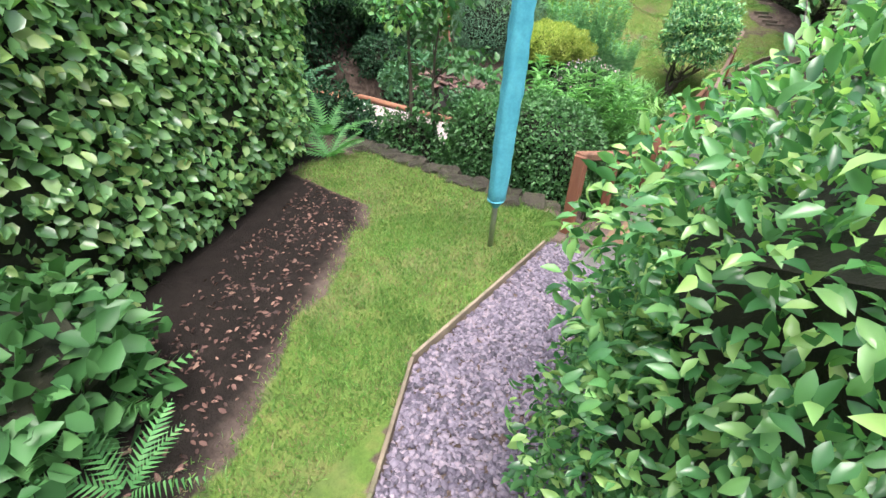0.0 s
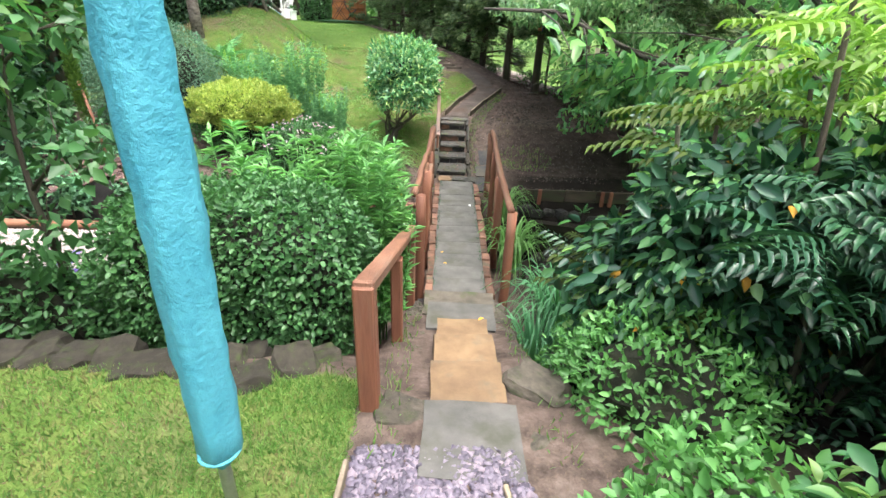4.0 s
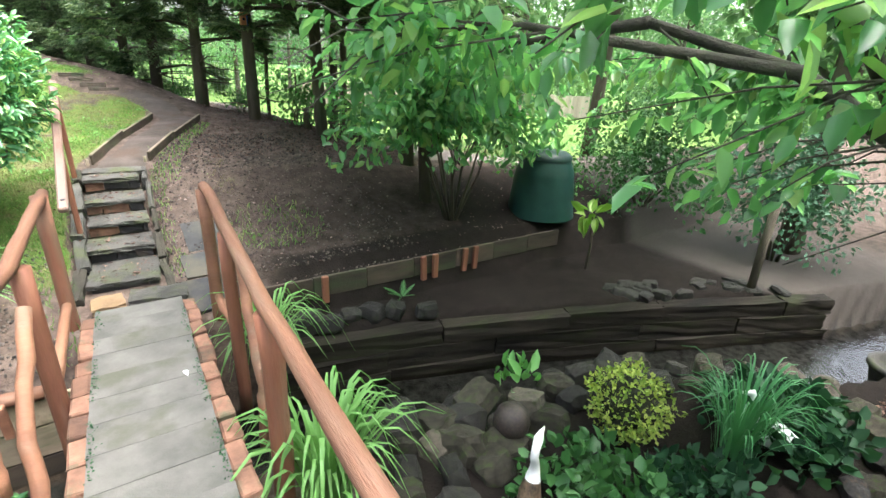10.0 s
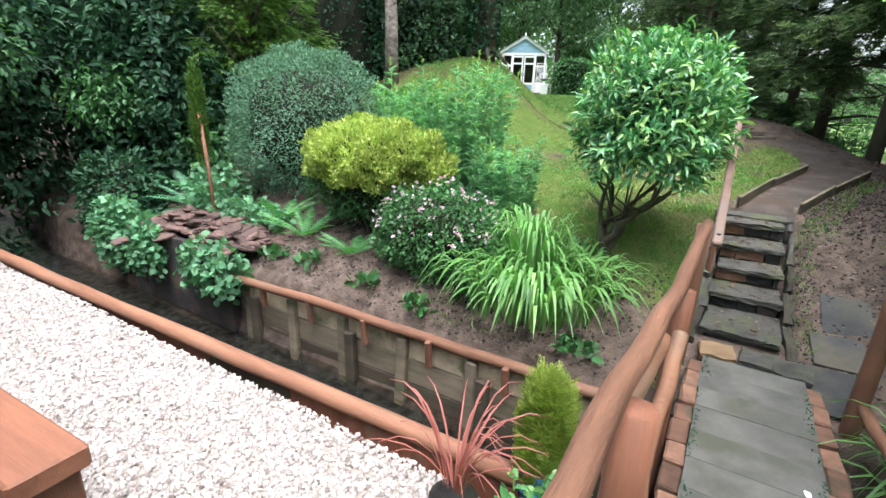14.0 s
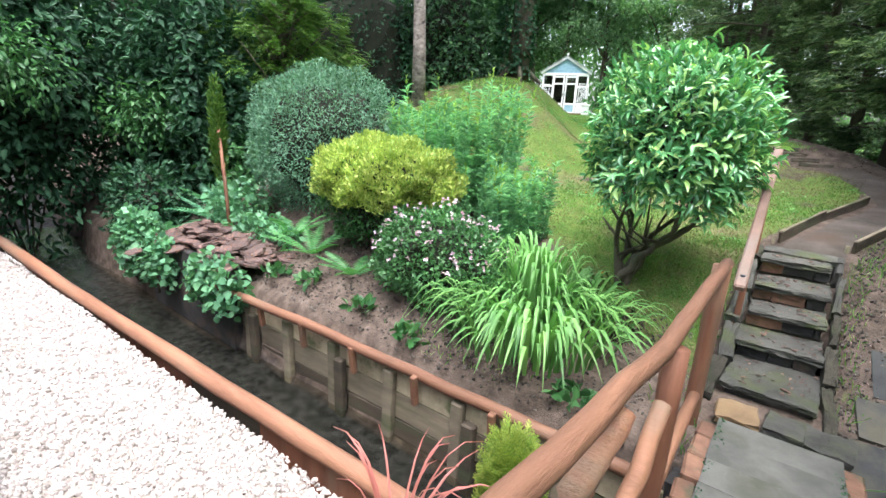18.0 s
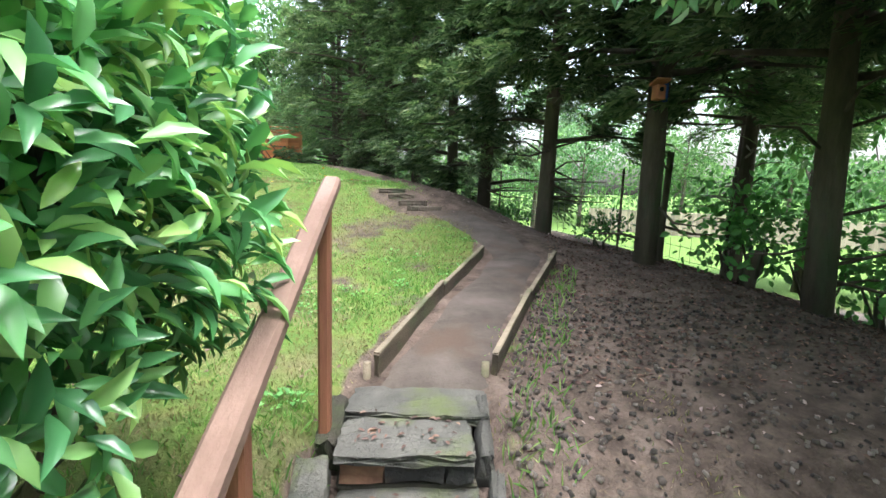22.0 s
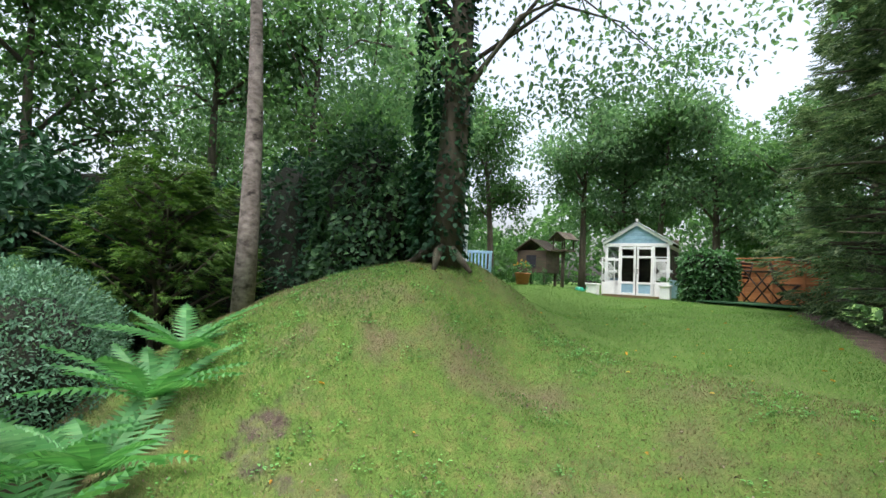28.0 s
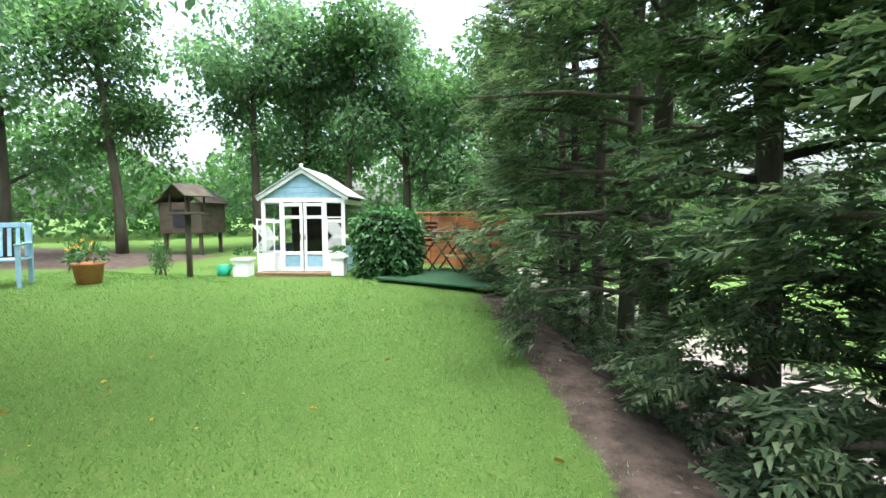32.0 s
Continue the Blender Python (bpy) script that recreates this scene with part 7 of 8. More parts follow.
def blooms(t, centre, r, n, flower, leaf):
    p, nr = shell(n, centre, (r, r, r * 0.7), 2, 0.6, 0.2, 3, -0.5, int(rng.integers(1000)))
    foliage("leaves", p, nr + rng.normal(size=p.shape) * 0.5, 0.06, 0.6, leaf, t, LEAF)
    p, nr = shell(18, centre, (r * 1.1, r * 1.1, r * 0.8), 2, 0.1, 0.2, 3, 0.2, 5)
    foliage("blossom", np.repeat(p, 5, 0), np.repeat(nr, 5, 0) * 0.4 + rng.normal(size=(len(p) * 5, 3)), 0.035, 0.95, flower, t, LEAF)


blooms(pot("purple glazed pot of bushy white flowers", (-5.55, -3.25, -0.42), 0.2, 0.3, M["purple_pot"]), (0, 0, 0.42), 0.26, 320, L["white"], L["mid"])
blooms(pot("purple pot of blue and white pansies", (-4.0, -3.3, -0.42), 0.15, 0.26, M["purple_pot"]), (0, 0, 0.34), 0.2, 200, L["purple"], L["mid"])
p = pot("pale green plastic pot of leafy salad plants", (-0.64, -2.84, -0.06), 0.18, 0.26, M["green_pot"])
blooms(p, (0, 0, 0.38), 0.24, 300, L["lime"], L["lime"])
p = pot("blue glazed pot holding leafy plants by the bridge", (-0.62, -2.0, -0.42), 0.17, 0.26, M["blue_pot"])
blooms(p, (0, 0, 0.34), 0.22, 240, L["lime"], L["lime"])
p = pot("small dark pot with a spiky red-leaved cordyline", (-1.12, -1.9, -0.42), 0.11, 0.15, M["wet_stone"])
ribbons("leaves", 34, 0.42, 0.42, 0.016, L["red"], p, (0, 0, 0.2), 0.05, 5, 0.15)
p = pot("terracotta pot with a pale trailing plant", (-0.95, -2.35, -0.42), 0.16, 0.2, M["terracotta"])
blooms(p, (0, 0, 0.26), 0.18, 160, L["white"], L["strap"])
p = pot("small pot with a narrow golden conifer", (-0.84, -1.5, -0.5), 0.12, 0.16, M["blue_pot"])
cp, cn = shell(2400, (0, 0, 0.42), (0.11, 0.11, 0.36), 2, 0.4, 0.15, 3, -0.95, 77)
foliage("foliage", cp, cn * 0.6 + (0, 0, 0.8), 0.075, 0.5, L["yellow"], p, SPRAY)
shrub("border_plant", "small leafy green plant beside the deck", (-0.52, -2.85, 0.0), (0.15, 0.2, 0.14), L["lime"], 260, 0.05, 0.7, 2, 0.6, 0.2, 3, -0.9, 78, 0.7, 0.2, LEAF, base=-0.15, size=0, stems=2, category="plant")
for x, y, s in ((-0.6, -3.3, 0.3), (-0.75, -3.15, 0.24), (-0.6, -2.7, 0.22), (-0.85, -2.75, 0.25), (-0.58, -2.45, 0.2), (-0.66, -2.25, 0.22)):
    stone("bridge_stone", (x, y, -0.2), (s, s * 0.8, s * 0.9), M["stone"], "rough stone piled against the bridge abutment", "stone", "stones by the bridge")

for i in range(30):
    x = -2.2 - 0.2 * i
    for k in range(2):
        stone("border_rock", (x + rng.uniform(-0.06, 0.06), np.interp(x, [-8, -5.2, -3.6, -2.2], [-3.45, -3.55, -3.42, -3.4]) + 0.12 * k - 0.06 + rng.uniform(-0.04, 0.04), -0.38 + 0.1 * k * (rng.random() < 0.6)), (rng.uniform(0.2, 0.36), rng.uniform(0.16, 0.24), rng.uniform(0.12, 0.2)), M["dark_stone"] if rng.random() < 0.7 else M["stone"], "dark flat rock edging the white gravel", "rock", "rocks edging the gravel", tilt=10)
for c in range(5):
    for i in range(9):
        stone("wall_stone", (-6.5 + 0.27 * i + rng.uniform(-0.04, 0.04), -4.58 + 0.02 * c, -0.36 + 0.12 * c), (rng.uniform(0.24, 0.38), 0.26, 0.12), M["brick"] if rng.random() < 0.15 else M["stone"], "flat stone of a dry-stacked bed wall", "stone", "stones of the dry wall", tilt=4)
for c in range(3):
    for i in range(4):
        stone("wall_stone", (-8.5 + 0.04 * c, -3.2 + 0.3 * i, -0.36 + 0.13 * c), (0.24, rng.uniform(0.26, 0.34), 0.14), M["dark_stone"], "flat stone of a dry-stacked end wall", "stone", "stones of the end wall", tilt=4)


def slate_heap():
    t = thing("slate_heap", "heap of broken purple-brown slates on a raised bed", "slate heap", at=(-5.45, -0.3, -0.12))
    part("bed_side", block(2.0, 0.1, 0.9, (-0.1, -0.36, -0.42), cuts=2, rough=0.02), M["dark_stone"], t)
    part("bed_end", block(0.1, 0.7, 0.9, (-1.05, 0.0, -0.42), cuts=2, rough=0.02), M["dark_stone"], t)
    for i in range(260):
        x, y = rng.uniform(-0.95, 0.95), rng.normal() * 0.22
        z = 0.26 * math.exp(-(x / 0.95) ** 4 - (y / 0.34) ** 2) * rng.uniform(0.35, 1.0) + 0.02
        stone("slate", (x, y, z), (rng.uniform(0.12, 0.26), rng.uniform(0.1, 0.18), 0.035), SLATE_SKIN, "", "", "", t, 18)


SLATE_SKIN = surface("brown_slate", [(0.045, 0.03, 0.028), (0.12, 0.08, 0.072)], 7, 70, 0.7, 0.6, 0.006, vary=0.4, stain=(0.2, 0.09, 0.05))
slate_heap()
j = thing("watering_jug", "pale blue-grey glazed jug on the rocks", "jug", at=(-6.9, -3.75, -0.38))
lathe("body", [(0.001, 0), (0.1, 0.0), (0.15, 0.12), (0.14, 0.24), (0.09, 0.32), (0.11, 0.38), (0.09, 0.38), (0.07, 0.32), (0.001, 0.3)], M["blue"], j)
tube("jug_handle", [(0.1, 0, 0.34), (0.19, 0, 0.3), (0.2, 0, 0.18), (0.14, 0, 0.12)], 0.014, M["blue"], j, 8)
tr = thing("old_trunk", "leaning bare tree trunk in the shade", "tree", at=(-7.3, -4.35, -0.42))
tube("trunk", [(0, 0, -0.1), (-0.05, 0.05, 0.5), (-0.15, 0.05, 1.1), (-0.3, 0, 2.2)], [0.13, 0.11, 0.1, 0.07], M["bark"], tr, 10, 0.08)


# ---- rockery figures and bin ----
def heron():
    pts = [(-0.02, 0, -0.1), (-0.02, 0, 0.05), (-0.02, 0, 0.14), (0.0, 0, 0.24), (0.02, 0, 0.31), (0.035, 0, 0.37), (0.015, 0, 0.43), (-0.02, 0, 0.48), (-0.015, 0, 0.53), (0.02, 0, 0.565), (0.06, 0, 0.565), (0.13, 0, 0.55)]
    v, f = tube_arrays(pts, [0.02, 0.03, 0.06, 0.058, 0.04, 0.026, 0.021, 0.02, 0.02, 0.024, 0.014, 0.003], 10)
    me = fast_mesh("heron_figure", v, f, smooth=True)
    ob = part("heron_figure", me, surface("heron_body", [(0.018, 0.013, 0.01), (0.16, 0.11, 0.07)], 30, 90, 0.6, 0.5, 0.004, vary=0))
    me.materials.append(M["white"])
    for p in me.polygons:
        p.material_index = int(p.center.z > 0.33)
    ob.matrix_world = pose(1.52, -2.78, -0.5, 0, 0, 30)
    tagged(ob, "brown speckled garden heron figure with a white neck among stones", "figurine")


def swan():
    v, f = merged([tube_arrays([(-0.16, 0, 0.08), (-0.05, 0, 0.08), (0.08, 0, 0.09), (0.14, 0, 0.12)], [0.02, 0.09, 0.09, 0.03], 10), tube_arrays([(0.12, 0, 0.1), (0.18, 0, 0.2), (0.15, 0, 0.3), (0.17, 0, 0.35), (0.23, 0, 0.33)], [0.035, 0.024, 0.022, 0.026, 0.008], 8)])
    ob = part("swan_figure", fast_mesh("swan_figure", v, f, smooth=True), M["white"])
    ob.matrix_world = pose(3.35, -3.15, -0.55, 0, 0, 120)
    tagged(ob, "white swan figure in the rockery planting", "figurine")


heron()
swan()
ball = lathe("mosaic_ball", [(0.001, 0), (0.08, 0.02), (0.12, 0.08), (0.125, 0.13), (0.1, 0.2), (0.05, 0.235), (0.001, 0.24)], surface("dark_mosaic", [(0.008, 0.008, 0.011), (0.06, 0.045, 0.035)], 60, 90, 0.5, 0.6, 0.006, vary=0))
ball.matrix_world = pose(1.98, -2.15, -0.62)
tagged(ball, "dark mosaic garden ball beside the heron", "ornament")
bn = thing("compost_bin", "dark green plastic compost bin under the trees", "compost bin", at=(4.47, 0.22, float(ground(4.47, 0.22)) - 0.02))
lathe("body", [(0.43, 0), (0.42, 0.05), (0.37, 0.52), (0.36, 0.57), (0.3, 0.72)], M["green_plastic"], bn, 24)
lathe("lid", [(0.32, 0.71), (0.32, 0.75), (0.25, 0.8), (0.001, 0.82)], M["green_plastic"], bn, 24)
for x, y, h, r in ((5.65, -1.95, 1.0, 0.045), (2.55, 3.62, 0.3, 0.045), (2.16, 4.3, 1.0, 0.03)):
    g = float(ground(x, y))
    s = tube("fence_post", [(x, y, g - 0.15), (x, y, g + h * 0.5), (x + 0.02, y, g + h)], r, M["bark"], None, 8, 0.06)
    tagged(s, "weathered bare fence post under the trees", "post", "old fence posts")


def nest_box():
    t = thing("nest_box", "orange and blue wooden nest box on a conifer trunk", "nest box", at=(1.79, 3.84, 2.2), turn=4)
    part("box_front", block(0.075, 0.08, 0.11, (0, -0.01, 0), bevel=0.004), M["terracotta"], t)
    part("box_side", block(0.012, 0.1, 0.14, (0.052, 0, 0), bevel=0.002), M["blue_gloss"], t)
    part("roof", block(0.12, 0.13, 0.015, (0, -0.015, 0.08), (-14, 0, 0), bevel=0.003), M["terracotta"], t)
    hole = tube("entrance", [(0, -0.056, 0.02), (0, -0.053, 0.02)], 0.018, M["black_net"], t, 12)


nest_box()


# ---- upper lawn ----
def summerhouse():
    t = thing("summerhouse", "small white-framed summerhouse with pale blue boards and glazed doors", "summerhouse", at=(-7.10, 12.52, 1.93), turn=22)
    t.scale = (0.8, 0.86, 0.92)
    W, D, E, A = 1.84, 1.7, 1.4, 1.95
    glass, n, l, p = nodes_of("window_glass")
    p.inputs["Base Color"].default_value, p.inputs["Roughness"].default_value = (0.8, 0.85, 0.85, 1), 0.02
    p.inputs["Transmission Weight"].default_value = 1.0
    part("floor", block(W, D, 0.06, (0, D / 2, 0.0)), M["grey_wood"], t)
    for i, x in enumerate((-W / 2, -0.5, 0.5, W / 2)):
        part("post", block(0.07, 0.07, E, (x * 0.98, 0, E / 2)), M["white"], t)
    for z in (0.42, 1.02, E):
        for x0, x1 in ((-W / 2, -0.5), (0.5, W / 2)):
            part("rail", block(x1 - x0, 0.05, 0.06, ((x0 + x1) / 2, 0.0, z)), M["white"], t)
    part("lintel", block(W + 0.04, 0.06, 0.08, (0, -0.004, E + 0.03)), M["white"], t)
    for x0, x1 in ((-W / 2, -0.5), (0.5, W / 2)):
        part("side_panel", block(x1 - x0 - 0.06, 0.03, 0.36, ((x0 + x1) / 2, 0.01, 0.22)), M["white"], t)
        for z, h in ((0.72, 0.54), (1.21, 0.32)):
            g = part("pane", block(x1 - x0 - 0.08, 0.006, h, ((x0 + x1) / 2, 0.01, z), bevel=0), glass, t)
            g.visible_shadow = False
    for s in (-1, 1):
        d = part("door", block(0.46, 0.04, 0.1, (s * 0.25, -0.01, 0.08)), M["white"], t)
        for x in (s * 0.25 - 0.205, s * 0.25 + 0.205):
            part("stile", block(0.06, 0.045, 1.36, (x, -0.012, 0.7)), M["white"], d)
        for z in (0.4, 1.1, 1.34):
            part("door_rail", block(0.38, 0.04, 0.06, (s * 0.25, -0.012, z)), M["white"], d)
        part("door_panel", block(0.36, 0.02, 0.26, (s * 0.25, -0.008, 0.24)), M["blue"], d)
        for z, h in ((0.75, 0.64), (1.22, 0.18)):
            g = part("pane", block(0.36, 0.006, h, (s * 0.25, -0.004, z), bevel=0), glass, d)
            g.visible_shadow = False
        tube("door_handle", [(s * 0.05, -0.05, 0.66), (s * 0.05, -0.07, 0.72), (s * 0.05, -0.05, 0.78)], 0.01, M["dark_metal"], d, 8)
    for i in range(5):
        w = W * (1 - (i + 0.5) / 5.2)
        part("gable_board", block(w, 0.03, 0.1, (0, 0.0, E + 0.12 + 0.1 * i), bevel=0.008), M["blue"], t)
    ang = math.degrees(math.atan2(A - E, W / 2 + 0.1))
    ln = math.hypot(A - E, W / 2 + 0.1)
    for s in (-1, 1):
        part("barge_board", block(ln, 0.05, 0.08, (s * (W / 4 + 0.05), -0.05, (E + A) / 2 + 0.05), (0, s * ang, 0)), M["white"], t)
        part("roof", block(ln + 0.04, D + 0.2, 0.03, (s * (W / 4 + 0.05), D / 2, (E + A) / 2 + 0.1), (0, s * ang, 0)), M["felt"], t)
        part("side_wall", block(0.04, D, 0.5, (s * W / 2, D / 2 + 0.03, 0.28)), M["blue"], t)
        part("side_top", block(0.04, D, 0.1, (s * W / 2, D / 2 + 0.03, E)), M["white"], t)
        g = part("pane", block(0.006, D - 0.1, 0.8, (s * W / 2, D / 2 + 0.03, 0.95), bevel=0), glass, t)
        g.visible_shadow = False
    part("finial", block(0.06, 0.06, 0.12, (0, -0.05, A + 0.12)), M["white"], t)
    part("back_wall", block(W, 0.04, E + 0.3, (0, D, (E + 0.3) / 2)), M["dark_wood"], t)
    part("shelf", block(W - 0.3, 0.3, 0.04, (0, D - 0.25, 0.7)), M["dark_wood"], t)
    s = slab("step_slab", 1.3, 0.4, 0.06, (-6.98, 12.18, float(ground(-6.98, 12.18)) + 0.03), M["buff"], None, 0.006, 22)
    tagged(s, "buff paving slab in front of the summerhouse doors", "paving slab")
    for k, (x, y) in enumerate(((-7.66, 12.18), (-6.46, 12.6))):
        g = float(ground(x, y))
        tt = thing("trellis", "white diamond trellis panel beside the summerhouse door", "trellis", "trellis panels", at=(x, y, g), turn=22)
        for i in range(7):
            part("lath", block(0.015, 0.012, 0.34, (-0.12 + 0.04 * i, -0.01, 0.55), (0, 38, 0), 0.002), M["white"], tt)
            part("lath", block(0.015, 0.012, 0.34, (-0.12 + 0.04 * i, 0.0, 0.75), (0, -38, 0), 0.002), M["white"], tt)
        part("frame", block(0.3, 0.02, 0.02, (0, 0, 0.98), bevel=0.003), M["white"], tt)
        part("foot_panel", block(0.3, 0.03, 0.36, (0, 0, 0.2), bevel=0.004), M["white"], tt)
        for sx in (-0.15, 0.15):
            part("upright", block(0.02, 0.02, 1.0, (sx, 0, 0.5), bevel=0.003), M["white"], tt)
    for x, y, sz in ((-7.83, 11.82, 0.26), (-6.23, 12.37, 0.22)):
        g = float(ground(x, y))
        tt = thing("white_planter", "square white planter box beside the summerhouse", "planter", "white planters", at=(x, y, g), turn=22)
        part("box", block(sz, sz, 0.3, (0, 0, 0.15), bevel=0.012), M["white"], tt)
        part("rim", block(sz + 0.05, sz + 0.05, 0.04, (0, 0, 0.31), bevel=0.008), M["white"], tt)
        p, nr = shell(70, (0, 0, 0.38), (0.14, 0.14, 0.1), 2, 0.6, 0.2, 3, 0, 5)
        foliage("leaves", p, nr, 0.07, 0.5, L["mid"], tt, LEAF)
    c = thing("watering_can", "bright green plastic watering can on the grass", "watering can", at=(-8.13, 11.67, float(ground(-8.13, 11.67))))
    lathe("body", [(0.001, 0), (0.1, 0), (0.11, 0.04), (0.1, 0.18), (0.06, 0.2), (0.001, 0.2)], surface("green_can", [(0.02, 0.32, 0.2), (0.04, 0.42, 0.27)], 8, 60, 0.4, 0.1, 0.002), c)
    tube("spout", [(0.08, 0, 0.05), (0.2, 0, 0.16), (0.26, 0, 0.2)], [0.02, 0.014, 0.022], surface("green_spout", [(0.02, 0.32, 0.2), (0.04, 0.42, 0.27)], 8, 60, 0.4, 0.1, 0.002), c, 8)


summerhouse()
hedge_box("laurel_block", "square-cut dark laurel bush beside the summerhouse", (-5.93, 12.22, 1.9), (-4.88, 13.02, 3.05), L["mid"], 4200, 0.1, 0.55, 61, 0.88, 5.0, 0.07)


def fence():
    t = thing("garden_fence", "orange-brown overlapping board fence panel between posts", "fence", at=(-5.88, 14.52, 1.9), turn=-14)
    for i in range(8):
        part("board", block(2.1, 0.02, 0.15, (1.1, 0, 0.1 + 0.125 * i), (7, 0, 0), 0.003), M["orange_fence"], t)
    for x in (0.0, 2.2):
        part("post", block(0.08, 0.08, 1.2, (x, 0, 0.55)), M["orange_fence"] if x else M["steel"], t)
    part("capping", block(2.2, 0.06, 0.03, (1.1, 0, 1.12), bevel=0.005), M["orange_fence"], t)
    for x in (0.4, 1.1, 1.8):
        part("batten", block(0.05, 0.03, 1.0, (x, -0.03, 0.55), bevel=0.004), M["orange_fence"], t)


fence()


def bistro():
    g = float(ground(-4.68, 13.42))
    t = thing("bistro_table", "small dark folding garden table", "table", at=(-4.68, 13.42, g))
    for i in range(6):
        part("slat", block(0.6, 0.08, 0.02, (0, -0.25 + 0.1 * i, 0.7), bevel=0.004), M["dark_metal"], t)
    for s in (-1, 1):
        for k in (-1, 1):
            tube("leg", [(s * 0.28, 0.24 * k, 0), (-s * 0.24, 0.24 * k, 0.69)], 0.016, M["dark_metal"], t, 6)
    for x, y, a in ((-5.23, 13.37, 80), (-4.18, 13.32, -75)):
        c = thing("folding_chair", "dark slatted folding garden chair by the fence", "chair", "chairs at the bistro table", at=(x, y, float(ground(x, y))), turn=a)
        for i in range(5):
            part("seat_slat", block(0.4, 0.06, 0.018, (0, -0.16 + 0.08 * i, 0.44), bevel=0.004), M["dark_metal"], c)
            part("back_slat", block(0.36, 0.018, 0.05, (0, -0.2 - 0.02 * i, 0.55 + 0.075 * i), (12, 0, 0), 0.004), M["dark_metal"], c)
        for s in (-1, 1):
            tube("leg", [(s * 0.2, 0.22, 0), (s * 0.2, -0.2, 0.5), (s * 0.2, -0.3, 0.9)], 0.016, M["dark_metal"], c, 6)
            tube("leg", [(s * 0.2, -0.25, 0), (s * 0.2, 0.2, 0.45)], 0.016, M["dark_metal"], c, 6)


bistro()
s = slab("turf_mat", 2.0, 1.7, 0.03, (-4.18, 12.72, float(ground(-4.18, 12.72)) + 0.02), surface("artificial_turf", [(0.012, 0.045, 0.018), (0.02, 0.065, 0.028)], 12, 200, 0.95, 0.6, 0.006), None, 0.004, -10)
tagged(s, "dark green artificial turf under the garden table", "mat")


def blue_bench():
    t = thing("garden_bench", "pale blue painted slatted garden bench", "bench", at=(-8.9, 8.65, float(ground(-8.9, 8.65))), turn=50)
    t.scale = (0.8, 0.85, 0.9)
    for i in range(5):
        part("seat_slat", block(1.4, 0.08, 0.025, (0, -0.2 + 0.1 * i, 0.42), bevel=0.005), M["blue"], t)
    for i in range(13):
        part("back_slat", block(0.05, 0.02, 0.42, (-0.64 + 0.107 * i, 0.27, 0.66), (-8, 0, 0), 0.004), M["blue"], t)
    part("top_rail", block(1.44, 0.04, 0.07, (0, 0.3, 0.89), bevel=0.008), M["blue"], t)
    for s in (-1, 1):
        part("front_leg", block(0.06, 0.06, 0.62, (s * 0.68, -0.24, 0.31)), M["blue"], t)
        part("back_leg", block(0.06, 0.06, 0.9, (s * 0.68, 0.27, 0.45), (-4, 0, 0)), M["blue"], t)
        part("arm", block(0.07, 0.56, 0.03, (s * 0.68, 0.0, 0.63)), M["blue"], t)


blue_bench()


def trampoline():
    g = float(ground(-9.25, 6.7))
    t = thing("trampoline", "round trampoline with padded poles and dark safety net", "trampoline", at=(-9.25, 6.7, g))
    a = np.linspace(0, 2 * np.pi, 33)
    tube("frame_ring", np.stack([1.68 * np.cos(a), 1.68 * np.sin(a), np.full(33, 0.75)], 1), 0.03, M["steel"], t, 8)
    lathe("pad", [(1.68, 0.79), (1.48, 0.8), (1.48, 0.78), (1.68, 0.76)], M["blue_gloss"], t, 32)
    lathe("jump_mat", [(1.48, 0.77), (0.6, 0.765), (0.001, 0.76)], M["black_net"], t, 32)
    for i in range(6):
        b = 6.283 * i / 6 + 0.785
        d = np.array([math.cos(b), math.sin(b), 0])
        tube("net_pole", [d * 1.75, d * 1.75 + (0, 0, 1.7), d * 1.7 + (0, 0, 2.0), d * 1.45 + (0, 0, 2.2)], 0.045, M["white"], t, 10)
    for i in range(40):
        b = 6.283 * i / 40
        d = np.array([math.cos(b), math.sin(b), 0])
        tube("net_cord", [d * 1.58 + (0, 0, 0.8), d * 1.53 + (0, 0, 1.6), d * 1.48 + (0, 0, 2.15)], 0.006, M["black_net"], t, 4)
    for z in np.arange(0.9, 2.2, 0.16):
        tube("net_ring", np.stack([1.54 * np.cos(a), 1.54 * np.sin(a), np.full(33, z)], 1), 0.006, M["black_net"], t, 4)


trampoline()


def bird_table(x, y, h, label):
    t = thing("bird_table", label, "bird table", at=(x, y, float(ground(x, y))))
    tube("post", [(0, 0, -0.1), (0, 0, h * 0.7)], 0.045, M["bark"], t, 8)
    part("tray", block(0.45, 0.4, 0.04, (0, 0, h * 0.7)), M["dark_wood"], t)
    for s in (-1, 1):
        part("roof", block(0.34, 0.5, 0.025, (s * 0.14, 0, h * 0.7 + 0.36), (0, s * 35, 0), 0.004), M["dark_wood"], t)
        for k in (-1, 1):
            part("upright", block(0.03, 0.03, 0.3, (s * 0.18, k * 0.16, h * 0.7 + 0.16), bevel=0.003), M["dark_wood"], t)


bird_table(-8.1, 11.0, 1.45, "rustic wooden bird table on a post")


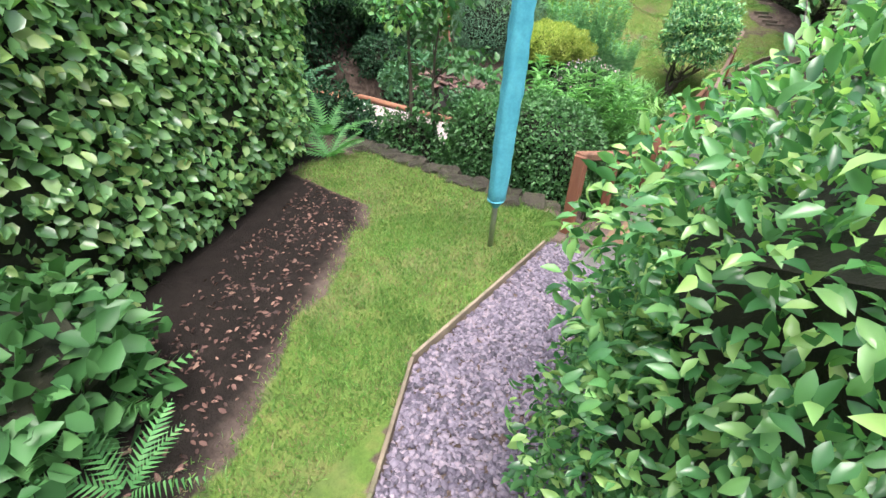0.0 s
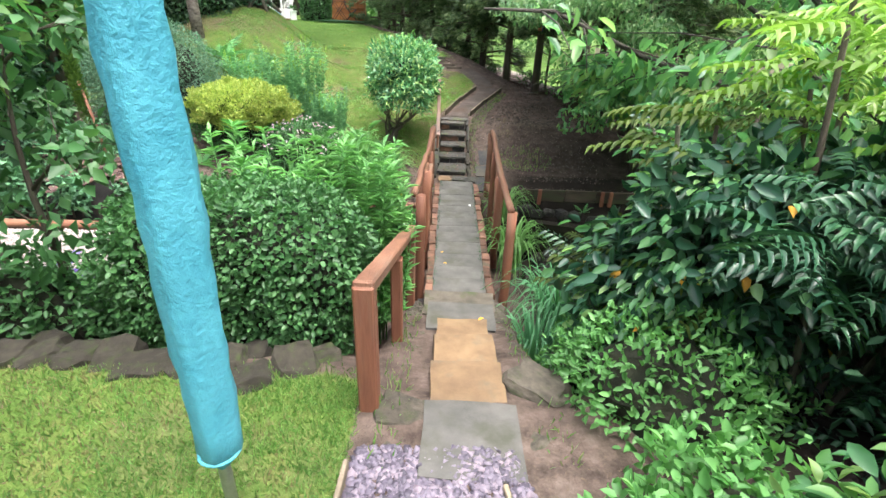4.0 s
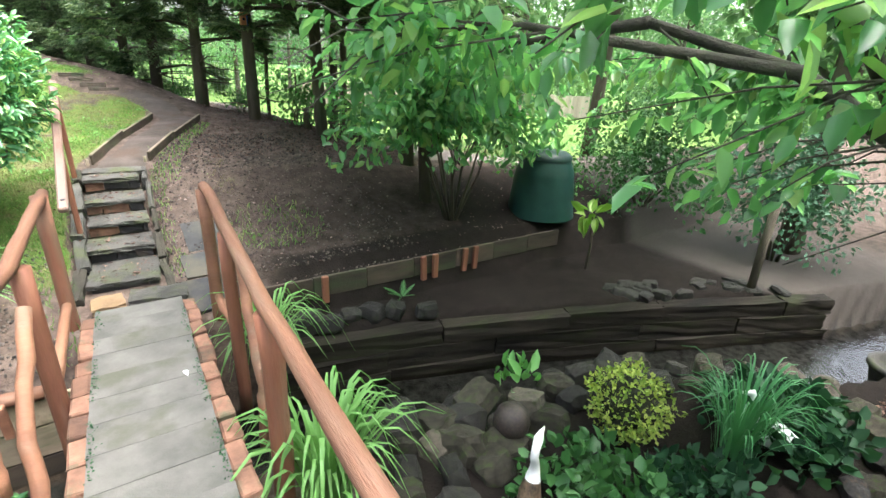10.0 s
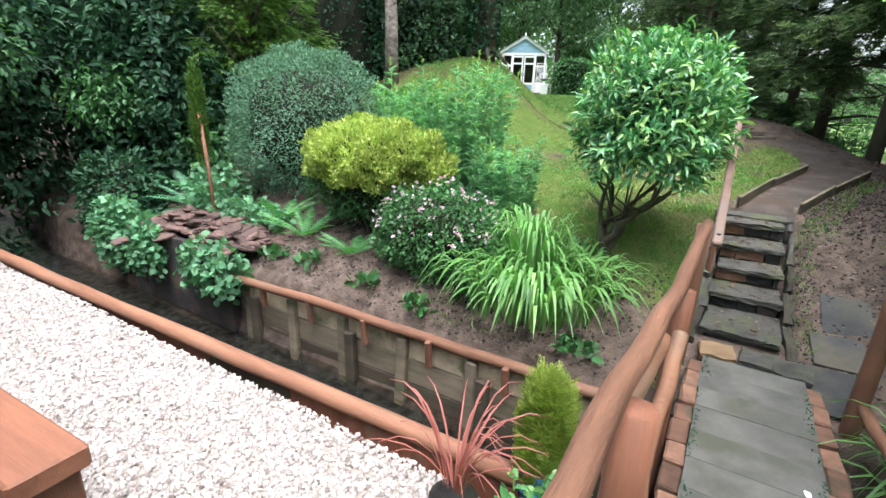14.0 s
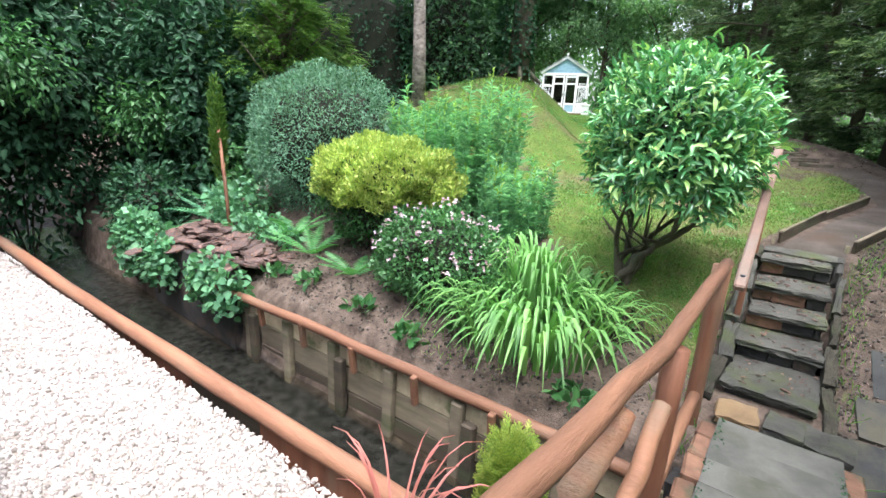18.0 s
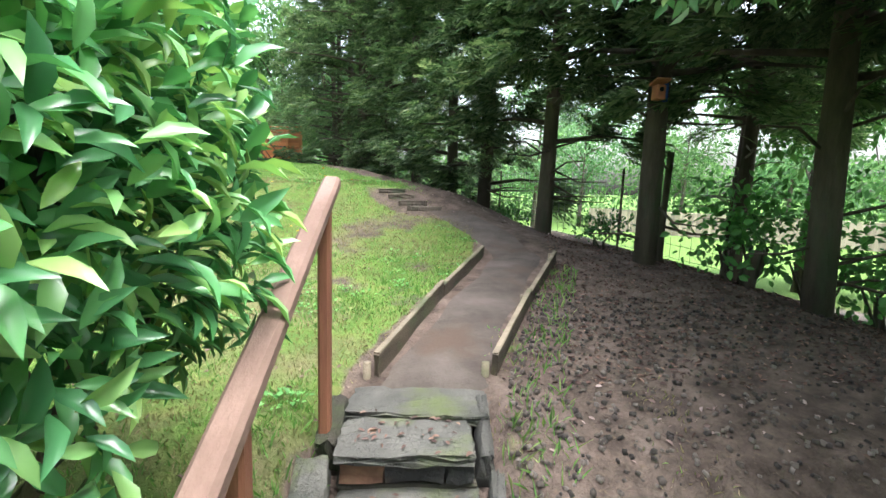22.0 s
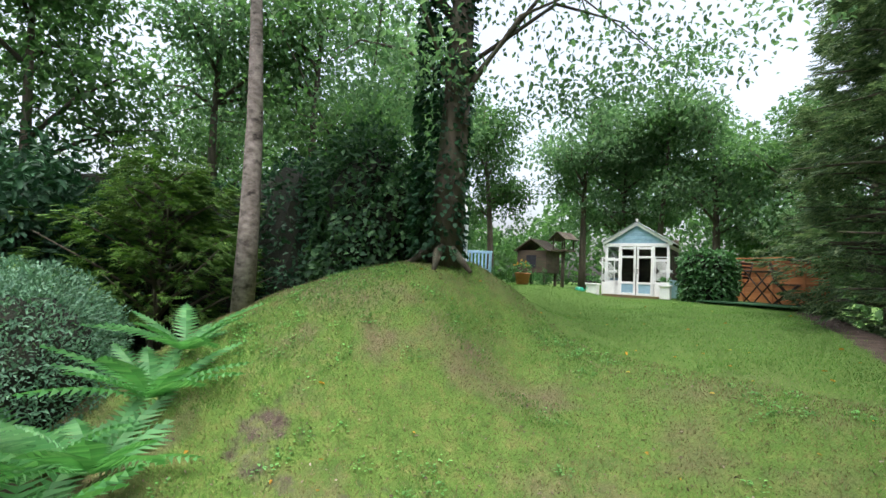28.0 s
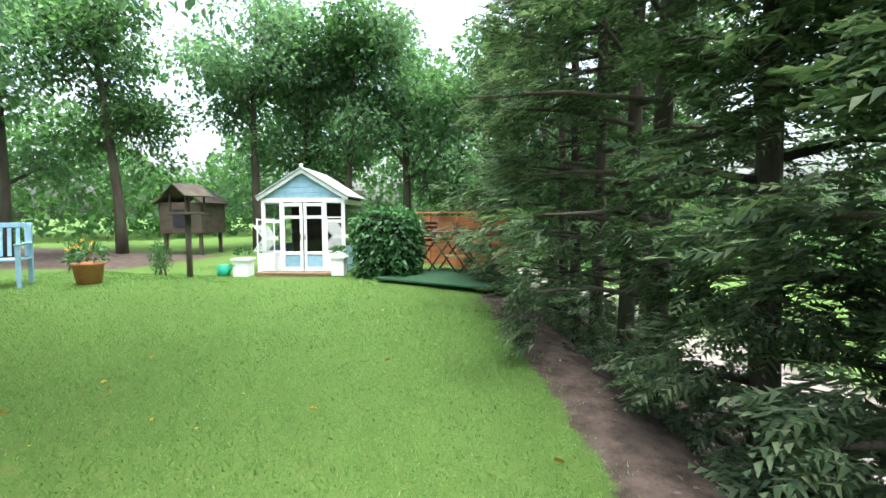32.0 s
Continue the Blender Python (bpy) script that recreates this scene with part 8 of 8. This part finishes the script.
def playhouse():
    t = thing("wooden_hut", "small weathered wooden hut on legs among the trees", "hut", at=(-12.6, 14.6, float(ground(-12.6, 14.6))), turn=15)
    part("body", block(1.2, 1.0, 0.8, (0, 0, 0.95), bevel=0.01), M["dark_wood"], t)
    for s in (-1, 1):
        part("roof", block(0.85, 1.2, 0.04, (s * 0.34, 0, 1.55), (0, s * 32, 0), 0.006), M["dark_wood"], t)
        for k in (-1, 1):
            part("leg", block(0.08, 0.08, 0.6, (s * 0.5, k * 0.4, 0.28), bevel=0.006), M["dark_wood"], t)
    part("opening", block(0.4, 0.03, 0.45, (0, -0.5, 0.95), bevel=0.004), M["black_net"], t)


playhouse()


def far_fence():
    a, b = Vector((11.0, 31.5)), Vector((27.0, 18.5))
    n = 16
    for i in range(n):
        p, q = a.lerp(b, i / n), a.lerp(b, (i + 1) / n)
        m = (p + q) / 2
        t = thing("far_fence_panel", "pale close-board fence panel across the neighbouring meadow", "fence", "far fence panels", at=(m.x, m.y, float(ground(m.x, m.y))), turn=math.degrees(math.atan2(q.y - p.y, q.x - p.x)))
        w = (q - p).length
        for k in range(9):
            part("board", FENCE_BOARD, None, t).matrix_basis = pose(-w / 2 + w * (k + 0.5) / 9, -0.015 * (k % 2), 0.68) @ Matrix.Diagonal((w / 9 * 0.98, 1, 1, 1))
        part("post", block(0.1, 0.1, 1.5, (-w / 2, 0.03, 0.7)), M["beige_fence"], t)
        part("capping", block(w, 0.05, 0.04, (0, 0, 1.41)), M["beige_fence"], t)


FENCE_BOARD = bpy.data.meshes.new("board")
fb = block(1.0, 0.02, 1.4, bevel=0.004)
fb.to_mesh(FENCE_BOARD)
fb.free()
FENCE_BOARD.materials.append(M["beige_fence"])
far_fence()


def wire_fence():
    pts = [(2.2, 3.75), (1.7, 4.75), (1.2, 5.75), (0.75, 6.75)]
    t = thing("wire_fence", "thin square-mesh wire fence strung between the conifers", "fence", at=(0, 0, 0))
    P = np.array([(x, y, float(ground(x + 0.3, y))) for x, y in pts]) + (0.28, 0.1, 0)
    for k in range(7):
        tube("line_wire", P + (0, 0, 0.08 + 0.12 * k), 0.0022, M["steel"], t, 4)
    for i in range(34):
        u = 3 * i / 33
        p = np.array([np.interp(u, range(4), P[:, j]) for j in range(3)])
        tube("stay_wire", [p + (0, 0, 0.06), p + (0, 0, 0.82)], 0.0018, M["steel"], t, 4)
    for p in P[:: 1]:
        tube("post", [p + (0, 0, -0.1), p + (0.01, 0, 0.86)], 0.013, M["bark"], t, 7, 0.05)


wire_fence()
for x, y in ((-8.6, 10.9), (-9.3, 11.3), (-10.4, 10.6)):
    shrub("young_shrub", "small young conifer planted in the lawn edge", (x, y, float(ground(x, y)) + 0.28), (0.14, 0.14, 0.26), L["mid"], 420, 0.05, 0.3, 2, 0.6, 0.2, 3, -0.9, 62, 0.6, 0.8, SLIM, size=0, stems=2, group="young conifers")
t = pot("round terracotta pot of orange flowers by the bench", (-7.75, 9.35, float(ground(-7.75, 9.35))), 0.17, 0.26, M["terracotta"])
blooms(t, (0, 0, 0.34), 0.22, 160, L["orange"], L["mid"])


# ---- odds and ends ----
def dead_log(pts, r, label):
    ob = tube("fallen_log", [(x, y, float(ground(x, y)) + h) for x, y, h in pts], r, M["bark"], None, 9, 0.1)
    tagged(ob, label, "log", "fallen wood")


dead_log([(2.25, 1.4, 0.02), (2.8, 1.8, 0.08), (3.35, 2.2, 0.16)], [0.022, 0.028, 0.02], "dead fallen branch on the dark bank")
for x, y, z, m, s, lab in ((-0.14, -2.8, 0.006, "gold", 0.04, "bright yellow"), (-0.14, -3.06, 0.006, "gold", 0.04, "bright yellow"), (0.2, -1.3, 0.006, "white", 0.05, "pale"), (0.18, -4.62, 0.4, "gold", 0.05, "yellow"), (0.24, -5.85, 0.6, "gold", 0.04, "yellow")):
    ob = foliage("fallen_leaf", np.array([(0, 0, 0.004)]), np.array([rng.normal(size=3) * (1, 1, 0.05)]), s, 0.6, L["orange" if m == "gold" else "white"], None, LEAF, up=np.array([[0, 0, 1.0]]))
    ob.matrix_world = pose(x, y, z)
    tagged(ob, lab + " fallen leaf lying on the grey slabs", "leaf", "fallen leaves")


for x, y, s in ((2.25, -3.5, 0.2), (2.5, -3.62, 0.16), (2.72, -3.55, 0.2), (2.95, -3.7, 0.15), (3.2, -3.72, 0.2), (3.42, -3.6, 0.17), (3.6, -3.4, 0.2)):
    stone("rockery_stone", (x, y, float(ground(x, y)) + 0.03), (s, s * 0.75, s * 0.65), M["dark_stone"], "rough dark rockery stone edging the trodden earth", "stone", "rockery stones", tilt=20)


def stream_end():
    t = thing("trough", "pale round stone trough at the end of the stream bed", "planter", at=(5.5, -3.35, float(ground(5.5, -3.35)) - 0.01))
    lathe("bowl", [(0.001, 0), (0.16, 0), (0.2, 0.06), (0.24, 0.24), (0.27, 0.26), (0.27, 0.3), (0.22, 0.3), (0.2, 0.24), (0.001, 0.22)], M["step_stone"], t)
    f = thing("lattice_fence", "low black lattice fence beside the bark path", "fence", at=(5.9, -3.9, float(ground(5.9, -3.9))), turn=55)
    for i in range(14):
        for s in (-1, 1):
            part("lath", block(0.012, 0.008, 0.36, (-0.6 + 0.09 * i, 0.006 * s, 0.16), (0, s * 40, 0), 0.002), M["black_net"], f)
    for z in (0.03, 0.3):
        part("rail", block(1.3, 0.02, 0.02, (0, 0, z), bevel=0.003), M["black_net"], f)


stream_end()
